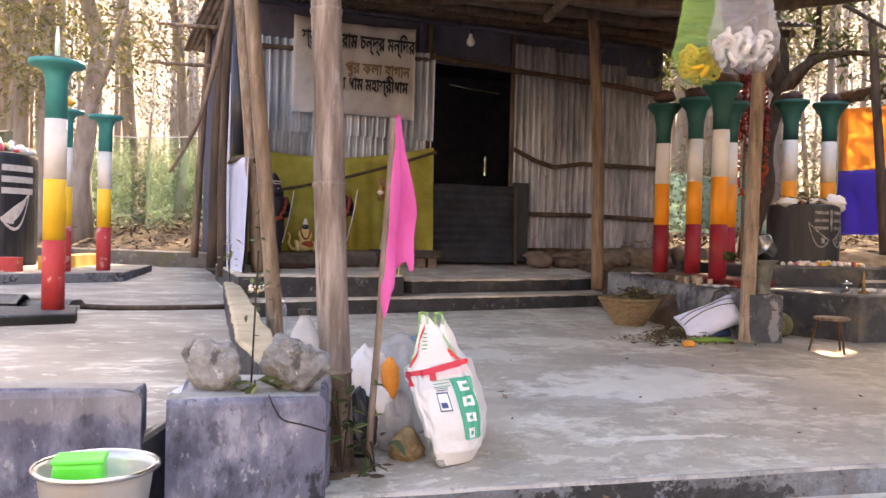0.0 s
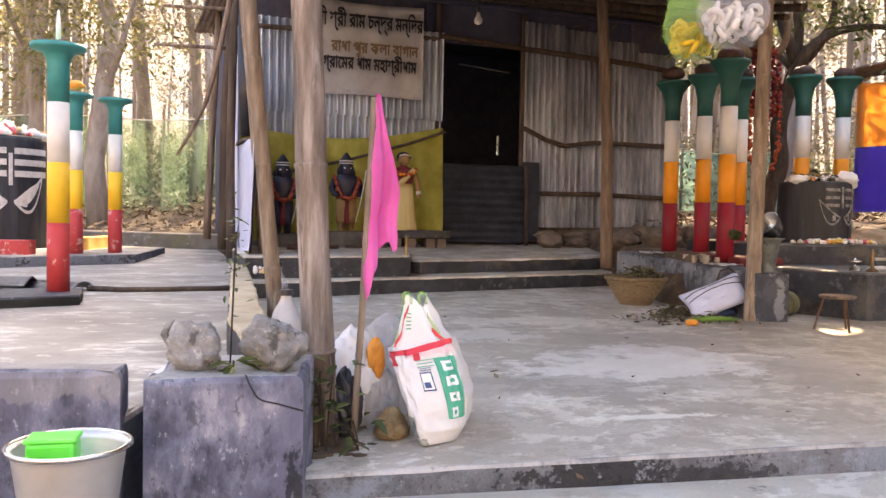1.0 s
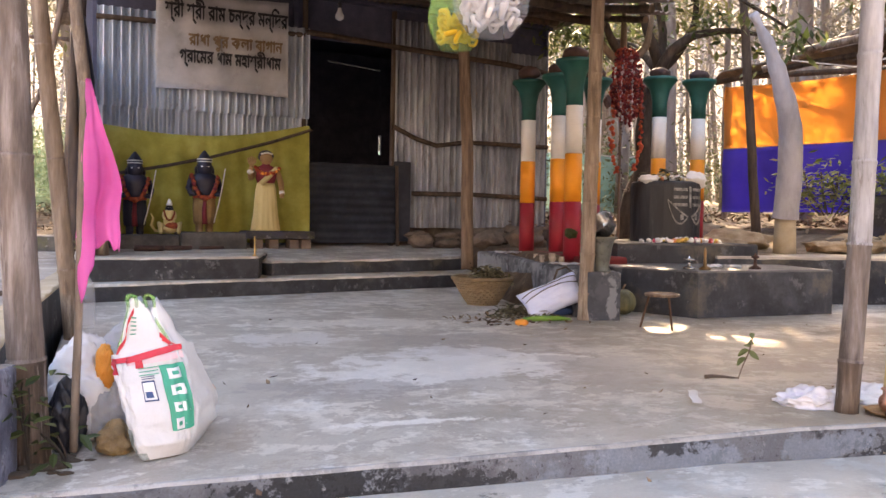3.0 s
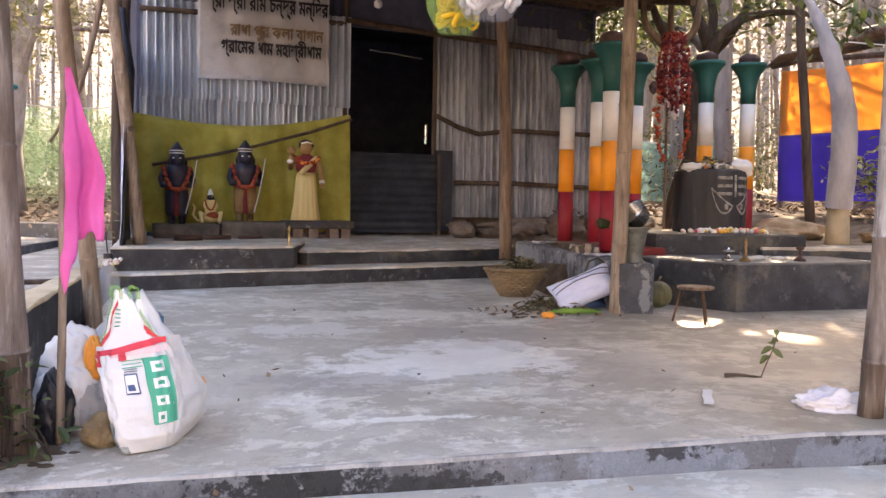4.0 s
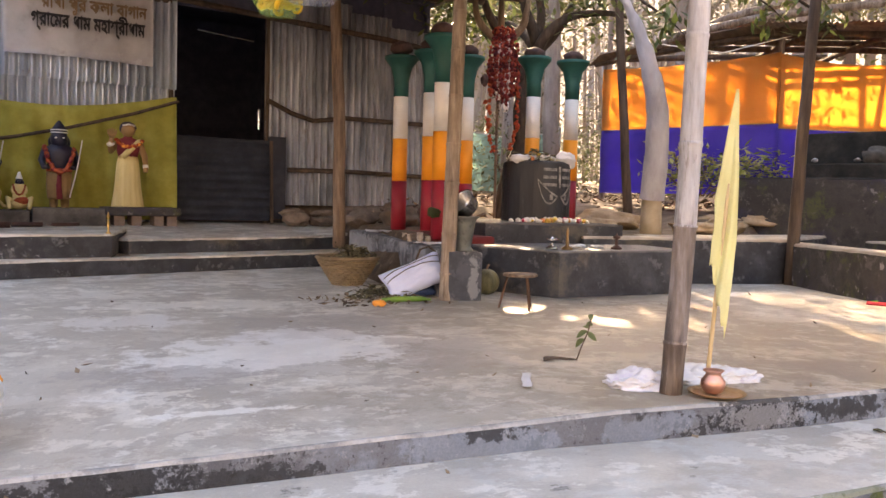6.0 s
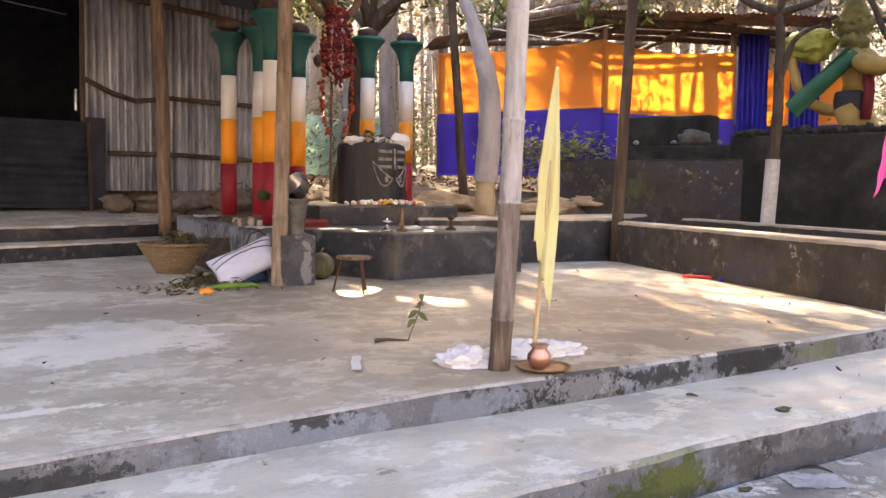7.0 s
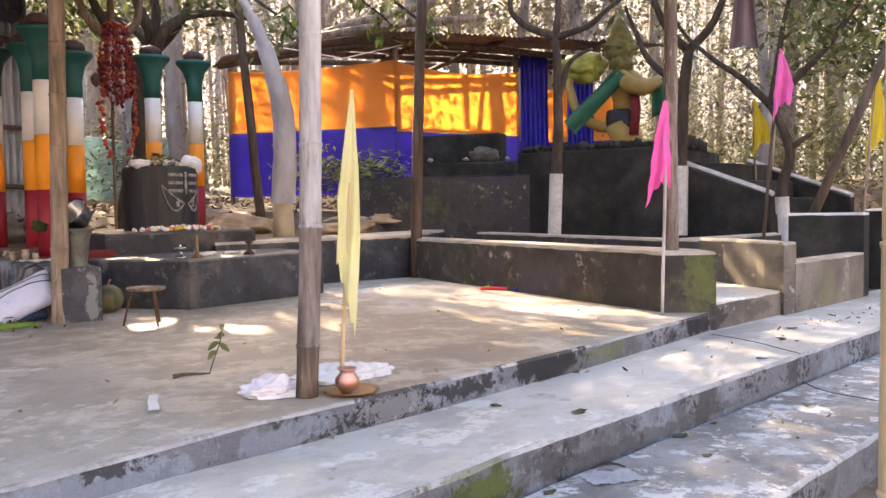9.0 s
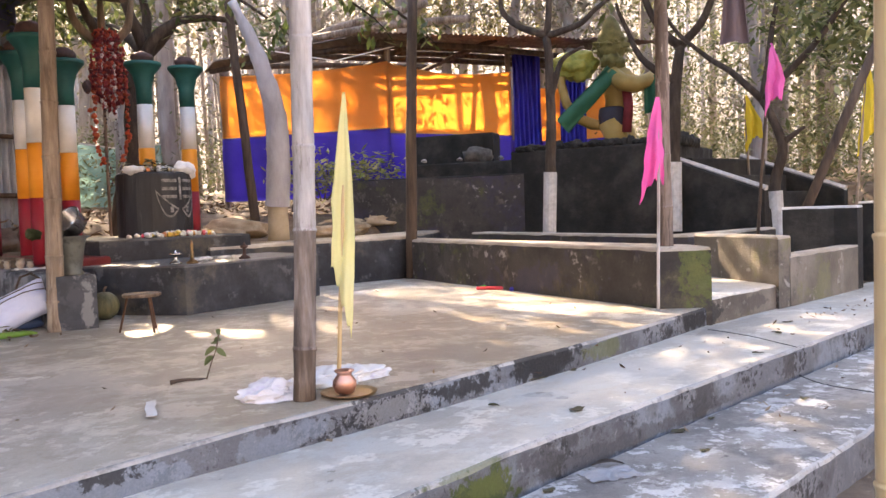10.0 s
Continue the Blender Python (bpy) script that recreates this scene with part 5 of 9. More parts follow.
bamboo_post("bamboo_post", [(-1.82, 5.2, 0.33), (-1.885, 5.02, 1.4), (-1.98, 4.72, 2.85)], 0.06, 0.05, BAMBOO, "pale bamboo post at the porch corner", 6, 0.5)
bamboo_post("bamboo_post", [(1.93, 3.10, -0.02), (1.96, 3.12, 1.0), (2.0, 3.14, 2.48)], 0.055, 0.047, BAMBOO, "tan bamboo post beside the low wall", 7, 0.33)
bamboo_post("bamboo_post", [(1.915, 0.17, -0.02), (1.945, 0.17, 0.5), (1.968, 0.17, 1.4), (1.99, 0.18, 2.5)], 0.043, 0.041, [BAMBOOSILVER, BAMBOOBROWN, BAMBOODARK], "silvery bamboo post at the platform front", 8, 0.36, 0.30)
bamboo_post("bamboo_post", [(5.04, 0.63, -0.02), (5.06, 0.66, 1.2), (5.14, 0.7, 2.8)], 0.05, 0.042, BAMBOOGREY, "grey bamboo post against the parapet", 9, 0.4)
bamboo_post("bamboo_post", [(2.41, -1.73, -0.5), (2.425, -1.73, 0.6), (2.45, -1.73, 2.2)], 0.052, 0.05, BAMBOOYEL, "fresh yellow bamboo post on the lower step", 10, 0.62)

def wood_post(pts, rad, material, label):
    p0 = Vector(pts[0])
    bm = bmesh.new()
    fine = []
    for i, (a, b) in enumerate(zip(pts, pts[1:])):
        for j in range(4):
            q = Vector(a).lerp(Vector(b), j / 4) - p0
            fine.append(q + Vector((noise.noise(q * 3 + p0), noise.noise(q * 3.3 - p0), 0)) * 0.008)
    fine.append(Vector(pts[-1]) - p0)
    tube(bm, fine, [rad * (1.08 - 0.2 * i / len(fine)) for i in range(len(fine))], 12)
    return solo("wooden_post", bm, material, tuple(p0), label, "post", "canopy posts", smooth=True)
wood_post([(1.66, 5.98, 0.2), (1.64, 6.0, 1.6), (1.56, 6.05, 3.1)], 0.062, BROWNWOOD, "brown wooden post on the porch edge")
wood_post([(5.60, 3.98, -0.02), (5.66, 3.98, 1.4), (5.75, 3.98, 2.9)], 0.055, DARKWOOD, "dark wooden post in the platform corner")
wood_post([(5.35, 6.6, 0.42), (5.25, 6.6, 1.6), (5.08, 6.6, 3.4)], 0.055, DARKWOOD, "dark thin post behind the ledge")
wood_post([(-2.62, 7.55, 0.28), (-2.60, 7.5, 1.7), (-2.52, 7.4, 3.3)], 0.07, DARKWOOD, "blackened post at the hut corner")
wood_post([(-2.32, 6.3, 0.24), (-2.34, 6.3, 1.4), (-2.30, 6.3, 3.2)], 0.045, DARKWOOD, "slim dark post beside the hut")
wood_post([(-3.15, 9.2, 0.35), (-3.10, 9.2, 1.6), (-3.0, 9.2, 3.6)], 0.05, BROWNWOOD, "rough branch post by the terrace")
bm = bmesh.new()
tube(bm, [(-2.73, 5.6, 1.27), (-2.58, 5.6, 1.53), (-2.45, 5.6, 1.81), (-2.34, 5.6, 2.25), (-2.21, 5.6, 2.91), (-2.15, 5.6, 3.3)], [0.014, 0.02, 0.024, 0.026, 0.03, 0.03], 9)
solo("branch", bm, BROWNWOOD, (0, 0, 0), "crooked bare branch propped by the hut", "branch", smooth=True)
for z, x0 in ((2.94, -3.11), (2.52, -3.21)):
    bm = bmesh.new()
    tube(bm, [(x0, 6.6, z + 0.01), (-2.85, 6.6, z), (-2.45, 6.6, z - 0.01)], [0.014, 0.02, 0.022], 8)
    solo("wooden_bar", bm, BROWNWOOD, (0, 0, 0), "thin wooden bar tied to the hut posts", "bar", "bars by the hut", smooth=True)

# ---- flags ----
def flag(name, top, foot, drop, width, material, label, pole_material, seed, pole_r=0.013, yaw=0.0, hang=0.1, tip=1, slope=0.20, notch=0.14, deep=0.19):
    f = thing(name, foot, label, "flag", "flags", rz=yaw)
    t = Vector(top) - Vector(foot)
    t = Matrix.Rotation(-radians(yaw), 3, "Z") @ t
    bm = bmesh.new()
    bamboo_mesh(bm, [(0, 0, -0.02), t * 0.5 + Vector((0.004, 0, 0)), t], pole_r, pole_r * 0.8, 0.22, seed, seg=8)
    part("pole", bm, pole_material, f, smooth=True)
    r = random.Random(seed)
    ph = r.uniform(0, 6)
    def fn(u, v):
        w = width * (0.13 + 0.87 * min(1.0, v / 0.62) ** 0.9)
        q = u if tip > 0 else 1 - u
        length = drop * (1.0 - slope * q - notch * math.sin(q * 3.1) + 0.018 * math.sin(q * 23 + ph))
        d = v * length
        c = t * (1 - d / t.z)
        fold = math.sin(u * 9 + ph + v * 1.8) * deep * w + math.sin(u * 19 + ph + v * 3) * 0.05 * w + 0.012 * math.sin(v * 9 + ph)
        wrinkle = 0.06 * w * noise.noise(Vector((v * 7, u * 2, ph)))
        return (c.x + (u - hang) * w * (1 - 0.10 * math.sin(v * 5 + ph)) + wrinkle, c.y + fold * v - 0.012, t.z - d + 0.012)
    bm = bmesh.new()
    sheet(bm, fn, 26, 44, 0.003)
    part("cloth", bm, material, f, smooth=True)
    return f
flag("pink_flag", (-0.802, 0.142, 1.116), (-0.862, 0.262, -0.075), 0.70, 0.128, PINK, "hot pink cloth flag drooping on a bamboo stick", BAMBOO, 4, 0.014, 42, 0.06, 1)
flag("yellow_flag", (2.115, 0.12, 1.14), (2.055, 0.15, 0.0), 0.93, 0.088, YELLOW, "pale yellow cloth flag drooping on a stick", BAMBOOYEL, 9, 0.009, -35, 0.40, -1, 0.30, 0.0, 0.12)
flag("pink_flag", (4.77, 0.50, 1.33), (4.80, 0.55, 0.0), 0.68, 0.15, PINK, "hot pink cloth flag on a pole at the parapet", BAMBOOSILVER, 6, 0.011, -40, 0.72, 1)

# ---- pillars ----
def pillar_kind(name, green, band3, h, r, label, group, cap=2.3, flare=0.60, red=None):
    t = thing(name, (0, 0, 0), label, "pillar", group)
    a, b, c = 0.28 * h, 0.525 * h, 0.768 * h
    bm = bmesh.new(); lathe(bm, [(r * 1.02, -0.03), (r * 1.02, a)], 24)
    part("red_band", bm, red or PRED, t, smooth=False)
    bm = bmesh.new(); lathe(bm, [(r * 1.005, a), (r, b)], 24)
    part("orange_band", bm, band3, t)
    bm = bmesh.new(); lathe(bm, [(r * 0.995, b), (r * 0.98, c)], 24)
    part("white_band", bm, PWHITE, t)
    bm = bmesh.new()
    lathe(bm, [(r * 0.985, c), (r * 1.0, c + (flare - 0.12) * (h - c)), (r * 1.12, c + flare * (h - c)), (r * (0.42 + cap * 0.42), c + (0.42 + flare * 0.58) * (h - c)), (r * (cap - 0.12), h - 0.035), (r * cap, h - 0.03), (r * cap, h), (r * (cap - 0.2), h)], 24)
    part("capital", bm, green, t, "flared green capital")
    for ch in t.children:
        for p in ch.data.polygons:
            p.use_smooth = len(p.vertices) == 4
    return t
pa = pillar_kind("painted_pillar", PGREEN, PORANGE, 1.68, 0.073, "cement pillar painted red, orange, white and green with flared top", "pillars of the shrine", 2.3, 0.50)
RP = [(2.15, 5.45, 0.42, 1.02), (2.39, 5.22, 0.42, 1.02), (2.21, 4.24, 0.41, 1.0), (2.76, 5.25, 0.40, 1.02), (3.75, 5.92, 0.45, 1.09), (4.27, 6.05, 0.45, 1.10)]
pa.matrix_basis = pose(*RP[0][:3])
for i, (x, y, z, s) in enumerate(RP[1:]):
    c = copy_thing(pa, pose(x, y, z, 0, 0, 40 * i))
    c.scale = (s, s, s)
pb = pillar_kind("painted_pillar", PTEAL, PYELLOW, 1.655, 0.071, "cement pillar painted red, yellow, white and teal with flared top", "pillars of the black shrine", 2.5, 0.76, REDSCUFFED)
pb.matrix_basis = pose(-2.93, 3.1, 0.165)
for i, (x, y, z, s) in enumerate(((-3.72, 6.95, 0.25, 1.04), (-4.03, 6.6, 0.25, 1.04), (-3.95, 2.75, 0.165, 1.0), (-6.4, 7.0, 0.25, 1.04))):
    c = copy_thing(pb, pose(x, y, z, 0, 0, 30 * i))
    c.scale = (s, s, s)
# clay bowls on the tops
def bowl(x, y, z, r, seed):
    bm = bmesh.new()
    blob(bm, (0, 0, r * 0.45), (r, r, r * 0.62), 0.16, 2.2, seed, 3, 0, 0.0)
    solo("clay_pot", bm, CLAY, (x, y, z), "dark clay offering pot on a pillar top", "pot", "pots on the pillars", smooth=True)
for i, (x, y, z, s) in enumerate(RP):
    bowl(x, y, z + 1.68 * s - 0.003, 0.11, i)
bm = bmesh.new()
lathe(bm, [(0.018, 0), (0.016, 0.10), (0.010, 0.16), (0.004, 0.19)], 10)
solo("candle", bm, PWHITE, (-2.93, 3.1, 1.863), "white candle on a pillar top", "candle", smooth=True)
bm = bmesh.new()
blob(bm, (0, 0, 0.05), (0.09, 0.06, 0.05), 0.3, 2, 4, 3, 0, 0.0)
solo("offering_fruit", bm, ORANGEFRUIT, (-4.03, 6.6, 2.015), "orange and cream offering on a pillar top", "offering", smooth=True)

# ---- shrine stones ----
def shrine_stone(loc, r, h, yaw, label, big):
    t = thing("shrine_stone", loc, label, "shrine stone", rz=yaw)
    bm = bmesh.new()
    seg = 48
    rows = []
    for k, z in enumerate((0.0, 0.02, h * 0.3, h * 0.6, h - 0.05, h - 0.015, h)):
        rr = r * (1.0 if k not in (0, 5) else 0.985) * (0.93 if k == 6 else 1)
        rows.append([bm.verts.new(((rr + (0.004 * math.sin(i * 2.4) if 1 < k < 4 else 0)) * math.cos(2 * math.pi * i / seg), (rr + (0.004 * math.cos(i * 2.9) if 1 < k < 4 else 0)) * math.sin(2 * math.pi * i / seg), z)) for i in range(seg)])
    for a, b in zip(rows, rows[1:]):
        for i in range(seg):
            bm.faces.new((a[i], a[(i + 1) % seg], b[(i + 1) % seg], b[i]))
    bm.faces.new(rows[-1]); bm.faces.new(list(reversed(rows[0])))
    part("body", bm, STONEBLACK, t, smooth=False)
    s = r / 0.31
    def mark(name, fn, n=14, w=0.02):
        bm = bmesh.new()
        def on(u, v):
            a, z = fn(u, v)
            return ((r + 0.004) * math.sin(a), -(r + 0.004) * math.cos(a), z)
        sheet(bm, on, n, 3, 0.006)
        part(name, bm, CHALK if r > 0.5 else CHALKDIM, t, "chalk-white painted mark")
    for k in range(3):
        zc = h * 0.86 - k * 0.075 * s * 0.9
        for sgn in (-1, 1):
            mark("stripe", lambda u, v, zc=zc, sgn=sgn: (sgn * ((0.07 + 0.72 * u) if r > 0.5 else (0.10 + 0.42 * u)), zc + (v - 0.5) * (0.036 if r > 0.5 else 0.026) * s))
    mark("centre_mark", lambda u, v: (-0.035 + 0.07 * u, h * 0.56 + v * 0.19 * s), 4)
    for sgn in (-1, 1):
        mark("eye_line", lambda u, v, sgn=sgn: (sgn * (0.06 + 0.62 * u), h * 0.42 + 0.15 * s * u ** 1.3 + (v - 0.5) * 0.015 * s))
        mark("eye_line", lambda u, v, sgn=sgn: (sgn * (0.06 + 0.62 * u), h * 0.42 + 0.15 * s * u ** 4.0 - 0.07 * s * math.sin(u * math.pi) + (v - 0.5) * 0.018 * s))
        if r > 0.5:
            mark("eye_white", lambda u, v, sgn=sgn: (sgn * (0.10 + 0.55 * u), h * 0.42 + 0.13 * s * u ** 1.5 + (v - 0.55) * 0.085 * s * math.sin(math.pi * min(1.0, 0.08 + u)) ** 0.7))
        mark("pupil", lambda u, v, sgn=sgn: (sgn * (0.22 + 0.09 * u), h * 0.40 + (v - 0.35) * 0.05 * s), 4)
    return t
shrine_stone((3.45, 5.08, 0.528), 0.333, 0.585, 18, "dark cylindrical shrine stone with chalk-painted stripes and eyes", True)
shrine_stone((-5.47, 8.0, 0.24), 0.62, 1.36, 38, "large black cylindrical shrine stone with white stripes and eyes", True)

def petal_heap(name, loc, spread, n, size, material, label, seed, kind=""):
    r = random.Random(seed)
    bm = bmesh.new()
    for i in range(n):
        a, d = r.uniform(0, 6.28), math.sqrt(r.random())
        s = size * r.uniform(0.6, 1.3)
        m = pose(spread[0] * d * math.cos(a), spread[1] * d * math.sin(a), spread[2] * (1 - d * d) * r.uniform(0.5, 1.0) + s * 0.35, r.uniform(0, 360), r.uniform(0, 60), r.uniform(0, 360))
        vs = bmesh.ops.create_icosphere(bm, subdivisions=1, radius=s)["verts"]
        for v in vs:
            v.co = m @ Vector((v.co.x, v.co.y, v.co.z * 0.6))
    return solo(name, bm, material, loc, label, "flowers", kind="stuff" if n > 30 else "", smooth=True)
petal_heap("flower_heap", (3.45, 5.08, 1.11), (0.28, 0.28, 0.07), 90, 0.026, PETALS, "white, yellow and red flowers heaped on the shrine stone", 3)
petal_heap("flower_heap", (3.42, 4.62, 0.53), (0.42, 0.08, 0.02), 60, 0.028, PETALS, "fallen flowers before the shrine stone", 5)
petal_heap("flower_heap", (-5.47, 8.0, 1.595), (0.55, 0.55, 0.16), 150, 0.06, PETALS, "flowers heaped on the black shrine stone", 6)
tagged(new("offering_leaves", leaves_mesh("offering_leaves", [((3.45, 5.05, 1.15), (0.22, 0.22, 0.05), 70), ((3.40, 4.95, 1.19), (0.14, 0.12, 0.04), 26)], 0.09, BASKETLEAF, 61, 0.2, True)), "dark wilted offering leaves on the shrine stone", "leaves", kind="stuff")
for i, (x, y) in enumerate(((3.21, 4.93), (3.64, 4.87), (3.69, 4.93))):
    bm = bmesh.new()
    blob(bm, (0, 0, 0.02), (0.10, 0.07, 0.045 if i < 2 else 0.09), 0.35, 2.5, i + 3, 3)
    solo("white_cloth", bm, WHITECLOTH, (x, y, 1.11), "crumpled white cloth on the shrine stone", "cloth", smooth=True)

# ---- trident with garlands ----
tri = thing("garlanded_trident", (3.70, 6.9, 0.45), "iron trident hung with red and white flower garlands", "trident")
bm = bmesh.new()
tube(bm, [(0, 0, 0), (0.0, 0, 1.2), (0.02, 0, 2.36)], 0.017, 8)
part("shaft", bm, BROWNWOOD, tri)
for pts, rad in (([(0.02, 0, 2.12), (-0.14, 0, 2.26), (-0.27, 0, 2.40), (-0.315, 0, 2.58), (-0.30, 0, 2.80), (-0.33, 0, 3.0)], 0.048),
                 ([(0.02, 0, 2.10), (0.02, 0, 2.40), (0.015, 0, 2.70), (0.02, 0, 3.02)], 0.045),
                 ([(0.02, 0, 2.12), (0.18, 0, 2.25), (0.30, 0, 2.38), (0.345, 0, 2.56), (0.37, 0, 2.78), (0.35, 0, 3.0)], 0.052)):
    bm = bmesh.new()
    line = bent(pts, 5, 0.006)
    tube(bm, line, [rad * (1 - 0.85 * (k / (len(line) - 1)) ** 2.2) for k in range(len(line))], 10)
    part("prong", bm, HORNWOOD, tri, smooth=True)
r6 = random.Random(6)
def garland(pts, n, r0, r1, material, label):
    """Flower heads strung along a line, each a small ruffled lump."""
    bm = bmesh.new()
    line = bent(pts, 4, 0.012, 8)
    for k in range(n):
        u = k / (n - 1) * (len(line) - 1)
        a = min(int(u), len(line) - 2)
        c = line[a].lerp(line[a + 1], u - a) + Vector((r6.gauss(0, 0.010), r6.gauss(0, 0.018), r6.gauss(0, 0.010)))
        q = r6.uniform(r0 * 0.7, r1)
        m = Matrix.Translation(c) @ Matrix.Rotation(r6.uniform(0, 3.1), 4, "X") @ Matrix.Rotation(r6.uniform(0, 3.1), 4, "Y")
        for v in bmesh.ops.create_icosphere(bm, subdivisions=1, radius=q)["verts"]:
            v.co = m @ Vector((v.co.x * r6.uniform(0.8, 1.2), v.co.y * r6.uniform(0.8, 1.2), v.co.z * 0.7))
    tagged(part("garland", bm, material, tri), label, kind="stuff")
for k in range(15):
    x = 0.02 + 0.27 * (k / 14 - 0.5) * 1.15
    z1 = 1.40 + 0.20 * abs(k - 7) / 7 + r6.uniform(-0.07, 0.07)
    y = -0.06 - 0.05 * (k % 3)
    garland([(x * 0.62, y, 2.30), (x * 1.0, y - 0.02, 2.0), (x * 1.1, y, 1.75), (x * 0.95 + 0.01, y, z1)], 66, 0.016, 0.028, (MARIGOLD, GARLANDPALE)[k in (4, 9, 10)], "dark red flower garland")
for x, low in ((-0.17, 0.86), (0.20, 0.90)):
    garland([(x * 0.9, -0.16, 1.62), (x * 1.02, -0.16, 1.35), (x * 0.92, -0.16, 1.10), (x * 0.55, -0.16, low)], 30, 0.024, 0.036, GARLANDRED, "orange-red hanging garland")
garland([(-0.06, -0.17, 1.45), (-0.065, -0.17, 1.05), (-0.03, -0.17, 0.70), (0.03, -0.17, 0.63), (0.08, -0.17, 0.72), (0.085, -0.17, 1.1), (0.06, -0.17, 1.40)], 70, 0.011, 0.015, CLAY, "thin dark bead string")
for x, z in ((0.21, 1.60), (-0.22, 1.68), (0.05, 1.40)):
    bm = bmesh.new()
    blob(bm, (x, -0.13, z), (0.045, 0.035, 0.075), 0.35, 2.4, int(abs(x) * 50), 3)
    part("cloth_knot", bm, CLAY if abs(x) > 0.1 else WHITECLOTH, tri, smooth=True)

# ---- things by the low wall ----
def basket(loc):
    t = thing("wicker_basket", loc, "round woven bamboo basket filled with dry leaves", "basket")
    H, r0, r1 = 0.205, 0.118, 0.245
    n, rings = 46, 11
    for k in range(rings):
        bm = bmesh.new()
        z = 0.012 + H * k / (rings - 1)
        rr = r0 + (r1 - r0) * (k / (rings - 1)) ** 0.92
        tube(bm, [((rr + 0.006 * (1 if (i + k) % 2 else -1)) * math.cos(2 * math.pi * i / n), (rr + 0.006 * (1 if (i + k) % 2 else -1)) * math.sin(2 * math.pi * i / n), z) for i in range(n + 1)], 0.0125, 5)
        part("weave_ring", bm, WICKER, t)
    bm = bmesh.new()
    tube(bm, [((r1 + 0.008) * math.cos(2 * math.pi * i / 40), (r1 + 0.008) * math.sin(2 * math.pi * i / 40), H + 0.02) for i in range(41)], 0.016, 6)
    part("rim", bm, WICKER, t)
    bm = bmesh.new()
    lathe(bm, [(r0 - 0.01, 0.0), (r0, 0.01), (r1 - 0.03, H - 0.03)], 28)
    part("lining", bm, WICKER, t)
    ob = new("leaves", leaves_mesh("leaves", [((0.03, 0, H + 0.02), (0.16, 0.16, 0.07), 420), ((0.06, 0.02, H + 0.07), (0.10, 0.10, 0.05), 160)], 0.05, BASKETLEAF, 5, 0.2, True))
    ob.parent = t
    tagged(ob, "dry olive-brown leaves", kind="stuff")
basket((1.42, 4.2, 0.0))
def sack(loc, rz):
    t = thing("white_sack", loc, "bluish-white plastic sack tied with cord leaning on the wall", "sack", rz=rz)
    tilt = Matrix.Translation((0, 0, 0.15)) @ Matrix.Rotation(radians(-24), 4, "Y") @ Matrix.Rotation(radians(-38), 4, "X")
    def face(u, v, side):
        x, z = (u - 0.5), (v - 0.5)
        puff = max(0.0, (1 - abs(2 * x) ** 3.5) * (1 - abs(2 * z) ** 3)) ** 0.6
        k = noise.noise(Vector((u * 5, v * 5, 3 + side))) * 0.016 + noise.noise(Vector((u * 13, v * 11, 8 + side))) * 0.006
        p = tilt @ Vector((x * 0.46 * (1 - 0.05 * math.cos(z * 6)), side * (0.065 * puff + k * puff) , z * 0.25 * (1 - 0.06 * math.cos(x * 6))))
        p.z = max(p.z, 0.002)
        return p
    bm = bmesh.new()
    n = 30
    for side in (-1, 1):
        g = [[bm.verts.new(face(i / n, j / n, side)) for j in range(n + 1)] for i in range(n + 1)]
        for i in range(n):
            for j in range(n):
                q = (g[i][j], g[i + 1][j], g[i + 1][j + 1], g[i][j + 1])
                bm.faces.new(q if side < 0 else tuple(reversed(q)))
    bmesh.ops.remove_doubles(bm, verts=bm.verts[:], dist=0.0005)
    part("bag", bm, SACKBLUE, t, smooth=True)
    for v0 in (0.58, 0.76):
        bm = bmesh.new()
        tube(bm, [face(0.03 + 0.94 * k / 16, v0 + 0.10 * math.sin(k / 16 * 3.1), -1) + (tilt.to_3x3() @ Vector((0, -0.003, 0))) for k in range(17)], 0.0035, 6)
        part("cord", bm, DARKWOOD, t)
    bm = bmesh.new()
    tube(bm, [tilt @ Vector(q) for q in ((0.06, -0.05, 0.10), (0.12, -0.05, 0.165), (0.19, -0.03, 0.17), (0.22, -0.01, 0.11))], 0.008, 6)
    part("handle", bm, DARKWOOD, t)
    return t
sack((1.75, 3.30, 0.0), -6)
# dark lump added in place of the shade under the white sack
bm = bmesh.new()
blob(bm, (0, 0, 0.05), (0.12, 0.05, 0.05), 0.3, 2, 9, 3, 0, 0.0)
solo("black_plastic_sack", bm, PRINTBLUE, (1.80, 3.34, 0), "dark navy lump standing for the shade under the white sack", "bundle", smooth=True)
def scatter(name, loc, spread, n, size, material, label, seed, category="litter"):
    r = random.Random(seed)
    bm = bmesh.new()
    for i in range(n):
        s = size * r.uniform(0.5, 1.4)
        m = pose(r.gauss(0, spread[0]), r.gauss(0, spread[1]), r.uniform(0.004, 0.012) + spread[2] * r.random(), r.uniform(-25, 25), r.uniform(-25, 25), r.uniform(0, 360))
        a = [bm.verts.new(m @ Vector(q)) for q in ((0, 0, 0), (s * 0.5, s * 0.22, s * 0.07), (s, 0, 0.01), (s * 0.5, -s * 0.22, s * 0.07))]
        b = [bm.verts.new(v.co + Vector((0, 0, -0.002))) for v in a]
        bm.faces.new(a); bm.faces.new(list(reversed(b)))
    return solo(name, bm, material, loc, label, category, kind="stuff")
scatter("leaf_litter", (1.30, 2.95, 0.0), (0.22, 0.14, 0.02), 90, 0.055, DRYLEAF, "dark wilted leaves swept on the floor", 3)
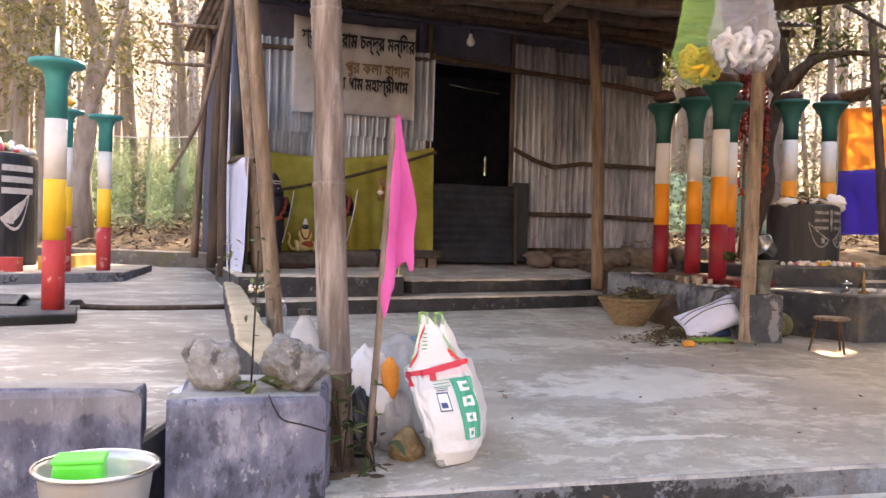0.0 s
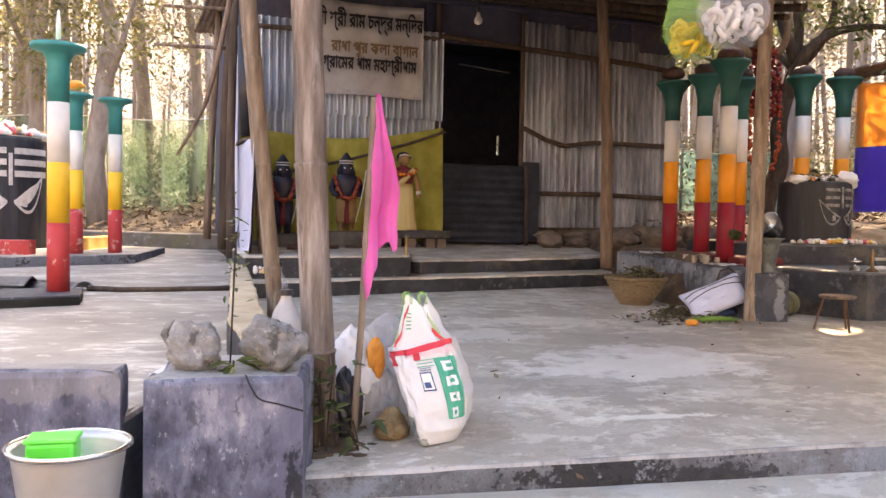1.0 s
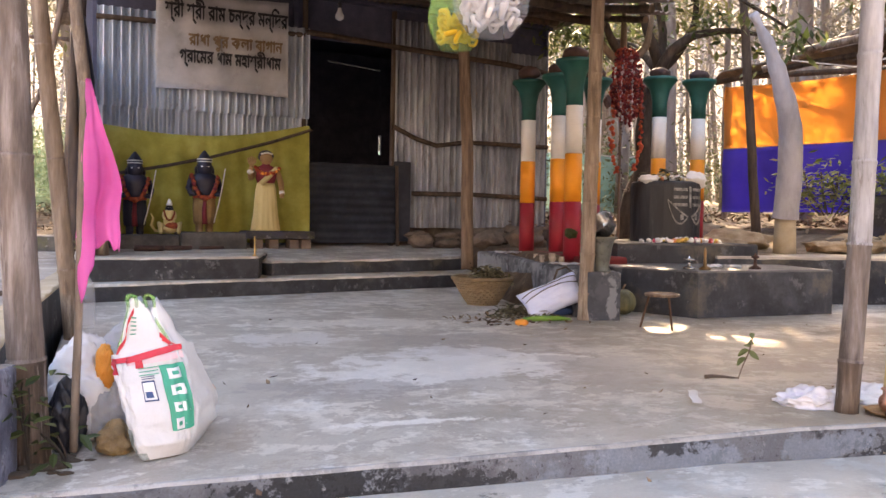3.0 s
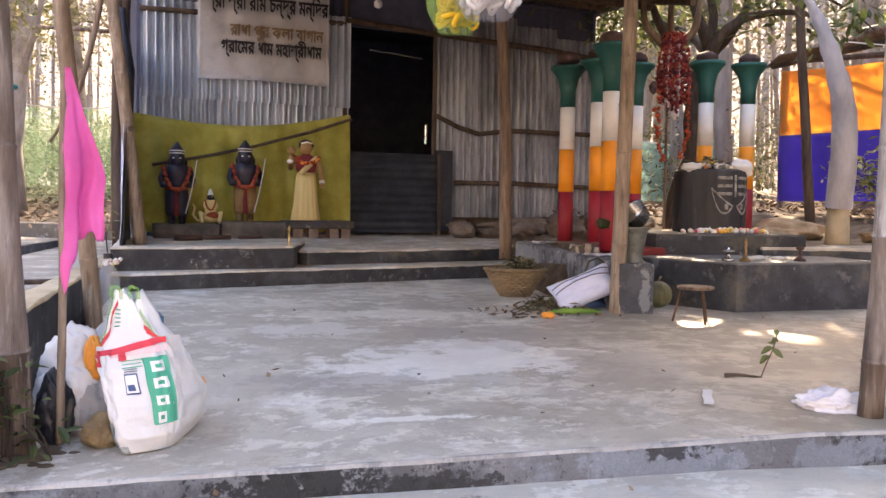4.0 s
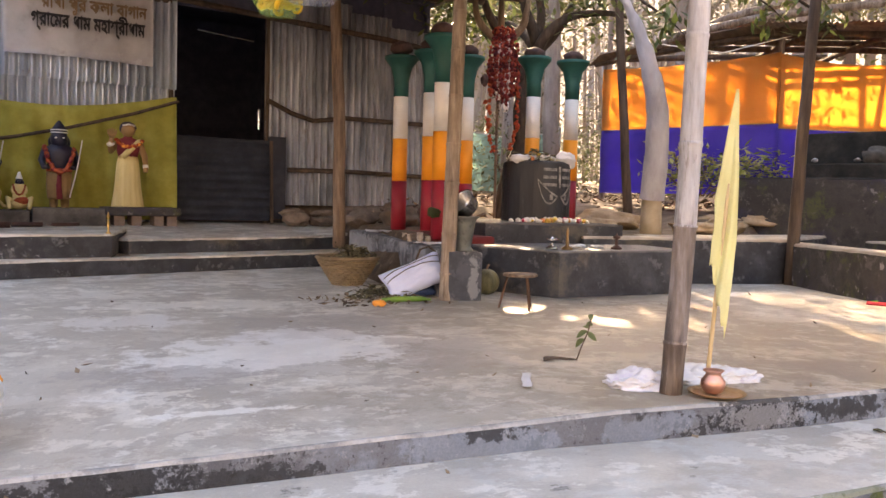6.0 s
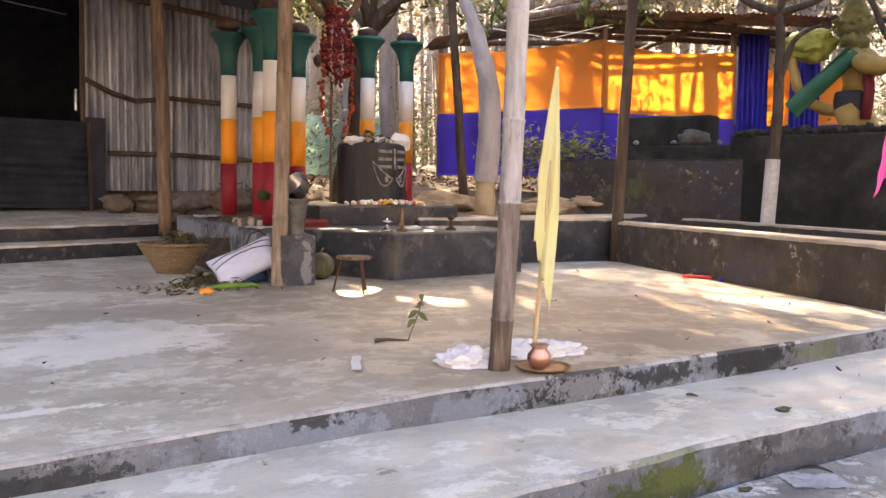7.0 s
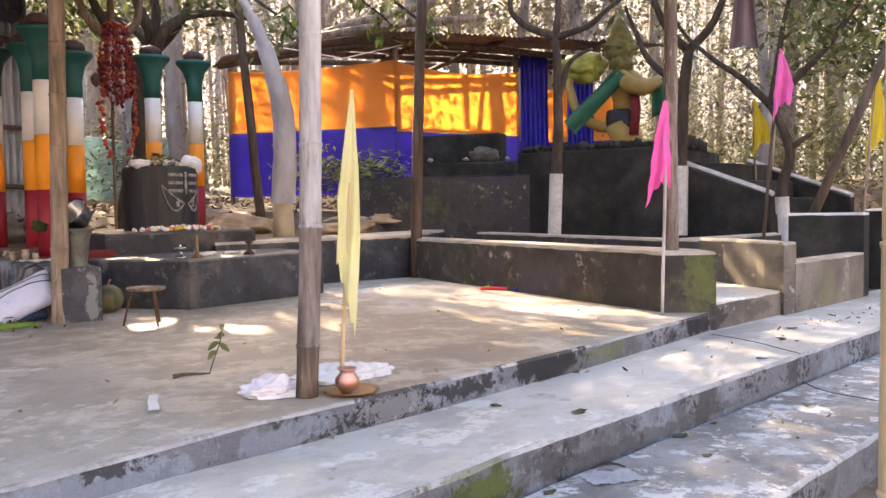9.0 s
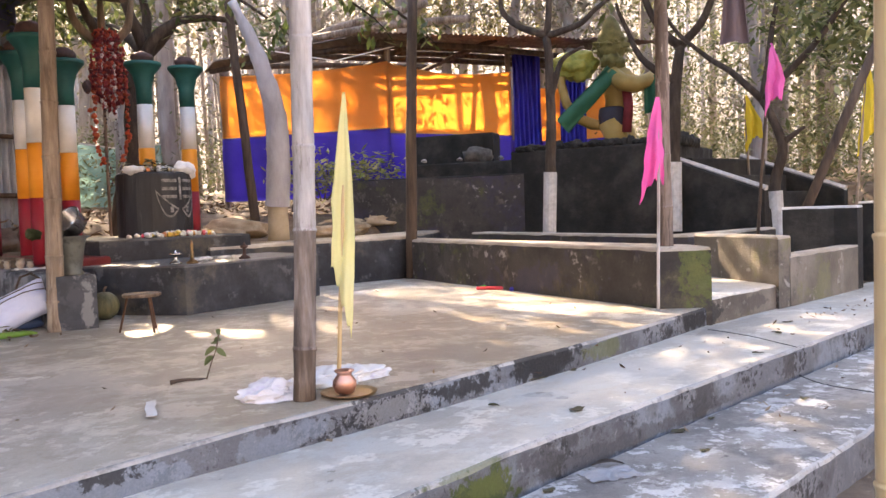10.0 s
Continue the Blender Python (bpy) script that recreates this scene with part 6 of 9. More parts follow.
tagged(new("wilted_leaves", leaves_mesh("wilted_leaves", [((1.50, 3.42, 0.035), (0.13, 0.10, 0.035), 150), ((1.62, 3.30, 0.03), (0.10, 0.10, 0.03), 90), ((1.36, 3.28, 0.015), (0.16, 0.10, 0.012), 60)], 0.065, BASKETLEAF, 44, 0.3, True)), "wilted olive leaves heaped beside the basket", "leaves", kind="stuff")
for k in range(5):
    bm = bmesh.new()
    a = 0.6 * k + 0.3
    tube(bm, bent([(-0.12 * math.cos(a), -0.12 * math.sin(a), 0.008), (0, 0, 0.03), (0.10 * math.cos(a + 0.4), 0.10 * math.sin(a + 0.4), 0.012)], k, 0.02), 0.0035, 5)
    solo("fallen_twig", bm, BROWNWOOD, (1.46 + 0.06 * k, 3.40 - 0.04 * k, 0), "thin dry stem among the wilted leaves", "stem", "stems by the basket")
scatter("leaf_litter", (3.2, 1.7, 0.0), (1.2, 1.2, 0.0), 30, 0.035, DRYLEAF, "scattered dry leaves on the platform floor", 5)
scatter("leaf_litter", (0.3, 1.5, 0.0), (0.9, 1.2, 0.0), 22, 0.035, DRYLEAF, "few dry leaves on the platform floor", 6)
scatter("leaf_litter", (3.9, -0.18, -0.115), (0.9, 0.14, 0.0), 8, 0.03, DRYLEAF, "dry leaves on the upper step", 7)
scatter("leaf_litter", (4.2, -0.66, -0.262), (0.9, 0.10, 0.0), 14, 0.034, DRYLEAF, "dry leaves on the lower step", 8)
scatter("leaf_litter", (6.2, -0.05, -0.115), (0.9, 0.08, 0.0), 40, 0.042, DRYLEAF, "dry leaves along the wall foot", 9)
def lump(name, loc, r, material, label, category, seed, amp=0.25, flat=0.0, group=""):
    bm = bmesh.new()
    blob(bm, (0, 0, r[2] * 0.9), r, amp, 2.0, seed, 3, 0, flat)
    return solo(name, bm, material, loc, label, category, group, smooth=True)
lump("orange_peel", (1.37, 2.78, 0), (0.045, 0.034, 0.024), ORANGEFRUIT, "piece of orange fruit peel on the floor", "fruit", 1)
bm = bmesh.new()
tube(bm, [(-0.16, 0, 0.025), (-0.05, 0.01, 0.03), (0.12, 0.03, 0.028), (0.2, 0.05, 0.02)], [0.014, 0.021, 0.018, 0.007], 10)
solo("green_gourd", bm, GOURDGREEN, (1.58, 2.93, 0), "long green gourd on the floor", "vegetable", smooth=True)
gd = thing("round_gourd", (2.35, 3.42, 0.0), "round green gourd on the floor behind the stool", "vegetable")
bm = bmesh.new()
rows = []
for k in range(11):
    th = math.pi * k / 10
    rows.append([bm.verts.new(((0.15 * math.sin(th) * (1 + 0.05 * math.cos(8 * a)) + 0.002) * math.cos(a), (0.15 * math.sin(th) * (1 + 0.05 * math.cos(8 * a)) + 0.002) * math.sin(a), 0.145 - 0.145 * math.cos(th))) for a in [2 * math.pi * i / 32 for i in range(32)]])
for a, b in zip(rows, rows[1:]):
    for i in range(32):
        bm.faces.new((a[i], a[(i + 1) % 32], b[(i + 1) % 32], b[i]))
part("body", bm, PUMPKIN, gd, smooth=True)
bm = bmesh.new()
tube(bm, [(0, 0, 0.28), (0.01, 0, 0.32), (0.03, 0.01, 0.34)], 0.012, 6)
part("stalk", bm, BROWNWOOD, gd)
gd.scale = (0.68, 0.68, 0.68)
st = thing("iron_stool", (2.29, 2.60, 0.0), "small round stool with rusty iron legs", "stool")
bm = bmesh.new()
lathe(bm, [(0.10, 0.215), (0.116, 0.22), (0.118, 0.232), (0.112, 0.237), (0.10, 0.233)], 24)
part("seat", bm, BROWNWOOD, st)
for a in (35, 155, 275):
    ca, sa = math.cos(radians(a)), math.sin(radians(a))
    bm = bmesh.new()
    tube(bm, [(0.085 * ca, 0.085 * sa, 0.22), (0.11 * ca, 0.11 * sa, 0.12), (0.138 * ca, 0.138 * sa, 0.0)], 0.0075, 7)
    part("leg", bm, RUST, st)
# vessel, pot and cups on the low wall
ve = thing("metal_vessel", (2.07, 3.18, 0.345), "pale green-grey metal vessel with a flared rim on the low wall", "vessel")
bm = bmesh.new()
lathe(bm, [(0.075, 0.0), (0.078, 0.012), (0.062, 0.03), (0.072, 0.10), (0.088, 0.20), (0.098, 0.235), (0.122, 0.25), (0.124, 0.256), (0.116, 0.255), (0.090, 0.235), (0.066, 0.10)], 28)
part("body", bm, VESSELMETAL, ve, smooth=True)
bm = bmesh.new()
lathe(bm, [(0.02, 0), (0.09, 0.005), (0.105, 0.10), (0.11, 0.105), (0.098, 0.10), (0.08, 0.02)], 20, m=pose(0.03, 0.0, 0.30, 0, -52, 20))
solo("steel_pot", bm, STEEL, (2.08, 3.18, 0.345), "tipped steel pot on the tall vessel", "pot", smooth=True)
bm = bmesh.new()
blob(bm, (0, 0, 0), (0.048, 0.010, 0.036), 0.4, 2.6, 5, 4)
solo("green_leaf_bundle", bm, LEAF, (1.88, 3.30, 0.62), "green leaf bundle at the bamboo post", "leaf", smooth=True)
for i, (x, y) in enumerate(((1.98, 4.35), (2.03, 4.20), (2.05, 4.02), (2.10, 4.45), (2.0, 4.6))):
    bm = bmesh.new()
    s = 0.78 + 0.15 * (i % 2)
    lathe(bm, [(0.026, 0), (0.028, 0.008), (0.022, 0.02), (0.031, 0.036), (0.033, 0.05), (0.024, 0.064), (0.030, 0.078), (0.032, 0.082), (0.026, 0.08)], 16)
    c = solo("cup", bm, CUPBRASS, (x, y, 0.352), "small pale tarnished cup on the low wall", "cup", "cups on the low wall", smooth=True)
    c.scale = (s, s, s)
for i, (x, y, z, sx) in enumerate(((2.0, 3.75, 0.352, 0.13), (1.62, 6.35, 0.30, 0.16), (1.9, 5.2, 0.385, 0.12))):
    bm = bmesh.new()
    sheet(bm, lambda u, v: ((u - 0.5) * sx * 2, (v - 0.5) * sx, 0.012 + 0.022 * noise.noise(Vector((u * 4 + i, v * 4, i))) + 0.01), 10, 8, 0.002)
    solo("scrap_paper", bm, PAPER, (x, y, z), "crumpled white scrap paper", "paper", "paper scraps", smooth=True)
# lamps and scraps on the offering plinth
def oil_lamp(x, y, h, mat_, label, top):
    bm = bmesh.new()
    lathe(bm, [(0.045, 0), (0.045, 0.01), (0.015, 0.03), (0.01, h * 0.6), (top, h * 0.68), (top, h * 0.78), (0.01, h * 0.85), (0.004, h)], 14)
    solo("oil_lamp", bm, mat_, (x, y, 0.357), label, "lamp", "lamps on the plinth", smooth=True)
oil_lamp(2.96, 3.30, 0.17, BRASSDARK, "slender dark brass oil lamp on the plinth", 0.012)
oil_lamp(2.86, 3.36, 0.10, STEEL, "small round steel lamp on the plinth", 0.045)
oil_lamp(3.45, 3.42, 0.13, CLAY, "dark metal lamp stand on the plinth", 0.03)
for i, (x, y) in enumerate(((3.12, 3.5), (3.22, 3.62), (3.35, 3.55))):
    bm = bmesh.new()
    blob(bm, (0, 0, 0.010), (0.055, 0.035, 0.016), 0.6, 3, i, 3, 0, 0.0)
    solo("white_cloth", bm, WHITECLOTH, (x, y, 0.357), "scrap of white cloth on the plinth", "cloth", smooth=True)

# ---- stones behind the shrine ----
def stones(spots, material, label, seed):
    r = random.Random(seed)
    for i, (x, y, z, a, b, c) in enumerate(spots):
        bm = bmesh.new()
        rough_stone(bm, (a, b, c), seed + i, 4, -0.03)
        solo("stone", bm, material, (x, y, z), label, "stone", "stones about the shrine", rz=r.uniform(-30, 30), smooth=True)
def on_hut(u, n, z):
    p = hut_pt(u, n, z)
    return p.x, p.y, p.z
stones([(*on_hut(u, -0.45 + 0.1 * (i % 2), z), a, b, c) for i, (u, z, a, b, c) in enumerate(((1.38, 0.36, 0.17, 0.14, 0.10), (1.36, 0.47, 0.16, 0.13, 0.06), (1.75, 0.36, 0.2, 0.15, 0.08), (1.80, 0.46, 0.17, 0.14, 0.06), (2.3, 0.36, 0.36, 0.22, 0.15), (2.85, 0.38, 0.26, 0.2, 0.17), (3.3, 0.4, 0.3, 0.2, 0.14)))], ROCKDARK, "brown shaded field stone along the hut wall", 3)
stones([(4.9, 6.3, 0.42, 0.50, 0.28, 0.13), (4.5, 5.9, 0.42, 0.3, 0.2, 0.09), (6.4, 6.2, 0.42, 0.45, 0.25, 0.12), (6.1, 5.7, 0.42, 0.35, 0.22, 0.1), (7.0, 6.0, 0.44, 0.5, 0.3, 0.16), (5.5, 5.4, 0.42, 0.3, 0.2, 0.08)], ROCKTAN, "flat tan stone lying on the soil", 13)
stones([(2.4, 6.3, 0.4, 0.25, 0.2, 0.14), (2.9, 6.6, 0.42, 0.3, 0.2, 0.16), (2.0, 6.6, 0.4, 0.2, 0.18, 0.12)], ROCKDARK, "dark stone on the soil behind the pillars", 23)

# ---- idols: each one plain painted shape ----
def beads(bm, pts, n, r0, r1, mi, seed, odd=1):
    """A garland of small lumps along a path."""
    q = random.Random(seed)
    pts = [Vector(p) for p in pts]
    for k in range(n):
        u = k / (n - 1) * (len(pts) - 1)
        a = min(int(u), len(pts) - 2)
        c = pts[a].lerp(pts[a + 1], u - a) + Vector((q.gauss(0, 0.25), q.gauss(0, 0.25), q.gauss(0, 0.25))) * r0
        m = Matrix.Translation(c)
        for f in {f for v in bmesh.ops.create_icosphere(bm, subdivisions=1, radius=q.uniform(r0, r1), matrix=m)["verts"] for f in v.link_faces}:
            f.material_index = (mi, mi, mi, mi + odd)[k % 4]
def drape(bm, prof, seg, mi, ey, folds, deep):
    """A pleated skirt: like a turned shape, with folds running down."""
    rows = []
    top = prof[-1][1]
    for r, z in prof:
        k = deep * (1 - z / top * 0.7)
        rows.append([bm.verts.new((r * (1 + k * math.sin(folds * a)) * math.cos(a), ey * r * (1 + k * math.sin(folds * a)) * math.sin(a), z)) for a in [2 * math.pi * i / seg for i in range(seg)]])
    for a, b in zip(rows, rows[1:]):
        for i in range(seg):
            bm.faces.new((a[i], a[(i + 1) % seg], b[(i + 1) % seg], b[i])).material_index = mi
    bm.faces.new(list(reversed(rows[0]))).material_index = mi
    bm.faces.new(rows[-1]).material_index = mi
def idol(loc, rz, h, dark, label, lady=False, sitting=False, skirt=BLACKSHORT):
    bm = bmesh.new()
    s = h
    def T(pts, rad, seg=10, mi=0):
        tube(bm, [Vector(p) * s for p in pts], [q * s for q in rad] if isinstance(rad, list) else rad * s, seg, mi)
    if lady:
        drape(bm, [(0.145 * s, 0), (0.14 * s, 0.03 * s), (0.118 * s, 0.22 * s), (0.108 * s, 0.40 * s), (0.10 * s, 0.52 * s), (0.085 * s, 0.60 * s)], 60, 1, 0.72, 15, 0.05)
        lathe(bm, [(0.085 * s, 0.59 * s), (0.105 * s, 0.68 * s), (0.115 * s, 0.75 * s), (0.075 * s, 0.80 * s), (0.04 * s, 0.82 * s), (0.035 * s, 0.85 * s)], 20, 2, ey=0.72)
        T([(-0.06, -0.075, 0.58), (0.0, -0.095, 0.66), (0.08, -0.075, 0.76), (0.10, -0.02, 0.79)], [0.03, 0.03, 0.028, 0.02], 8, 1)
        blob(bm, (0, -0.012 * s, 0.905 * s), (0.064 * s, 0.066 * s, 0.082 * s), 0.04, 2, 1, 3, 0)
        blob(bm, (0, 0.018 * s, 0.93 * s), (0.076 * s, 0.07 * s, 0.080 * s), 0.10, 2, 2, 3, 3)
        T([(-0.055, -0.05, 0.955), (0.0, -0.068, 0.972), (0.055, -0.05, 0.955)], 0.010, 6, 4)
        T([(-0.105, 0, 0.75), (-0.155, -0.03, 0.65), (-0.165, -0.08, 0.72), (-0.155, -0.10, 0.80)], [0.034, 0.03, 0.024, 0.018], 10, 0)
        for k in range(5):
            T([(-0.155, -0.10, 0.80), (-0.185 + 0.016 * k, -0.105, 0.85), (-0.19 + 0.019 * k, -0.105, 0.895 + 0.012 * (2 - abs(k - 2)))], [0.016, 0.010, 0.006], 6, 0)
        T([(-0.176, -0.07, 0.715), (-0.150, -0.098, 0.745)], 0.030, 8, 4)
        T([(0.105, 0, 0.75), (0.15, 0.0, 0.60), (0.155, -0.04, 0.47), (0.15, -0.06, 0.42)], [0.034, 0.03, 0.022, 0.024], 10, 0)
        T([(0.152, -0.03, 0.50), (0.156, -0.045, 0.465)], 0.027, 8, 4)
        beads(bm, [Vector(p) * s for p in ((-0.11, -0.05, 0.79), (-0.06, -0.095, 0.72), (0.0, -0.11, 0.70), (0.07, -0.095, 0.73), (0.12, -0.05, 0.78))], 34, 0.018 * s, 0.026 * s, 5, 7)
        mats = [IDOLSKIN, SAREE, MAROON, IDOLDARK, PWHITE, GARLANDRED, ORANGEFRUIT]
    else:
        if not sitting:
            for sx in (-1, 1):
                T([(sx * 0.06, -0.05, 0.012), (sx * 0.06, 0.0, 0.02), (sx * 0.058, 0, 0.2), (sx * 0.05, 0, 0.40)], [0.035, 0.045, 0.05, 0.08], 12, 2)
            drape(bm, [(0.115 * s, 0.10 * s), (0.125 * s, 0.14 * s), (0.135 * s, 0.30 * s), (0.13 * s, 0.44 * s)], 48, 2, 0.75, 11, 0.07)
            T([(0.0, -0.10, 0.42), (-0.01, -0.115, 0.25), (0.0, -0.10, 0.10)], [0.02, 0.03, 0.035], 8, 6)
        else:
            blob(bm, (0, 0, 0.16 * s), (0.26 * s, 0.22 * s, 0.16 * s), 0.15, 2, 3, 3, 2, 0)
            blob(bm, (0, 0, 0.36 * s), (0.17 * s, 0.14 * s, 0.22 * s), 0.08, 2, 5, 3, 2)
            blob(bm, (0.08 * s, -0.16 * s, 0.24 * s), (0.20 * s, 0.10 * s, 0.10 * s), 0.25, 3, 8, 3, 3)
            for sx in (-1, 1):
                T([(sx * 0.12, -0.05, 0.16), (sx * 0.30, -0.16, 0.30), (sx * 0.26, -0.24, 0.06), (sx * 0.26, -0.32, 0.04)], [0.10, 0.08, 0.06, 0.05], 10, 2)
            T([(-0.15, 0.12, 0.08), (-0.40, 0.10, 0.08), (-0.52, 0.08, 0.25), (-0.46, 0.06, 0.48), (-0.54, 0.06, 0.60)], [0.05, 0.045, 0.04, 0.03, 0.02], 9, 2)
        lathe(bm, [(0.13 * s, 0.41 * s), (0.13 * s, 0.50 * s), (0.16 * s, 0.62 * s), (0.145 * s, 0.69 * s), (0.07 * s, 0.74 * s), (0.05 * s, 0.77 * s)], 20, 2 if sitting else 0, ey=0.75)
        lathe(bm, [(0.137 * s, 0.415 * s), (0.14 * s, 0.43 * s), (0.137 * s, 0.45 * s)], 20, 3, ey=0.78)
        blob(bm, (0, -0.01 * s, 0.785 * s), (0.096 * s, 0.10 * s, 0.115 * s), 0.04, 2, 4, 3, 0)
        blob(bm, (0, 0.05 * s, 0.745 * s), (0.118 * s, 0.08 * s, 0.13 * s), 0.12, 2, 6, 3, 0)
        for sx in (-1, 1):
            blob(bm, (sx * 0.036 * s, -0.098 * s, 0.80 * s), (0.02 * s, 0.01 * s, 0.010 * s), 0, 1, 1, 1, 4)
        if sitting:
            lathe(bm, [(0.09 * s, 0.86 * s), (0.085 * s, 0.90 * s), (0.03 * s, 1.06 * s)], 14, 4)
        else:
            lathe(bm, [(0.09 * s, 0.85 * s), (0.086 * s, 0.89 * s), (0.05 * s, 0.95 * s), (0.022 * s, 0.985 * s), (0.012 * s, 1.0 * s)], 14, 0)
            for z in (0.855, 0.885):
                lathe(bm, [(0.093 * s, z * s), (0.091 * s, (z + 0.013) * s)], 14, 4)
        for sx in (-1, 1):
            T([(sx * 0.14, 0, 0.67), (sx * 0.185, -0.02, 0.54), (sx * 0.165, -0.10, 0.46), (sx * 0.12, -0.13, 0.47)], [0.045, 0.04, 0.03, 0.03], 10, 0 if not sitting else 2)
        beads(bm, [Vector(p) * s for p in ((-0.15, -0.03, 0.69), (-0.13, -0.12, 0.56), (-0.07, -0.155, 0.44), (0, -0.165, 0.40), (0.07, -0.155, 0.44), (0.13, -0.12, 0.56), (0.15, -0.03, 0.69))], 46, 0.020 * s, 0.032 * s, 3, 5, 3 if not sitting else 0)
        if not sitting:
            T([(0.10, -0.15, 0.12), (0.16, -0.14, 0.36), (0.20, -0.13, 0.56), (0.235, -0.12, 0.78)], 0.007, 7, 4)
        mats = [dark, dark, skirt, IDOLGARLAND, PWHITE, ORANGEFRUIT if not sitting else PYELLOW, MAROON]
    return solo("idol", bm, mats, loc, label, "statue", "idols before the hut", rz=rz, smooth=True)
idol(on_hut(-2.05, -0.42, 0.498), HA - 5, 0.90, IDOLDARK, "dark painted idol with a pointed crown and orange garland")
idol(on_hut(-1.31, -0.42, 0.528), HA - 5, 0.92, IDOLDARK, "dark painted idol with crown, bow and orange garland", skirt=BRASSPAINT)
idol(on_hut(-0.62, -0.46, 0.548), HA - 5, 0.93, IDOLDARK, "idol of a lady in a cream yellow sari", lady=True).scale = (1.25, 1.1, 1.0)
idol(on_hut(-1.70, -0.50, 0.51), HA - 5, 0.36, IDOLDARK, "small seated idol with a white cap between the idols", sitting=True, skirt=SAREE)
# tins and lamp on the porch corner
for i, (u, n) in enumerate(((-2.0, -1.25), (-1.7, -1.15), (-1.35, -1.1))):
    bm = bmesh.new()
    tube(bm, [(-0.14, 0, 0.03), (0.14, 0.02, 0.03)], 0.03 - 0.006 * i, 9)
    solo("clay_tile", bm, CLAY, on_hut(u, n, 0.345), "dark curved clay tile on the porch corner", "tile", "tiles on the porch", rz=HA + 8 * i, smooth=True)
bm = bmesh.new()
lathe(bm, [(0.03, 0), (0.01, 0.02), (0.007, 0.14), (0.014, 0.15), (0.004, 0.19)], 10)
solo("oil_lamp", bm, BRASS, (-0.50, 5.25, 0.343), "slim brass lamp at the porch corner", "lamp", smooth=True)
# bulb
bl = thing("light_bulb", on_hut(0.0, -1.2, 2.95), "white bulb hanging unlit under the porch roof", "bulb")
bm = bmesh.new()
lathe(bm, [(0.02, 0.09), (0.024, 0.05), (0.05, 0.0), (0.045, -0.035), (0.015, -0.055)][::-1], 14)
part("glass", bm, GLASSBULB, bl, smooth=True)
bm = bmesh.new()
tube(bm, [(0, 0, 0.08), (0, 0, 0.14)], 0.022, 8)
part("socket", bm, PLASTICBLACK, bl)
bm = bmesh.new()
tube(bm, [(0, 0, 0.14), (0.01, 0.05, 0.30)], 0.004, 5)
part("cord", bm, PLASTICBLACK, bl)

# ---- hanging bags ----
def hanging_bag(loc, r, h, material, label, content, seed, cord_top, piece="shell"):
    t = thing("hanging_bag", loc, label, "bag", "bags under the canopy")
    bm = bmesh.new()
    seg = 96
    rows = []
    for k in range(19):
        v = k / 18
        rr = r * (0.55 + 0.45 * math.sin(min(1, v / 0.16) * math.pi / 2)) * (1 - 0.86 * (max(0, v - 0.16) / 0.84) ** 0.72)
        rows.append([bm.verts.new((rr * (1 + (0.05 + 0.14 * v) * math.sin(i * 1.05 + seed + 2 * math.sin(v * 4)) * min(1, v * 3)) * math.cos(2 * math.pi * i / seg), 0.8 * rr * (1 + (0.05 + 0.14 * v) * math.sin(i * 1.05 + seed + 2 * math.sin(v * 4)) * min(1, v * 3)) * math.sin(2 * math.pi * i / seg), h * v)) for i in range(seg)])
    for a, b in zip(rows, rows[1:]):
        for i in range(seg):
            bm.faces.new((a[i], a[(i + 1) % seg], b[(i + 1) % seg], b[i]))
    bm.faces.new(list(reversed(rows[0])))
    part("plastic", bm, material, t, smooth=True)
    rr = random.Random(seed)
    for i in range(46):
        bm = bmesh.new()
        a, d = rr.uniform(0, 6.28), math.sqrt(rr.random()) * r * 0.72
        c = Vector((d * math.cos(a), 0.75 * d * math.sin(a), 0.035 + rr.uniform(0, 0.22) * h * 0.6))
        m = Matrix.Translation(c) @ Matrix.Rotation(rr.uniform(0, 3.1), 4, "X") @ Matrix.Rotation(rr.uniform(0, 3.1), 4, "Y")
        s = rr.uniform(0.016, 0.027)
        tube(bm, [m @ Vector((s * math.cos(k * 0.7854), s * math.sin(k * 0.7854), 0.004 * math.sin(k))) for k in range(9)], s * 0.42, 6)
        part(piece, bm, content, t, smooth=True)
    bm = bmesh.new()
    tube(bm, [(0, 0, h - 0.02), (0.01, 0, cord_top - loc[2])], 0.006, 5)
    part("cord", bm, BROWNWOOD, t)
hanging_bag((0.56, 0.39, 1.385), 0.142, 0.78, PLASTICCLEAR, "clear plastic bag of white shells hung from the canopy", WHITECLOTH, 3, 2.46)
hanging_bag((0.465, 0.58, 1.37), 0.112, 0.76, PLASTICGREEN, "green plastic bag of flowers hung from the canopy", PYELLOW, 5, 2.46, "flower")

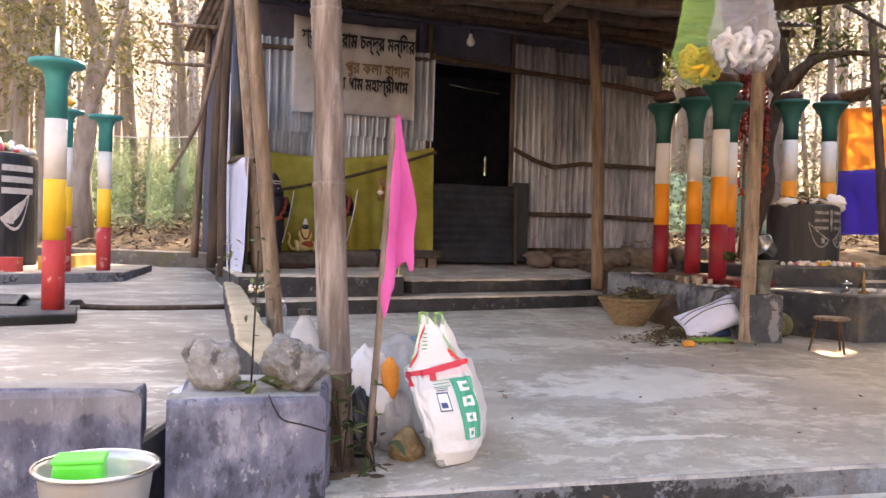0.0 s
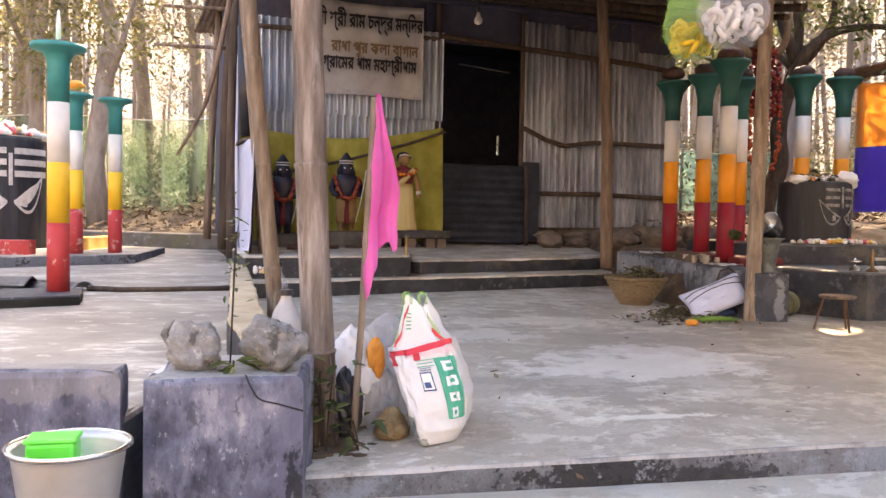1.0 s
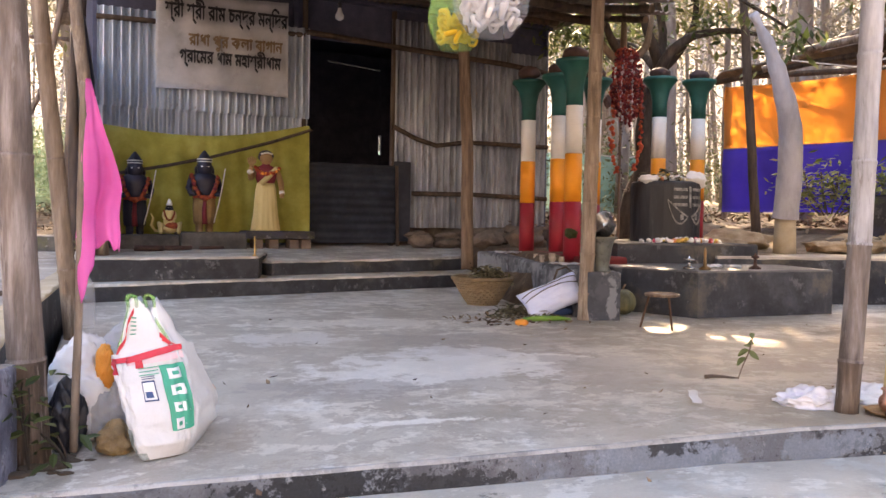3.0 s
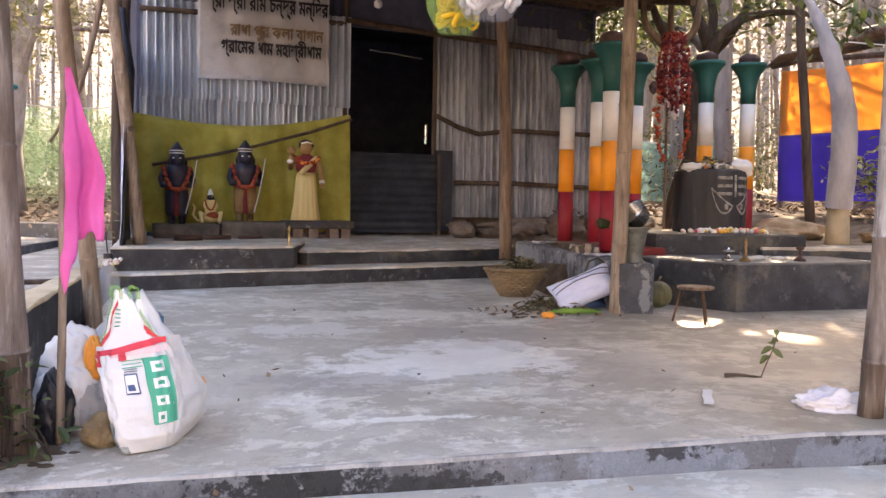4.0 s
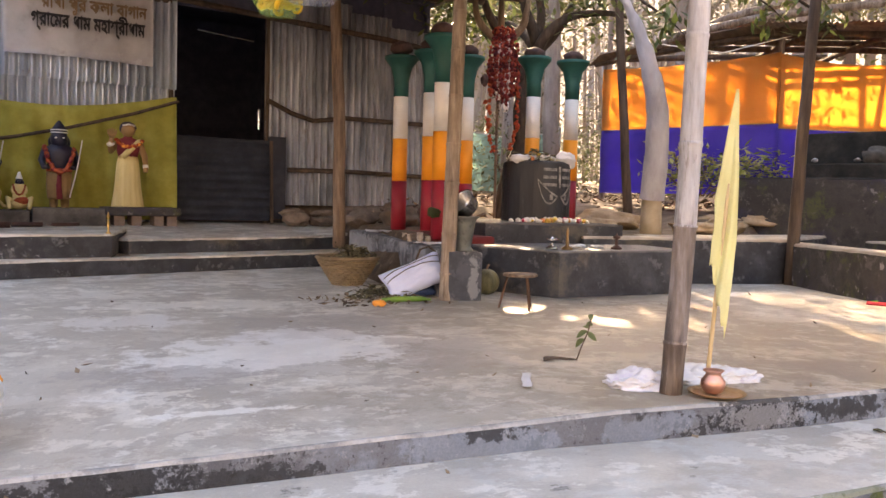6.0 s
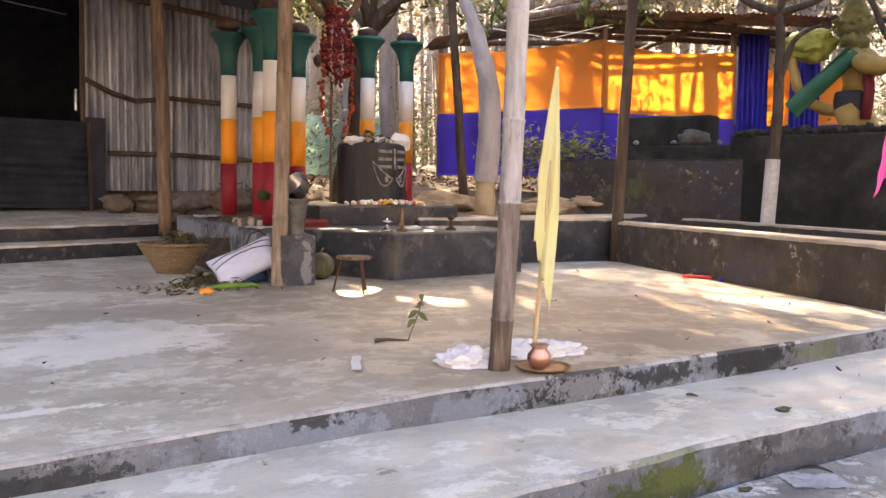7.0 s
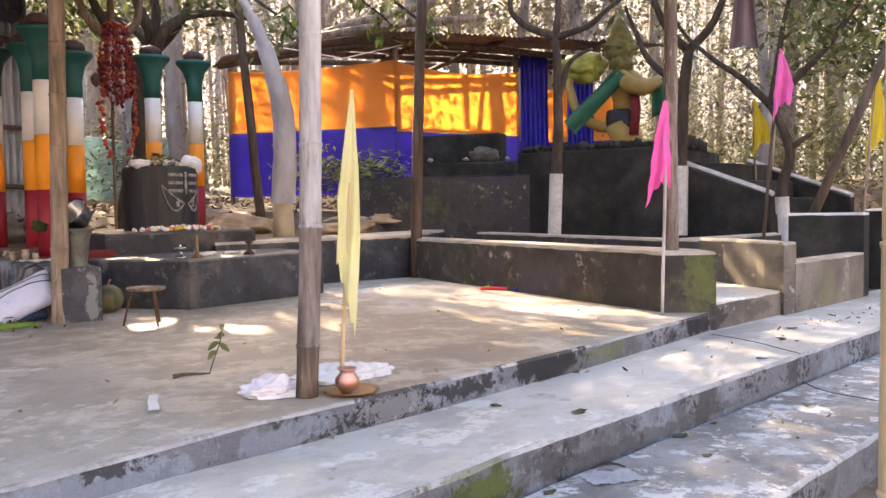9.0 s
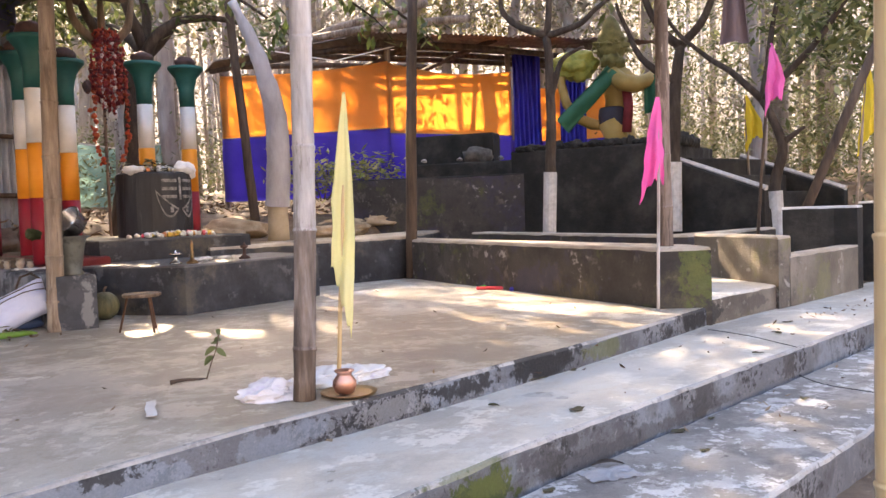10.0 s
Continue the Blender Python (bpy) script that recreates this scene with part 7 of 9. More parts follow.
# ---- bags and plants at the left post ----
def polybag(loc):
    t = thing("polymer_sack", loc, "printed white polymer sack stuffed with plastic rubbish", "sack")
    # corners front-left, front-right, back-right, back-left at the foot, the belly and the rim
    rings = ((0.00, ((-0.040, -0.060, 0.0), (0.098, 0.020, 0.0), (0.140, 0.290, 0.012), (0.0, 0.280, 0.012))),
             (0.18, ((-0.075, -0.062, 0.050), (0.118, -0.010, 0.055), (0.180, 0.290, 0.070), (-0.01, 0.310, 0.070))),
             (0.42, ((-0.105, -0.035, 0.145), (0.116, 0.0, 0.155), (0.190, 0.258, 0.150), (-0.03, 0.310, 0.160))),
             (0.72, ((-0.138, 0.010, 0.245), (0.092, 0.035, 0.272), (0.150, 0.208, 0.250), (-0.06, 0.280, 0.250))),
             (1.00, ((-0.165, 0.060, 0.318), (0.062, 0.06, 0.362), (0.105, 0.18, 0.350), (-0.09, 0.240, 0.325))))
    def corners(v):
        for (v0, a), (v1, b) in zip(rings, rings[1:]):
            if v <= v1:
                k = (v - v0) / (v1 - v0)
                return [Vector(p).lerp(Vector(q), k) for p, q in zip(a, b)]
        return [Vector(p) for p in rings[-1][1]]
    def P(a, v, off=0.0):
        ca, sa = math.cos(a), math.sin(a)
        e = 0.36 + 0.14 * v
        s, q = (math.copysign(abs(ca) ** e, ca) + 1) / 2, (math.copysign(abs(sa) ** e, sa) + 1) / 2
        fl, fr, br, bl = corners(max(0.0, min(1.0, v)))
        p = fl.lerp(fr, s).lerp(bl.lerp(br, s), q)
        c = (fl + fr + br + bl) / 4
        out = Vector((p.x - c.x, p.y - c.y, 0)).normalized()
        d = Vector((ca * 1.2, sa * 1.2, v * 2.2))
        crease = 0.5 - abs(noise.noise(d * 2.6 + Vector((4, 9, 2))))
        belly = 0.016 * math.sin(min(1.0, v) * 3.1) * (1 - abs(2 * s - 1) ** 2) * (q < 0.5)
        wrinkle = 0.012 * noise.noise(d * 3.1) + 0.009 * crease + 0.0045 * noise.noise(Vector((ca * 9, sa * 9, v * 5 + ca * 4))) + 0.002 * noise.noise(d * 21)
        p = p + out * (belly + wrinkle * min(1.0, v * 5) + off)
        return Vector((p.x, p.y, max(0.002, p.z)))
    def ring_mesh(fn, seg, nv, cap):
        bm = bmesh.new()
        rows = [[bm.verts.new(fn(2 * math.pi * i / seg, j / nv)) for i in range(seg)] for j in range(nv + 1)]
        for a, b in zip(rows, rows[1:]):
            for i in range(seg):
                bm.faces.new((a[i], a[(i + 1) % seg], b[(i + 1) % seg], b[i]))
        bm.faces.new(list(reversed(rows[0])) if cap == 0 else rows[-1])
        return bm
    part("bag", ring_mesh(lambda a, v: P(a, v), 144, 64, 0), PLASTICSACK, t, smooth=True)
    def front(u):
        """The bearing at which a share u of the front face is reached, from its left corner to its right one."""
        x = 2 * u - 1
        return -math.pi / 2 + math.asin(math.copysign(min(1.0, abs(x)) ** 2.2, x))
    def decal(name, u0, u1, v0, v1, material, skew=0.0, off=0.0025, host=None, rise=0.0):
        bm = bmesh.new()
        sheet(bm, lambda u, v: P(front(min(1.0, max(0.0, u0 + (u1 - u0) * u + skew * v))), v0 + (v1 - v0) * v + rise * u, off), 12, 18, 0.001)
        return part(name, bm, material, host or t, smooth=True)
    panel = decal("print_panel", 0.70, 0.97, 0.27, 0.82, PRINTGREEN, -0.02)
    for k, (w, h) in enumerate(((0.15, 0.095), (0.16, 0.085), (0.13, 0.075), (0.10, 0.085))):
        decal("print_bar", 0.765, 0.765 + w, 0.685 - 0.135 * k, 0.685 + h - 0.135 * k, PRINTWHITE, 0, 0.004, panel)
        decal("print_bar", 0.765 + w * 0.3, 0.765 + w * 0.72, 0.685 + h * 0.32 - 0.135 * k, 0.685 + h * 0.7 - 0.135 * k, PRINTGREEN, 0, 0.0055, panel)
    frame_box = decal("print_box", 0.44, 0.60, 0.52, 0.69, PRINTBLUE, -0.01)
    decal("print_box", 0.452, 0.588, 0.532, 0.678, PRINTWHITE, -0.01, 0.004, frame_box)
    decal("print_box", 0.475, 0.555, 0.55, 0.60, PRINTBLUE, -0.01, 0.0055, frame_box)
    for k in range(3):
        decal("print_line", 0.42, 0.66 + 0.2 * (k == 2), 0.74 + 0.035 * k, 0.748 + 0.035 * k, PRINTGREEN)
    for k in range(2):
        decal("print_line", 0.44, 0.60, 0.705 + 0.018 * k, 0.711 + 0.018 * k, PRINTBLUE)
    decal("print_patch", 0.02, 0.16, 0.10, 0.30, PRINTGREY, 0.02)
    decal("print_patch", 0.05, 0.30, 0.0, 0.09, PRINTGREY, 0.0)
    decal("pink_band", 0.30, 0.98, 0.86, 0.93, PRINTPINK, 0.0, 0.002)
    # red rim stripe with a hanging tongue, and the shopping bag stuffed into the mouth
    decal("red_band", 0.0, 0.38, 0.90, 0.955, PRINTRED, 0.0, 0.004)
    decal("red_band", 0.30, 0.97, 0.885, 0.95, PRINTRED, 0.0, 0.0055, None, 0.06)
    decal("red_tongue", 0.06, 0.14, 0.78, 0.90, PRINTRED, -0.03, 0.0035)
    decal("red_tongue", 0.40, 0.50, 0.82, 0.90, PRINTRED, 0.02, 0.0035)
    top = Vector((-0.055, 0.115, 0.515))
    def inner(a, v):
        p = P(a, 0.985)
        c = Vector((-0.03, 0.13, p.z))
        d = p - c
        k = (0.93 - 0.58 * v ** 0.85) * (1 + 0.10 * noise.noise(Vector((math.cos(a) * 2.2, math.sin(a) * 2.2, v * 4))) + 0.07 * math.sin(a * 7 + v * 3) * v)
        lift = v * (top.z - p.z) * (0.92 + 0.14 * math.sin(a * 3 + 1)) 
        return Vector((c.x + d.x * k + (top.x - c.x) * v, c.y + d.y * k + (top.y - c.y) * v, p.z - 0.015 + lift))
    stuffed = part("stuffed_bag", ring_mesh(inner, 72, 16, 1), PLASTICW, t, smooth=True)
    def on_inner(name, material, a0, a1, v0, v1, wide):
        bm = bmesh.new()
        def fn(u, v):
            p = inner(radians(a0 + (a1 - a0) * u), v0 + (v1 - v0) * u)
            c = Vector((-0.05, 0.12, p.z))
            return p + (p - c).normalized() * 0.004 + Vector((0, 0, (v - 0.5) * wide))
        sheet(bm, fn, 16, 3, 0.0015)
        part(name, bm, material, stuffed)
    on_inner("red_strip", PRINTRED, 232, 262, 0.08, 0.80, 0.018)
    on_inner("red_strip", PRINTRED, 322, 300, 0.10, 0.42, 0.016)
    on_inner("red_strip", PRINTRED, 300, 330, 0.30, 0.10, 0.012)
    on_inner("green_strip", PLASTICGREEN, 312, 322, 0.80, 0.02, 0.022)
    on_inner("green_strip", PLASTICGREEN, 226, 236, 0.10, 0.85, 0.020)
    for k in range(5):
        on_inner("print_line", PRINTGREEN, 258, 268, 0.40 + 0.07 * k, 0.41 + 0.07 * k, 0.004)
    for x in (-0.095, -0.04):
        bm = bmesh.new()
        tube(bm, bent([(x, 0.09, 0.48), (x - 0.006, 0.085, 0.507), (x + 0.004, 0.08, 0.520), (x + 0.022, 0.085, 0.510), (x + 0.024, 0.09, 0.48)], 3, 0.004), 0.006, 8)
        part("handle", bm, PLASTICGREEN, stuffed, "plastic carrying handle")
    return t
polybag((-0.590, 0.160, -0.082))
def crumpled(name, loc, r, material, label, seed, category="bag", fold=0.16, peaks=0.0):
    """A thin bag pressed into sharp folds; peaks pulls its knotted mouth upwards."""
    bm = bmesh.new()
    off = Vector((seed * 5.1, seed * 2.3, seed * 1.1))
    for v in bmesh.ops.create_icosphere(bm, subdivisions=5, radius=1.0)["verts"]:
        d = v.co.normalized()
        k = 1 + 0.22 * noise.noise(d * 1.6 + off) + fold * (0.45 - abs(noise.noise(d * 2.9 + off)) * 1.6) + fold * 0.5 * (0.4 - abs(noise.noise(d * 6.5 + off)) * 1.5) + 0.02 * noise.noise(d * 17 + off)
        z = d.z * k * r[2] + r[2] * 0.9 + peaks * max(0.0, d.z) ** 5
        v.co = Vector((d.x * k * r[0], d.y * k * r[1], max(0.0, z)))
    return solo(name, bm, material, loc, label, category, smooth=True)
crumpled("orange_wrapper", (-0.455, 0.46, 0.06), (0.028, 0.018, 0.020), ORANGEFRUIT, "orange plastic wrapper beside the sack", 2, "wrapper")
crumpled("white_plastic_bag", (-0.875, 0.44, -0.10), (0.125, 0.11, 0.175), PLASTICW, "crumpled white plastic bag full of rubbish", 3, peaks=0.06)
crumpled("clear_plastic_bag", (-0.74, 0.60, -0.09), (0.15, 0.12, 0.185), PLASTICFILM, "crumpled half-clear plastic bag of rubbish", 7, peaks=0.05)
crumpled("clear_plastic_bag", (-0.77, 0.40, -0.10), (0.075, 0.07, 0.125), PLASTICFILM, "small half-clear plastic bag behind the flag stick", 13)
crumpled("black_plastic_bag", (-0.895, 0.31, -0.10), (0.06, 0.05, 0.115), PLASTICBLACK, "crumpled black plastic bag", 8, peaks=0.03)
crumpled("tan_plastic_bag", (-0.725, 0.245, -0.092), (0.062, 0.045, 0.046), PLASTICTAN, "crumpled tan plastic bag by the flag stick", 9, peaks=0.03)
crumpled("orange_packet", (-0.785, 0.37, 0.105), (0.032, 0.028, 0.078), ORANGEFRUIT, "orange and white packet on the rubbish", 11, "packet")
crumpled("blue_plastic_film", (-0.66, 0.62, 0.245), (0.05, 0.04, 0.035), BLUEFILM, "blue-tinted plastic film on the rubbish", 15, "film")
def bottle(loc, label, h, r, material, rz=0, neck=True):
    t = thing("plastic_bottle", loc, label, "bottle", rz=rz)
    bm = bmesh.new()
    lathe(bm, [(r * 0.9, 0), (r, 0.02), (r, h * 0.55), (r * 0.85, h * 0.68), (r * 0.4, h * 0.86), (r * 0.36, h * 0.93)], 20)
    part("body", bm, material, t, smooth=True)
    bm = bmesh.new()
    lathe(bm, [(r * 0.44, h * 0.92), (r * 0.44, h), (r * 0.4, h * 1.005)], 14)
    part("cap", bm, PLASTICBLACK, t)
bottle((-1.085, 0.06, 0.235), "half-clear white plastic bottle with a black cap behind the stone", 0.225, 0.050, PLASTICDIM)
bottle((-1.43, 2.83, -0.002), "pale plastic bottle standing by the kerb", 0.40, 0.07, PLASTICCLEAR)
bm = bmesh.new()
for k in range(26):
    a, d = rng.uniform(0, 6.28), rng.uniform(0, 0.13)
    vs = bmesh.ops.create_icosphere(bm, subdivisions=1, radius=rng.uniform(0.01, 0.03))["verts"]
    for v in vs:
        v.co = Vector((v.co.x * 1.5, v.co.y, v.co.z * 0.5)) + Vector((d * math.cos(a), d * math.sin(a), 0.008))
solo("soil_heap", bm, WET, (-0.90, 0.16, -0.105), "dark soil and roots heaped at the post foot", "soil", kind="stuff")
def plant(loc, h, n, leaf, label, seed, material=LEAF, spread=0.09, stems=3, name="potted_seedling"):
    t = thing(name, loc, label, "plant")
    r = random.Random(seed)
    spots = []
    for k in range(stems):
        dx, dy = r.uniform(-spread, spread), r.uniform(-spread, spread)
        bm = bmesh.new()
        tube(bm, bent([(0, 0, 0), (dx * 0.35, dy * 0.35, h * 0.5), (dx, dy, h)], seed + k, 0.012), 0.0032, 6)
        part("stem", bm, BARKDARK, t)
        spots.append(((dx * 0.8, dy * 0.8, h * 0.75), (spread * 0.9, spread * 0.9, h * 0.45), max(3, n // stems)))
    ob = new("leaves", leaves_mesh("leaves", spots, leaf, material, seed, 0.2, True))
    ob.parent = t
    return t
plant((-0.95, 0.09, -0.10), 0.28, 44, 0.055, "small dark green plant at the bamboo post", 3)
plant((-0.84, 0.12, -0.10), 0.12, 12, 0.06, "small green seedling at the flag stick", 4)
plant((-1.23, -0.16, 0.235), 0.42, 26, 0.034, "thin weed growing on the pier", 5, LEAF, 0.045, 1)
plant((-1.215, -0.19, 0.235), 0.03, 9, 0.085, "broad green leaves at the foot of the weed", 12, LEAFLIT, 0.03, 1)
tw = thing("fallen_twig", (1.86, 0.82, 0.0), "fallen green-leaved twig leaning on the floor", "twig")
bm = bmesh.new()
tube(bm, bent([(-0.02, 0, 0.004), (0.0, 0, 0.06), (0.03, 0, 0.13), (0.045, 0, 0.19)], 3, 0.004), 0.003, 6)
part("stem", bm, BROWNWOOD, tw)
for k, (x, z, a, l, tilt) in enumerate(((0.045, 0.185, 75, 0.052, 0.5), (0.04, 0.165, 150, 0.06, -0.6), (0.04, 0.17, 15, 0.04, 0.9), (0.03, 0.135, 190, 0.055, 0.3), (0.03, 0.13, -35, 0.045, -0.9), (0.015, 0.10, 215, 0.05, 0.7), (0.035, 0.15, 110, 0.05, 1.1))):
    ca, sa, ct, st_ = math.cos(radians(a)), math.sin(radians(a)), math.cos(tilt), math.sin(tilt)
    def blade(u, v):
        w = (v - 0.5) * 0.026 * math.sin(0.12 + 2.95 * u) ** 0.8
        d = l * u
        return (x + ca * d * ct - sa * w, d * st_ - 0.012 * u * u + 0.35 * abs(w), z + sa * d * ct + ca * w - 0.35 * l * u * u)
    bm = bmesh.new()
    sheet(bm, blade, 10, 4, 0.001)
    part("leaf", bm, LEAF, tw, smooth=True)
bm = bmesh.new()
tube(bm, bent([(-0.10, 0.01, 0.012), (-0.05, 0.0, 0.016), (0.02, -0.01, 0.010), (0.05, -0.01, 0.008)], 8, 0.01), [0.010 - 0.0005 * k for k in range(16)], 7)
solo("dry_twig", bm, DARKWOOD, (1.79, 0.835, 0.0), "dark dry twig lying on the floor", "twig", smooth=True)
plant((-2.05, 5.0, 0.25), 0.35, 24, 0.06, "weed growing at the kerb end", 7, LEAFYEL, 0.06, 2)
# stones, bucket, rubbish on the pier
def boulder(loc, r, seed, label, rz=0):
    bm = bmesh.new()
    rough_stone(bm, r, seed, 5, 0.0)
    return solo("boulder", bm, ROCK, loc, label, "stone", "stones on the pier", rz=rz, smooth=True)
boulder((-1.34, -0.14, 0.23), (0.08, 0.07, 0.088), 3, "grey rough stone on the pier")
boulder((-1.10, -0.13, 0.23), (0.102, 0.085, 0.10), 8, "grey rough stone on the pier, larger")
bm = bmesh.new()
tube(bm, [(-1.41, -0.15, 0.31), (-1.43, -0.15, 0.34), (-1.415, -0.15, 0.37), (-1.40, -0.15, 0.385)], [0.014, 0.012, 0.009, 0.003], 7)
solo("root_hook", bm, ROCK, (0, 0, 0), "curled grey root beside the stone", "root", smooth=True)
bm = bmesh.new()
sheet(bm, lambda u, v: (-1.50 + 0.14 * u, -0.06 + 0.12 * v, 0.19 + 0.05 * u + 0.02 * noise.noise(Vector((u * 5, v * 5, 3)))), 10, 8, 0.003)
solo("scrap_cloth", bm, WHITECLOTH, (0, 0, 0), "torn white rag between wall and pier", "cloth", smooth=True)
bu = thing("steel_bucket", (-1.55, -0.60, -0.12), "stainless steel bucket holding a green box", "bucket")
bm = bmesh.new()
lathe(bm, [(0.105, 0.0), (0.11, 0.005), (0.142, 0.22), (0.146, 0.232), (0.155, 0.238), (0.146, 0.246), (0.138, 0.225), (0.106, 0.02), (0.02, 0.018)], 40)
part("body", bm, DULLSTEEL, bu, smooth=True)
bm = bmesh.new()
tube(bm, [(0.156 * math.cos(radians(a)), 0.156 * math.sin(radians(a)), 0.243) for a in range(0, 361, 9)], 0.0065, 8)
part("rim", bm, STEEL, bu, "rolled steel rim", True)
bu.scale = (0.94, 0.94, 1.0)
bx = thing("green_plastic_box", (-1.585, -0.61, 0.075), "bright green plastic box in the bucket", "box", rz=8)
bm = bmesh.new()
box(bm, -0.058, 0.058, -0.042, 0.042, 0.0, 0.066, 0.012)
part("box_body", bm, GREENTUB, bx)
bm = bmesh.new()
box(bm, -0.061, 0.061, -0.045, 0.045, 0.063, 0.075, 0.005)
part("lid", bm, GREENTUB, bx)

# ---- left terrace things ----
bm = bmesh.new()
slab(bm, [(-4.2, 1.95), (-3.04, 2.63), (-2.7, 2.84), (-2.85, 3.35), (-4.2, 3.1)], 0.05, 0.166, 0.012, 0.1, 0.006, 1, 31)
structure("plinth_black", bm, [DARKCEM, BLACKALTAR], "low black cement plinth under the pillars", "plinth")
bm = bmesh.new()
slab(bm, [(-7.2, 5.0), (-4.6, 5.75), (-3.43, 6.7), (-3.6, 8.7), (-7.2, 8.9)], 0.05, 0.25, 0.012, 0.12, 0.006, 1, 32)
structure("plinth_terrace", bm, [TERRACE, RISER], "low cement plinth of the black shrine", "plinth")
bm = bmesh.new()
slab(bm, [(-6.4, 6.0), (-4.36, 6.2), (-4.36, 6.38), (-6.4, 6.18)], 0.24, 0.40, 0.012, 0.1, 0.004, 0, 33)
structure("trough_red", bm, [REDSCUFFED], "red-painted cement trough edge", "trough")
bm = bmesh.new()
slab(bm, [(-4.40, 6.9), (-4.25, 6.9), (-4.2, 8.5), (-4.35, 8.5)], 0.24, 0.40, 0.012, 0.1, 0.004, 0, 34)
structure("trough_yellow", bm, [OCHREPAINT], "yellow-painted cement trough edge", "trough")
bm = bmesh.new()
tube(bm, [(-2.95, 3.75, 0.13), (-2.7, 3.7, 0.125), (-2.4, 3.75, 0.125), (-2.1, 3.85, 0.125), (-1.9, 3.9, 0.13)], 0.022, 8)
solo("bamboo_stick", bm, DARKWOOD, (0, 0, 0), "dark bent stick lying across the terrace", "stick", smooth=True)
for i, (x, y) in enumerate(((-3.35, 3.75), (-3.7, 3.65))):
    bm = bmesh.new()
    sheet(bm, lambda u, v: (0.75 * (u - 0.5), 0.34 * (v - 0.5), 0.03 + 0.05 * math.sin(v * 3.14) + 0.02 * noise.noise(Vector((u * 3, v * 3, i)))), 16, 10, 0.01)
    solo("black_tarpaulin", bm, PLASTICBLACK, (x, y, 0.10 + 0.03 * i), "folded black tarpaulin on the terrace", "tarpaulin", rz=-6 + 9 * i, smooth=True)
wc = thing("white_side_sheet", (-1.90, 4.95, 0.2), "bluish-white plastic sheet closing the side of the hut porch", "sheet")
def side_sheet(u, v, top0, top1, off):
    top = top0 + (top1 - top0) * u
    w = 0.02 * math.sin(u * 11 + v * 2) + 0.012 * noise.noise(Vector((u * 6, v * 5, 2)))
    return (-0.50 * u + w * 0.8 - off - 0.03 * (1 - v) * (1 - u), 2.1 * u + w * 0.3, 0.02 + top * v)
bm = bmesh.new()
sheet(bm, lambda u, v: side_sheet(u, v, 1.18, 1.25, 0.012), 20, 14, 0.004)
part("sheet", bm, SACKBLUE, wc, smooth=True)
# second, dark layer gives the sheet its dark inner side
bm = bmesh.new()
sheet(bm, lambda u, v: side_sheet(u, v, 1.16, 1.23, -0.012), 20, 14, 0.004)
part("lining", bm, PLASTICBLACK, wc, "dark inner layer of the sheet", True)
bm = bmesh.new()
sheet(bm, lambda u, v: side_sheet(0.72 + 0.28 * u, v, 2.2, 2.2, 0.03), 10, 14, 0.004)
part("strip", bm, SACKBLUE, wc, smooth=True)
bm = bmesh.new()
tube(bm, [(-0.46, 1.85, 1.26), (-0.32, 1.25, 1.27), (-0.12, 0.45, 1.22), (0.06, 0.02, 1.16)], 0.024, 8)
part("tie", bm, DARKWOOD, wc)
wv = thing("black_plastic_roll", (-2.12, 5.9, 1.5), "black plastic bundle tied to the hut post", "bundle")
bm = bmesh.new()
tube(bm, [(0, 0, 0.0), (0.0, 0, 0.5), (-0.05, 0, 1.1)], [0.06, 0.08, 0.04], 10)
part("roll", bm, PLASTICBLACK, wv, smooth=True)

# ---- things at the front post ----
ka = thing("copper_pot", (2.045, 0.09, 0.012), "small round copper water pot on a plate", "pot")
bm = bmesh.new()
lathe(bm, [(0.028, 0), (0.045, 0.012), (0.056, 0.04), (0.054, 0.062), (0.036, 0.085), (0.034, 0.095), (0.048, 0.108), (0.046, 0.11), (0.03, 0.1)], 24)
part("body", bm, COPPER, ka, smooth=True)
ka.scale = (0.82, 0.82, 0.82)
bm = bmesh.new()
lathe(bm, [(0.02, 0.0), (0.085, 0.003), (0.105, 0.012), (0.108, 0.016), (0.085, 0.008), (0.02, 0.006)], 32)
solo("brass_plate", bm, BRASSDARK, (2.07, 0.10, 0.001), "dark brass plate under the copper pot", "plate", smooth=True)
def rag(loc, sx, sy, h, material, label, seed, rz=0):
    bm = bmesh.new()
    blob(bm, (0, 0, h * 0.25), (sx / 2, sy / 2, h), 0.42, 1.7, seed, 5, 0, 0.0)
    for v in bm.verts:
        if v.co.z > 0.004:
            p = Vector((v.co.x * 11 + seed, v.co.y * 15, seed))
            fold = 0.55 - 1.1 * abs(noise.noise(p))
            v.co.z = 0.004 + v.co.z * (0.65 + 0.55 * fold + 0.25 * noise.noise(p * 2.4))
    return solo("rag", bm, material, loc, label, "cloth", "rags at the post", rz=rz, smooth=True)
rag((1.86, 0.30, 0.0), 0.25, 0.20, 0.055, PURPLECLOTH, "white rag with lilac shade in its colour at the post foot", 2, -20)
rag((2.18, 0.36, 0.0), 0.40, 0.22, 0.05, WHITECLOTH, "white cloth spread behind the post", 5, -10)
rag((2.36, 0.32, 0.0), 0.16, 0.10, 0.025, PURPLECLOTH, "crumpled white rag on the floor", 8, 10)
bm = bmesh.new()
sheet(bm, lambda u, v: (0.036 * (u - 0.5) + 0.003 * math.sin(v * 9), 0.25 * (v - 0.5), 0.003 + 0.002 * noise.noise(Vector((u * 2, v * 6, 1))) + 0.003), 4, 16, 0.002)
solo("paper_strip", bm, PAPER, (1.45, 0.47, 0.001), "torn white paper strip on the floor", "paper", rz=-22)
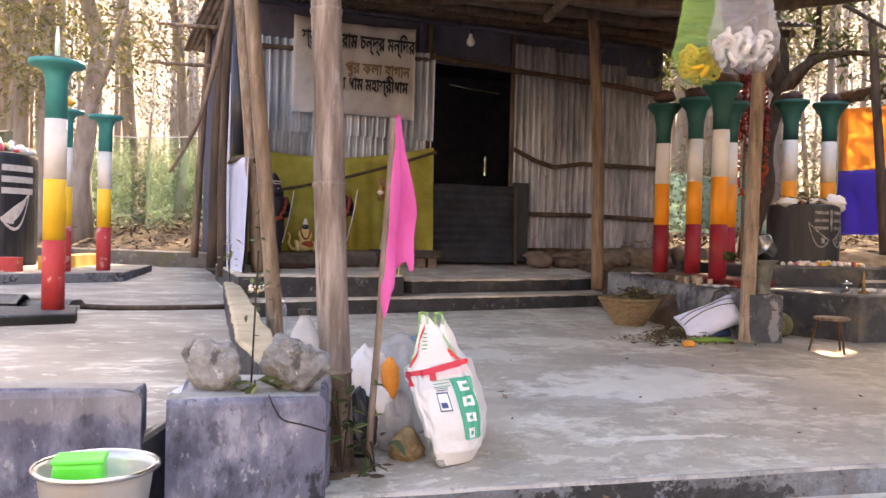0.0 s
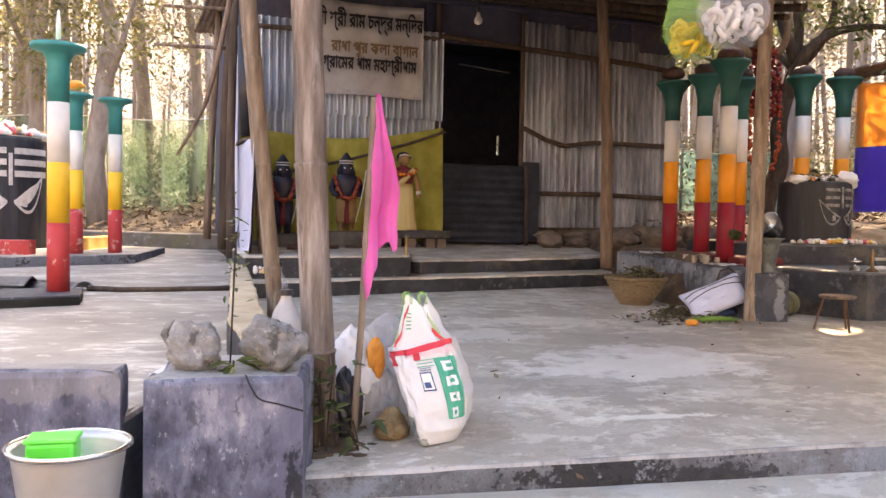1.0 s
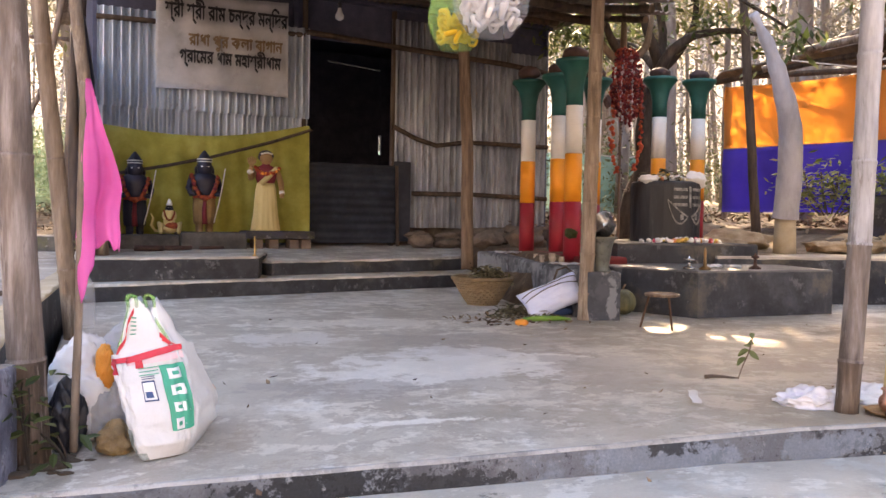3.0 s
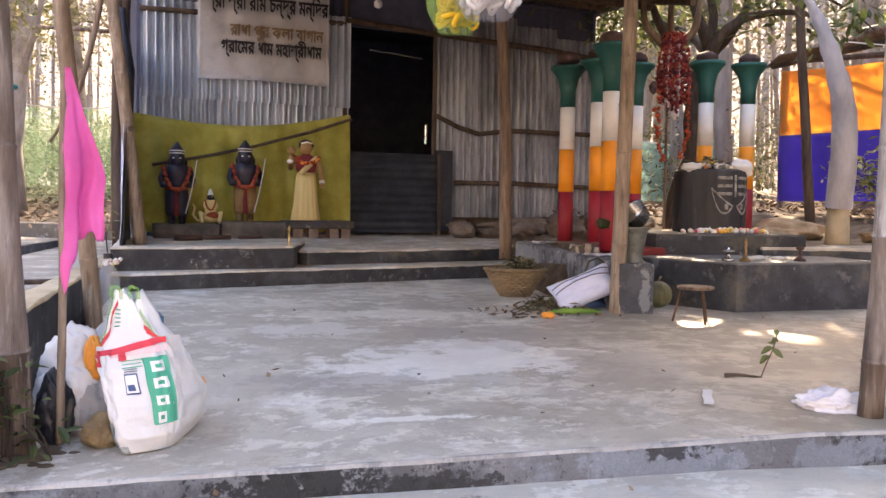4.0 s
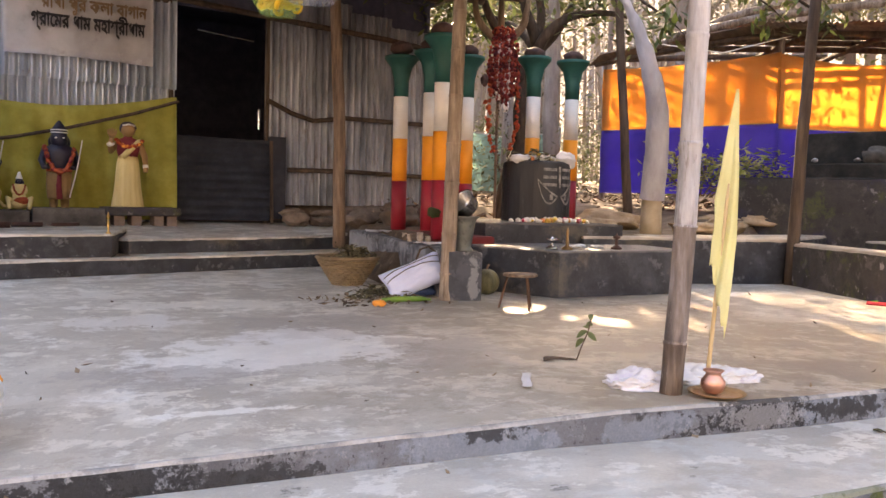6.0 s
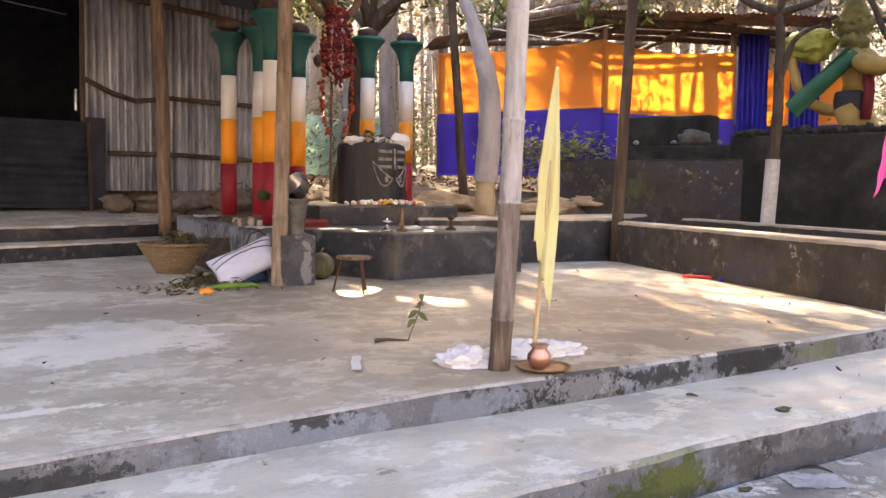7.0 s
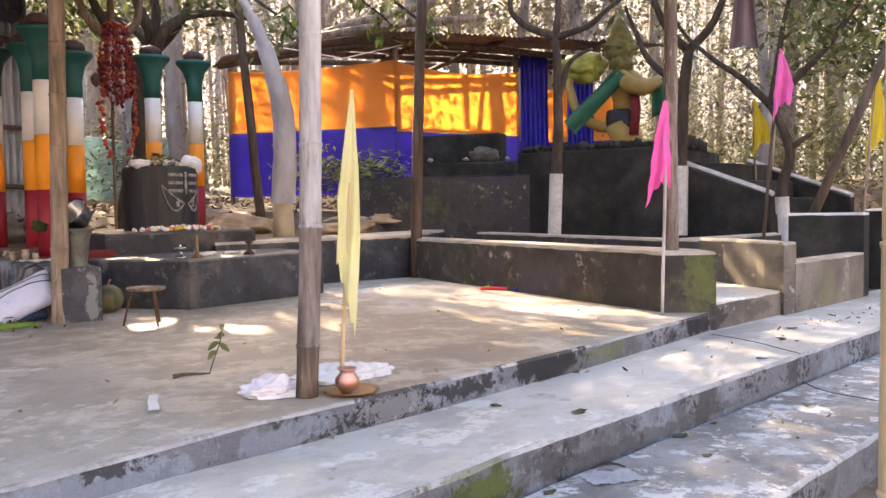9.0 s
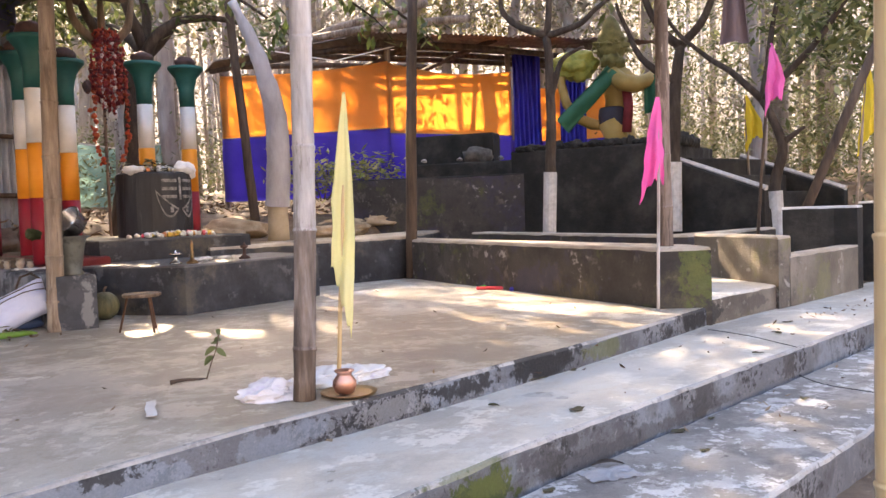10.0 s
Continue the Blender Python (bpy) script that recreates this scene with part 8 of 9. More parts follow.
bm = bmesh.new()
tube(bm, [(-0.16, 0.02, 0.012), (0.0, 0.0, 0.014), (0.12, -0.01, 0.012)], 0.016, 7)
solo("red_plastic_tube", bm, PRINTRED, (5.22, 2.42, 0.0), "red plastic toy tube by the parapet", "toy", rz=-50)
bm = bmesh.new()
tube(bm, [(-0.05, 0.0, 0.012), (0.06, 0.02, 0.014)], 0.02, 7)
solo("blue_plastic_piece", bm, BLUECURTAIN, (5.24, 2.20, 0.0), "blue plastic piece by the parapet", "toy", rz=-30)
bm = bmesh.new()
tube(bm, [(-0.07, 0.0, 0.008), (0.05, 0.02, 0.01)], 0.012, 7)
solo("green_plastic_piece", bm, GREENTUB, (5.30, 2.62, 0.0), "green plastic piece by the parapet", "toy")
bm = bmesh.new()
def film_at(u, v):
    d = Vector((u * 2.6, v * 2.2, 4.0))
    edge = 1 + 0.22 * noise.noise(Vector((math.atan2(v - 0.5, u - 0.5) * 1.6, 2, 1)))
    return ((u - 0.5) * 0.20 * edge, (v - 0.5) * 0.125 * edge, 0.004 + 0.022 * max(0.0, 0.32 - abs(noise.noise(d * 1.5))) + 0.006 * abs(noise.noise(d * 4)))
sheet(bm, film_at, 34, 24, 0.0008)
solo("plastic_sheet", bm, PLASTICFILM, (2.60, -0.715, -0.262), "dirty half-clear plastic sheet on the lower step", "plastic", rz=-20, smooth=True)
bm = bmesh.new()
sheet(bm, lambda u, v: (0.12 * (u - 0.5), 0.042 * (v - 0.5) * math.sin(0.15 + 2.9 * u) + 0.012 * math.sin(u * 3.1), 0.014 + 0.010 * math.sin(u * 3.1) + 0.3 * abs(v - 0.5) * 0.03), 14, 5, 0.0015)
solo("dead_leaf", bm, BARKDARK, (2.655, -0.665, -0.262), "dark dead leaf on the clear plastic sheet", "leaf", rz=-38, smooth=True)
bm = bmesh.new()
tube(bm, bent([(4.90, 0.26, -0.1155), (4.885, 0.18, -0.1155), (4.81, -0.083, -0.1155), (4.70, -0.29, -0.1155), (4.63, -0.428, -0.116)], 3, 0.018, 7), 0.0042, 5)
solo("crack", bm, INK, (0, 0, 0), "dark crack across the upper step", "crack", kind="structure")
bm = bmesh.new()
tube(bm, bent([(4.61, -0.452, -0.262), (4.52, -0.57, -0.262), (4.47, -0.68, -0.262), (4.44, -0.86, -0.262), (4.40, -1.06, -0.2625)], 6, 0.018, 7), 0.0042, 5)
solo("crack", bm, INK, (0, 0, 0), "dark crack across the lower step", "crack", kind="structure")
for i, (x, y, z, l, w) in enumerate(((3.126, 0.085, -0.115, 0.115, 0.04), (2.636, -0.112, -0.115, 0.045, 0.03), (2.80, -0.418, -0.115, 0.075, 0.05), (3.40, 0.09, -0.115, 0.05, 0.03), (4.34, -0.36, -0.115, 0.06, 0.03), (5.02, -0.14, -0.115, 0.09, 0.04), (5.46, 0.02, -0.115, 0.08, 0.05),
                                        (3.24, -0.588, -0.262, 0.085, 0.05), (3.07, -0.81, -0.262, 0.05, 0.032), (2.33, -0.67, -0.262, 0.06, 0.035), (3.51, -0.58, -0.262, 0.05, 0.03), (4.1, -0.72, -0.262, 0.06, 0.04))):
    q = random.Random(i + 3)
    ph = q.uniform(0, 6)
    bm = bmesh.new()
    def blade(u, v):
        wide = (v - 0.5) * w * math.sin(0.12 + u * 2.9) ** 0.7 * (1 + 0.18 * math.sin(u * 11 + ph))
        curl = 1.1 * abs(wide) * (0.5 + 0.5 * math.sin(u * 3 + ph))
        return ((u - 0.5) * l, wide + 0.12 * l * math.sin(u * 3.1), 0.003 + curl * 0.6 + 0.09 * l * (u - 0.5) ** 2 * 2 + 0.003 * noise.noise(Vector((u * 5, v * 4, ph))))
    sheet(bm, blade, 14, 6, 0.001)
    solo("dry_leaf", bm, BASKETLEAF, (x, y, z), "curled brown dry leaf on the step", "leaf", "leaves on the steps", rz=q.uniform(-60, 40), smooth=True)
bm = bmesh.new()
for k in range(14):
    vs = bmesh.ops.create_icosphere(bm, subdivisions=1, radius=rng.uniform(0.012, 0.024))["verts"]
    o = Vector((rng.uniform(-0.06, 0.06), rng.uniform(-0.05, 0.05), rng.uniform(0.012, 0.05)))
    for v in vs:
        v.co += o
solo("flower_scrap", bm, PETALS, (-1.66, 3.75, 0.255), "red and white flowers dropped on the kerb", "flowers", kind="stuff")

# ---- court and altar beyond the parapet ----
bm = bmesh.new()
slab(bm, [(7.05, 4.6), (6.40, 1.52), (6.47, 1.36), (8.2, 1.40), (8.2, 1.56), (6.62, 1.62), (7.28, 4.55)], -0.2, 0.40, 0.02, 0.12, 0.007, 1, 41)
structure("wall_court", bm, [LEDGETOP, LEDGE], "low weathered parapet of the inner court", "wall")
bm = bmesh.new()
slab(bm, [(5.08, 0.35), (6.07, 0.40), (6.45, 1.15), (6.3, 1.5), (5.45, 1.4), (5.25, 0.57)], -0.3, 0.06, 0.015, 0.1, 0.006, 1, 42)
structure("step_passage", bm, [TREAD, COURTCEM], "cement step in the passage between parapets", "step")
bm = bmesh.new()
slab(bm, [(6.05, 0.37), (6.24, 0.37), (6.60, 1.05), (6.46, 1.30), (6.40, 1.05)], -0.15, 0.41, 0.02, 0.1, 0.006, 1, 43)
structure("wall_block", bm, [LEDGETOP, COURTCEM], "grey-brown cement end block", "wall")
bm = bmesh.new()
slab(bm, [(6.22, 0.365), (7.58, 0.43), (7.58, 0.58), (6.30, 0.52)], -0.15, 0.265, 0.02, 0.1, 0.006, 1, 44)
structure("wall_court_front", bm, [LEDGETOP, COURTCEM], "low cement wall along the path", "wall")
bm = bmesh.new()
slab(bm, [(7.60, 0.44), (7.76, 0.46), (7.72, 0.7), (7.49, 1.04), (7.32, 0.96), (7.56, 0.62)], -0.15, 0.60, 0.02, 0.1, 0.006, 1, 45)
structure("wall_court_cheek", bm, [CHALK, BLACKALTAR], "white-edged black masonry cheek wall", "wall")
bm = bmesh.new()
slab(bm, [(8.6, 0.5), (12, 0.9), (12, 1.3), (8.7, 0.9)], -0.15, 0.62, 0.02, 0.14, 0.006, 1, 46)
structure("wall_far", bm, [CHALK, BLACKALTAR], "far black masonry wall with a pale top", "wall")

altar = thing("black_altar", (8.0, 4.4, 0.3), "mould-blackened masonry altar platform with stepped top", "altar", kind="structure")
A0 = Vector((8.0, 4.4, 0.3))
def altar_part(name, poly, z0, z1, mats, seed, label=""):
    bm = bmesh.new()
    slab(bm, [(x - A0.x, y - A0.y) for x, y in poly], z0 - A0.z, z1 - A0.z, 0.02, 0.13, 0.012, 1, seed)
    part(name, bm, mats, altar, label)
altar_part("base", [(6.5, 6.2), (7.72, 4.35), (9.6, 5.4), (8.2, 7.6)], 0.3, 1.085, [BLACKALTAR, LEDGE], 51)
altar_part("ledge", [(7.25, 6.0), (7.95, 4.72), (9.4, 5.5), (8.5, 6.9)], 1.05, 1.27, [BLACKALTAR, BLACKALTAR], 52)
altar_part("back_rest", [(7.70, 6.35), (8.22, 5.35), (8.5, 5.5), (8.0, 6.6)], 1.25, 1.68, [BLACKALTAR, BLACKALTAR], 53)
altar_part("statue_base", [(7.66, 4.5), (8.25, 2.68), (10.2, 3.3), (9.6, 5.2)], 0.3, 1.34, [BLACKALTAR, BLACKALTAR], 54)
r8 = random.Random(8)
for i in range(26):
    u = i / 25
    x, y = 7.70 + (8.28 - 7.70) * u, 4.42 + (2.74 - 4.42) * u
    bm = bmesh.new()
    blob(bm, (0, 0, 0.03), (r8.uniform(0.05, 0.09), r8.uniform(0.05, 0.08), r8.uniform(0.03, 0.075)), 0.5, 2.4, i, 3, 0, -0.02)
    ob = part("coping_stone", bm, BLACKALTAR, altar, smooth=True)
    ob.location = (x - A0.x + 0.05, y - A0.y, 1.335 - A0.z)
for i in range(9):
    bm = bmesh.new()
    blob(bm, (0, 0, 0.05), (0.10, 0.09, 0.10), 0.4, 2, i + 40, 2, 0, -0.02)
    ob = part("coping_stone", bm, BLACKALTAR, altar, smooth=True)
    ob.location = (8.45 + 0.13 * i - A0.x, 2.75 + 0.05 * i - A0.y, 1.335 - A0.z)
for x, y in ((7.55, 5.3), (7.9, 4.9), (7.3, 5.7)):
    bm = bmesh.new()
    blob(bm, (0, 0, 0.04), (0.04, 0.035, 0.025), 0.4, 2, int(x * 10), 2, 0, 0)
    solo("stone_chip", bm, ROCK, (x, y, 1.265), "pale stone chip on the altar ledge", "stone", "chips on the altar", smooth=True)
bm = bmesh.new()
blob(bm, (0, 0, 0.10), (0.24, 0.08, 0.12), 0.5, 2, 5, 3, 0, 0)
solo("carved_stone", bm, DARKSLAB, (7.95, 5.35, 1.265), "grey carved stone lying on the altar", "stone", smooth=True)
# sloping cheek walls of the altar steps
for k, (a, b, w) in enumerate((((8.22, 2.66, 1.15), (8.24, 1.60, 0.77), 0.12), ((10.05, 2.85, 1.21), (10.0, 1.55, 0.75), 0.12))):
    t = thing("stair_cheek", (a[0], a[1], 0.3), "sloping black stair wall with a white painted top", "stair wall", "altar stairs", kind="structure")
    p, q = Vector(a) - Vector((a[0], a[1], 0.3)), Vector(b) - Vector((a[0], a[1], 0.3))
    bm = bmesh.new()
    vs = []
    for dx in (0, w):
        vs.append([bm.verts.new((v[0] + dx, v[1], v[2])) for v in ((p.x, p.y, -0.3), (q.x, q.y, -0.3), (q.x, q.y, q.z), (p.x, p.y, p.z))])
    bm.faces.new(vs[0]); bm.faces.new(list(reversed(vs[1])))
    for i in range(4):
        bm.faces.new((vs[0][(i + 1) % 4], vs[0][i], vs[1][i], vs[1][(i + 1) % 4]))
    bmesh.ops.bevel(bm, geom=bm.edges[:], offset=0.015, segments=1, affect="EDGES")
    part("body", bm, BLACKALTAR, t)
    bm = bmesh.new()
    tube(bm, [p + Vector((w / 2, 0, 0.01)), q + Vector((w / 2, 0, 0.01))], 0.035, 6)
    part("white_top", bm, CHALK, t)
for i in range(5):
    bm = bmesh.new()
    y = 2.75 - 0.26 * i
    slab(bm, [(8.36, y - 0.28), (9.98, y - 0.28), (9.98, y), (8.36, y)], -0.1, 1.15 - 0.2 * i, 0.015, 0.2, 0.006, 1, 60 + i)
    structure("stair_step", bm, [BLACKALTAR, BLACKALTAR], "black masonry altar step", "step")

# ---- the golden statue: turned side-on, one arm across, a tail and a leafy load on the shoulder ----
bm = bmesh.new()
tube(bm, [(0.06, -0.05, 0), (0.04, -0.05, 0.16), (-0.02, -0.02, 0.34)], [0.125, 0.14, 0.165], 16, 0)
tube(bm, [(0.20, 0.12, 0), (0.16, 0.12, 0.16), (0.08, 0.08, 0.34)], [0.11, 0.12, 0.14], 14, 0)
lathe(bm, [(0.175, 0.27), (0.19, 0.33), (0.195, 0.42), (0.185, 0.50), (0.17, 0.52)], 22, 1, cx=0.02, ey=0.9)
lathe(bm, [(0.165, 0.50), (0.155, 0.60), (0.185, 0.76), (0.20, 0.88), (0.16, 0.96), (0.07, 1.02)], 22, 0, cx=0.07, ey=0.85)
tube(bm, [(0.0, -0.20, 0.90), (0.12, -0.30, 0.78), (0.28, -0.32, 0.74), (0.42, -0.22, 0.80), (0.50, -0.16, 0.84)], [0.10, 0.105, 0.10, 0.08, 0.085], 14, 0)
tube(bm, [(0.16, 0.18, 0.90), (0.34, 0.12, 0.80), (0.46, 0.0, 0.76)], [0.09, 0.085, 0.07], 12, 0)
blob(bm, (0.0, -0.03, 1.11), (0.13, 0.14, 0.16), 0.22, 2.6, 3, 4, 5)
blob(bm, (0.08, -0.06, 1.05), (0.09, 0.10, 0.08), 0.2, 2.4, 5, 3, 5)
lathe(bm, [(0.09, 1.08), (0.165, 1.16), (0.18, 1.22), (0.15, 1.33), (0.165, 1.37), (0.11, 1.50), (0.075, 1.58), (0.02, 1.64)], 14, 5, cx=0.0)
blob(bm, (0.0, 0.02, 1.26), (0.20, 0.19, 0.12), 0.5, 3.0, 11, 4, 5)
blob(bm, (-0.45, 0.05, 1.06), (0.27, 0.19, 0.18), 0.4, 2.4, 7, 4, 3)
tube(bm, [(-0.60, 0.05, 1.10), (-0.62, 0.02, 0.85), (-0.56, 0.0, 0.60), (-0.44, 0.0, 0.42), (-0.25, 0.02, 0.33), (-0.08, 0.04, 0.30)], [0.05, 0.055, 0.06, 0.065, 0.07, 0.06], 12, 0)
sheet(bm, lambda u, v: Vector((0.02, -0.30, 0.93)).lerp(Vector((-0.60, -0.22, 0.30)), u) + Vector((0.13 * (v - 0.5), 0.03 * math.sin(v * 6 + u * 3), -0.13 * (v - 0.5) * (0.8 + 0.4 * u))), 18, 8, 0.03, 2)
sheet(bm, lambda u, v: (0.38 + 0.16 * u, -0.23 + 0.03 * math.sin(u * 7), 0.82 - 0.42 * v + 0.04 * u), 8, 8, 0.02, 2)
tube(bm, [(0.17, -0.17, 0.72), (0.19, -0.17, 0.5), (0.16, -0.14, 0.2)], 0.06, 8, 4)
statue = solo("golden_statue", bm, [GOLD, BLACKSHORT, DKGREENCLOTH, GREENGOLD, MAROON, OLIVECROWN], (8.735, 3.785, 1.335), "golden painted statue with black shorts and a green sash", "statue", rz=-54, smooth=True)

# ---- cloth-walled shed ----
shed = thing("cloth_shed", (7.7, 6.9, 0.9), "shed with orange and violet cloth walls under a tin roof", "shed")
B0 = Vector((7.7, 6.9, 0.9))
def wall_cloth(p, q, z0, z1, material, name, seed, fold=0.03, sag=0.05, n=40):
    p, q = Vector((*p, 0)) - Vector((B0.x, B0.y, 0)), Vector((*q, 0)) - Vector((B0.x, B0.y, 0))
    d = (q - p).normalized()
    nn = Vector((d.y, -d.x, 0))
    bm = bmesh.new()
    def fn(u, v):
        o = fold * (noise.noise(Vector((u * 5 + seed, v * 2, seed))) + 0.4 * math.sin(u * 37 + 3 * v)) 
        w = p.lerp(q, u) + nn * o
        top = z1 - sag * math.sin(math.pi * u)
        return (w.x, w.y, z0 + (top - z0) * v - B0.z)
    sheet(bm, fn, n, 16, 0.005)
    part(name, bm, material, shed, smooth=True)
wall_cloth((6.31, 9.22), (7.70, 6.88), 1.86, 2.80, ORANGETARP, "orange_cloth", 1)
wall_cloth((6.31, 9.22), (7.70, 6.88), 0.90, 1.855, BLUETARP, "violet_cloth", 1, 0.03, 0.0)
wall_cloth((7.70, 6.88), (9.85, 6.54), 1.79, 2.78, ORANGETARP, "orange_cloth", 3, 0.03, 0.10)
wall_cloth((7.70, 6.88), (9.85, 6.54), 0.90, 1.785, BLUETARP, "violet_cloth", 3, 0.03, 0.0)
wall_cloth((9.92, 6.56), (10.26, 6.30), 1.0, 3.05, BLUECURTAIN, "blue_curtain", 5, 0.10, 0.0, 30)
wall_cloth((10.66, 6.24), (10.95, 5.95), 1.0, 2.95, BLUECURTAIN, "blue_curtain", 6, 0.10, 0.0, 30)
wall_cloth((10.6, 7.1), (11.9, 5.9), 1.75, 2.66, ORANGETARP, "orange_cloth", 7)
wall_cloth((10.3, 7.3), (11.9, 5.9), 1.0, 1.8, BLUETARP, "violet_cloth", 8)
for (x, y), h in (((6.36, 9.24), 3.0), ((7.74, 6.94), 3.2), ((9.88, 6.62), 3.2), ((10.6, 6.35), 3.1)):
    bm = bmesh.new()
    tube(bm, [(x - B0.x, y - B0.y, -0.1), (x - B0.x, y - B0.y, h - B0.z)], 0.045, 8)
    part("post", bm, BAMBOOGREY, shed)
for k in range(4):
    bm = bmesh.new()
    corrugated(bm, 1.25, 1.7, rows=2, across=5, seed=k)
    ob = part("roof_sheet", bm, TINROOF, shed)
    ob.matrix_basis = pose(-0.75 + 1.1 * k, -0.38 - 0.42 * k, 2.17 + 0.02 * k, -84, 0, -20)
# the last three poles are added to darken the gap under the roof
for p, q in (((-1.5, 2.4, 1.98), (-0.1, -0.25, 2.1)), ((-0.3, -0.2, 2.1), (2.6, -0.75, 2.12)), ((-1.3, 2.3, 2.05), (2.4, 1.9, 2.3)), ((0.4, -0.5, 2.2), (0.9, 2.6, 2.0)), ((1.5, -0.7, 2.25), (2.0, 2.4, 2.0)), ((-0.4, 1.36, 2.14), (4.2, -0.02, 2.16)), ((-0.3, 1.22, 2.23), (4.2, -0.12, 2.22)), ((-0.3, 1.1, 2.30), (4.2, -0.2, 2.31))):
    bm = bmesh.new()
    tube(bm, [p, Vector(p).lerp(Vector(q), 0.5) + Vector((0, 0, 0.03)), q], 0.045, 8)
    part("rafter", bm, DARKWOOD, shed)
bm = bmesh.new()
sheet(bm, lambda u, v: (-1.55 + 1.3 * u, 2.5 - 2.3 * u - 0.35 * v, 1.98 + 0.16 * u + 0.12 * v), 10, 4, 0.03)
part("red_tarpaulin", bm, ROCKDARK, shed, "rolled brown tarpaulin under the eaves")
for i, (p, q) in enumerate((((6.2, 8.0, 2.85), (7.9, 6.2, 3.5)), ((6.4, 7.4, 3.0), (8.4, 5.9, 3.3)))):
    bm = bmesh.new()
    tube(bm, [p, Vector(p).lerp(Vector(q), 0.5) + Vector((0, 0, 0.06)), q], [0.05, 0.06, 0.05], 9)
    solo("bamboo_pole", bm, BAMBOOGREY, (0, 0, 0), "grey bamboo pole laid along the shed eaves", "pole", "poles on the shed", smooth=True)
bm = bmesh.new()
tube(bm, [(5.7, 6.7, 2.72), (6.6, 6.6, 2.66), (7.7, 6.7, 2.98)], 0.008, 5)
solo("cable", bm, PWHITE, (0, 0, 0), "thin pale cable slung to the shed", "cable")

# flags and poles in the court
flag("pink_flag", (7.6, 1.19, 2.07), (7.6, 1.36, 0.1), 0.66, 0.155, PINK, "hot pink cloth flag high on a pole in the court", DARKWOOD, 16, 0.016, yaw=-45)
flag("yellow_flag", (9.5, 2.46, 1.88), (9.55, 2.45, 0.6), 0.66, 0.18, YELLOWDEEP, "yellow cloth flag on a pole by the altar stairs", BAMBOO, 18, 0.016, yaw=-45)
flag("yellow_flag", (8.28, 0.62, 1.86), (8.1, 0.68, 0.2), 0.85, 0.15, YELLOWDEEP, "yellow cloth flag on a leaning stick by the path", BAMBOO, 22, 0.014, yaw=-50)
bm = bmesh.new()
tube(bm, [(7.60, 1.09, 0.1), (7.76, 0.76, 1.0), (7.96, 0.36, 2.1)], [0.046, 0.042, 0.038], 10)
solo("leaning_pole", bm, DARKWOOD, (0, 0, 0), "dark brown pole leaning on the court wall", "pole", smooth=True)
sh = thing("hanging_shirt", (6.79, 1.09, 2.0), "faded mauve cloth hung on a branch", "cloth", rz=-45)
bm = bmesh.new()
sheet(bm, lambda u, v: (0.21 * (u - 0.5) * (0.6 + 0.5 * (1 - v)), 0.03 * math.sin(u * 10), 0.55 * v - 0.05 * abs(u - 0.5)), 14, 10, 0.01)
part("cloth", bm, MAUVE, sh, smooth=True)

# ---- trees ----
V = Vector
def branch_tree(name, loc, trunk, limbs, r, bark, label, crown, leaf, leafmat, seed, white=0.0, group="trees by the shrine"):
    """trunk: points from the foot; limbs: (start index, points); crown: leaf spots. white: height of the painted foot."""
    t = thing(name, loc, label, "tree", group)
    bm = bmesh.new()
    line = bent(trunk, seed, 0.012)
    tube(bm, line, [r * (1 - 0.4 * i / (len(line) - 1)) * (1 + 0.06 * noise.noise(V((i * 0.9, seed, 1)))) for i in range(len(line))], 14)
    part("trunk", bm, bark, t, smooth=True)
    for i, pts in limbs:
        bm = bmesh.new()
        line = bent([trunk[i]] + pts, seed + i + len(pts), 0.03)
        n = len(line)
        tube(bm, line, [r * (0.64 - 0.5 * k / n) for k in range(n)], 9)
        part("limb", bm, bark, t, smooth=True)
    if white:
        bm = bmesh.new()
        a, b = Vector(trunk[0]), Vector(trunk[1])
        tube(bm, [a + Vector((0, 0, 0.01)), a.lerp(b, min(1, white / max(0.01, (b - a).z)))], r * 1.06, 14)
        part("white_band", bm, CHALK, t, "lime-washed foot")
    if crown:
        ob = new("crown", leaves_mesh("crown", crown, leaf, leafmat, seed))
        ob.parent = t
        tagged(ob, "", kind="stuff")
    return t
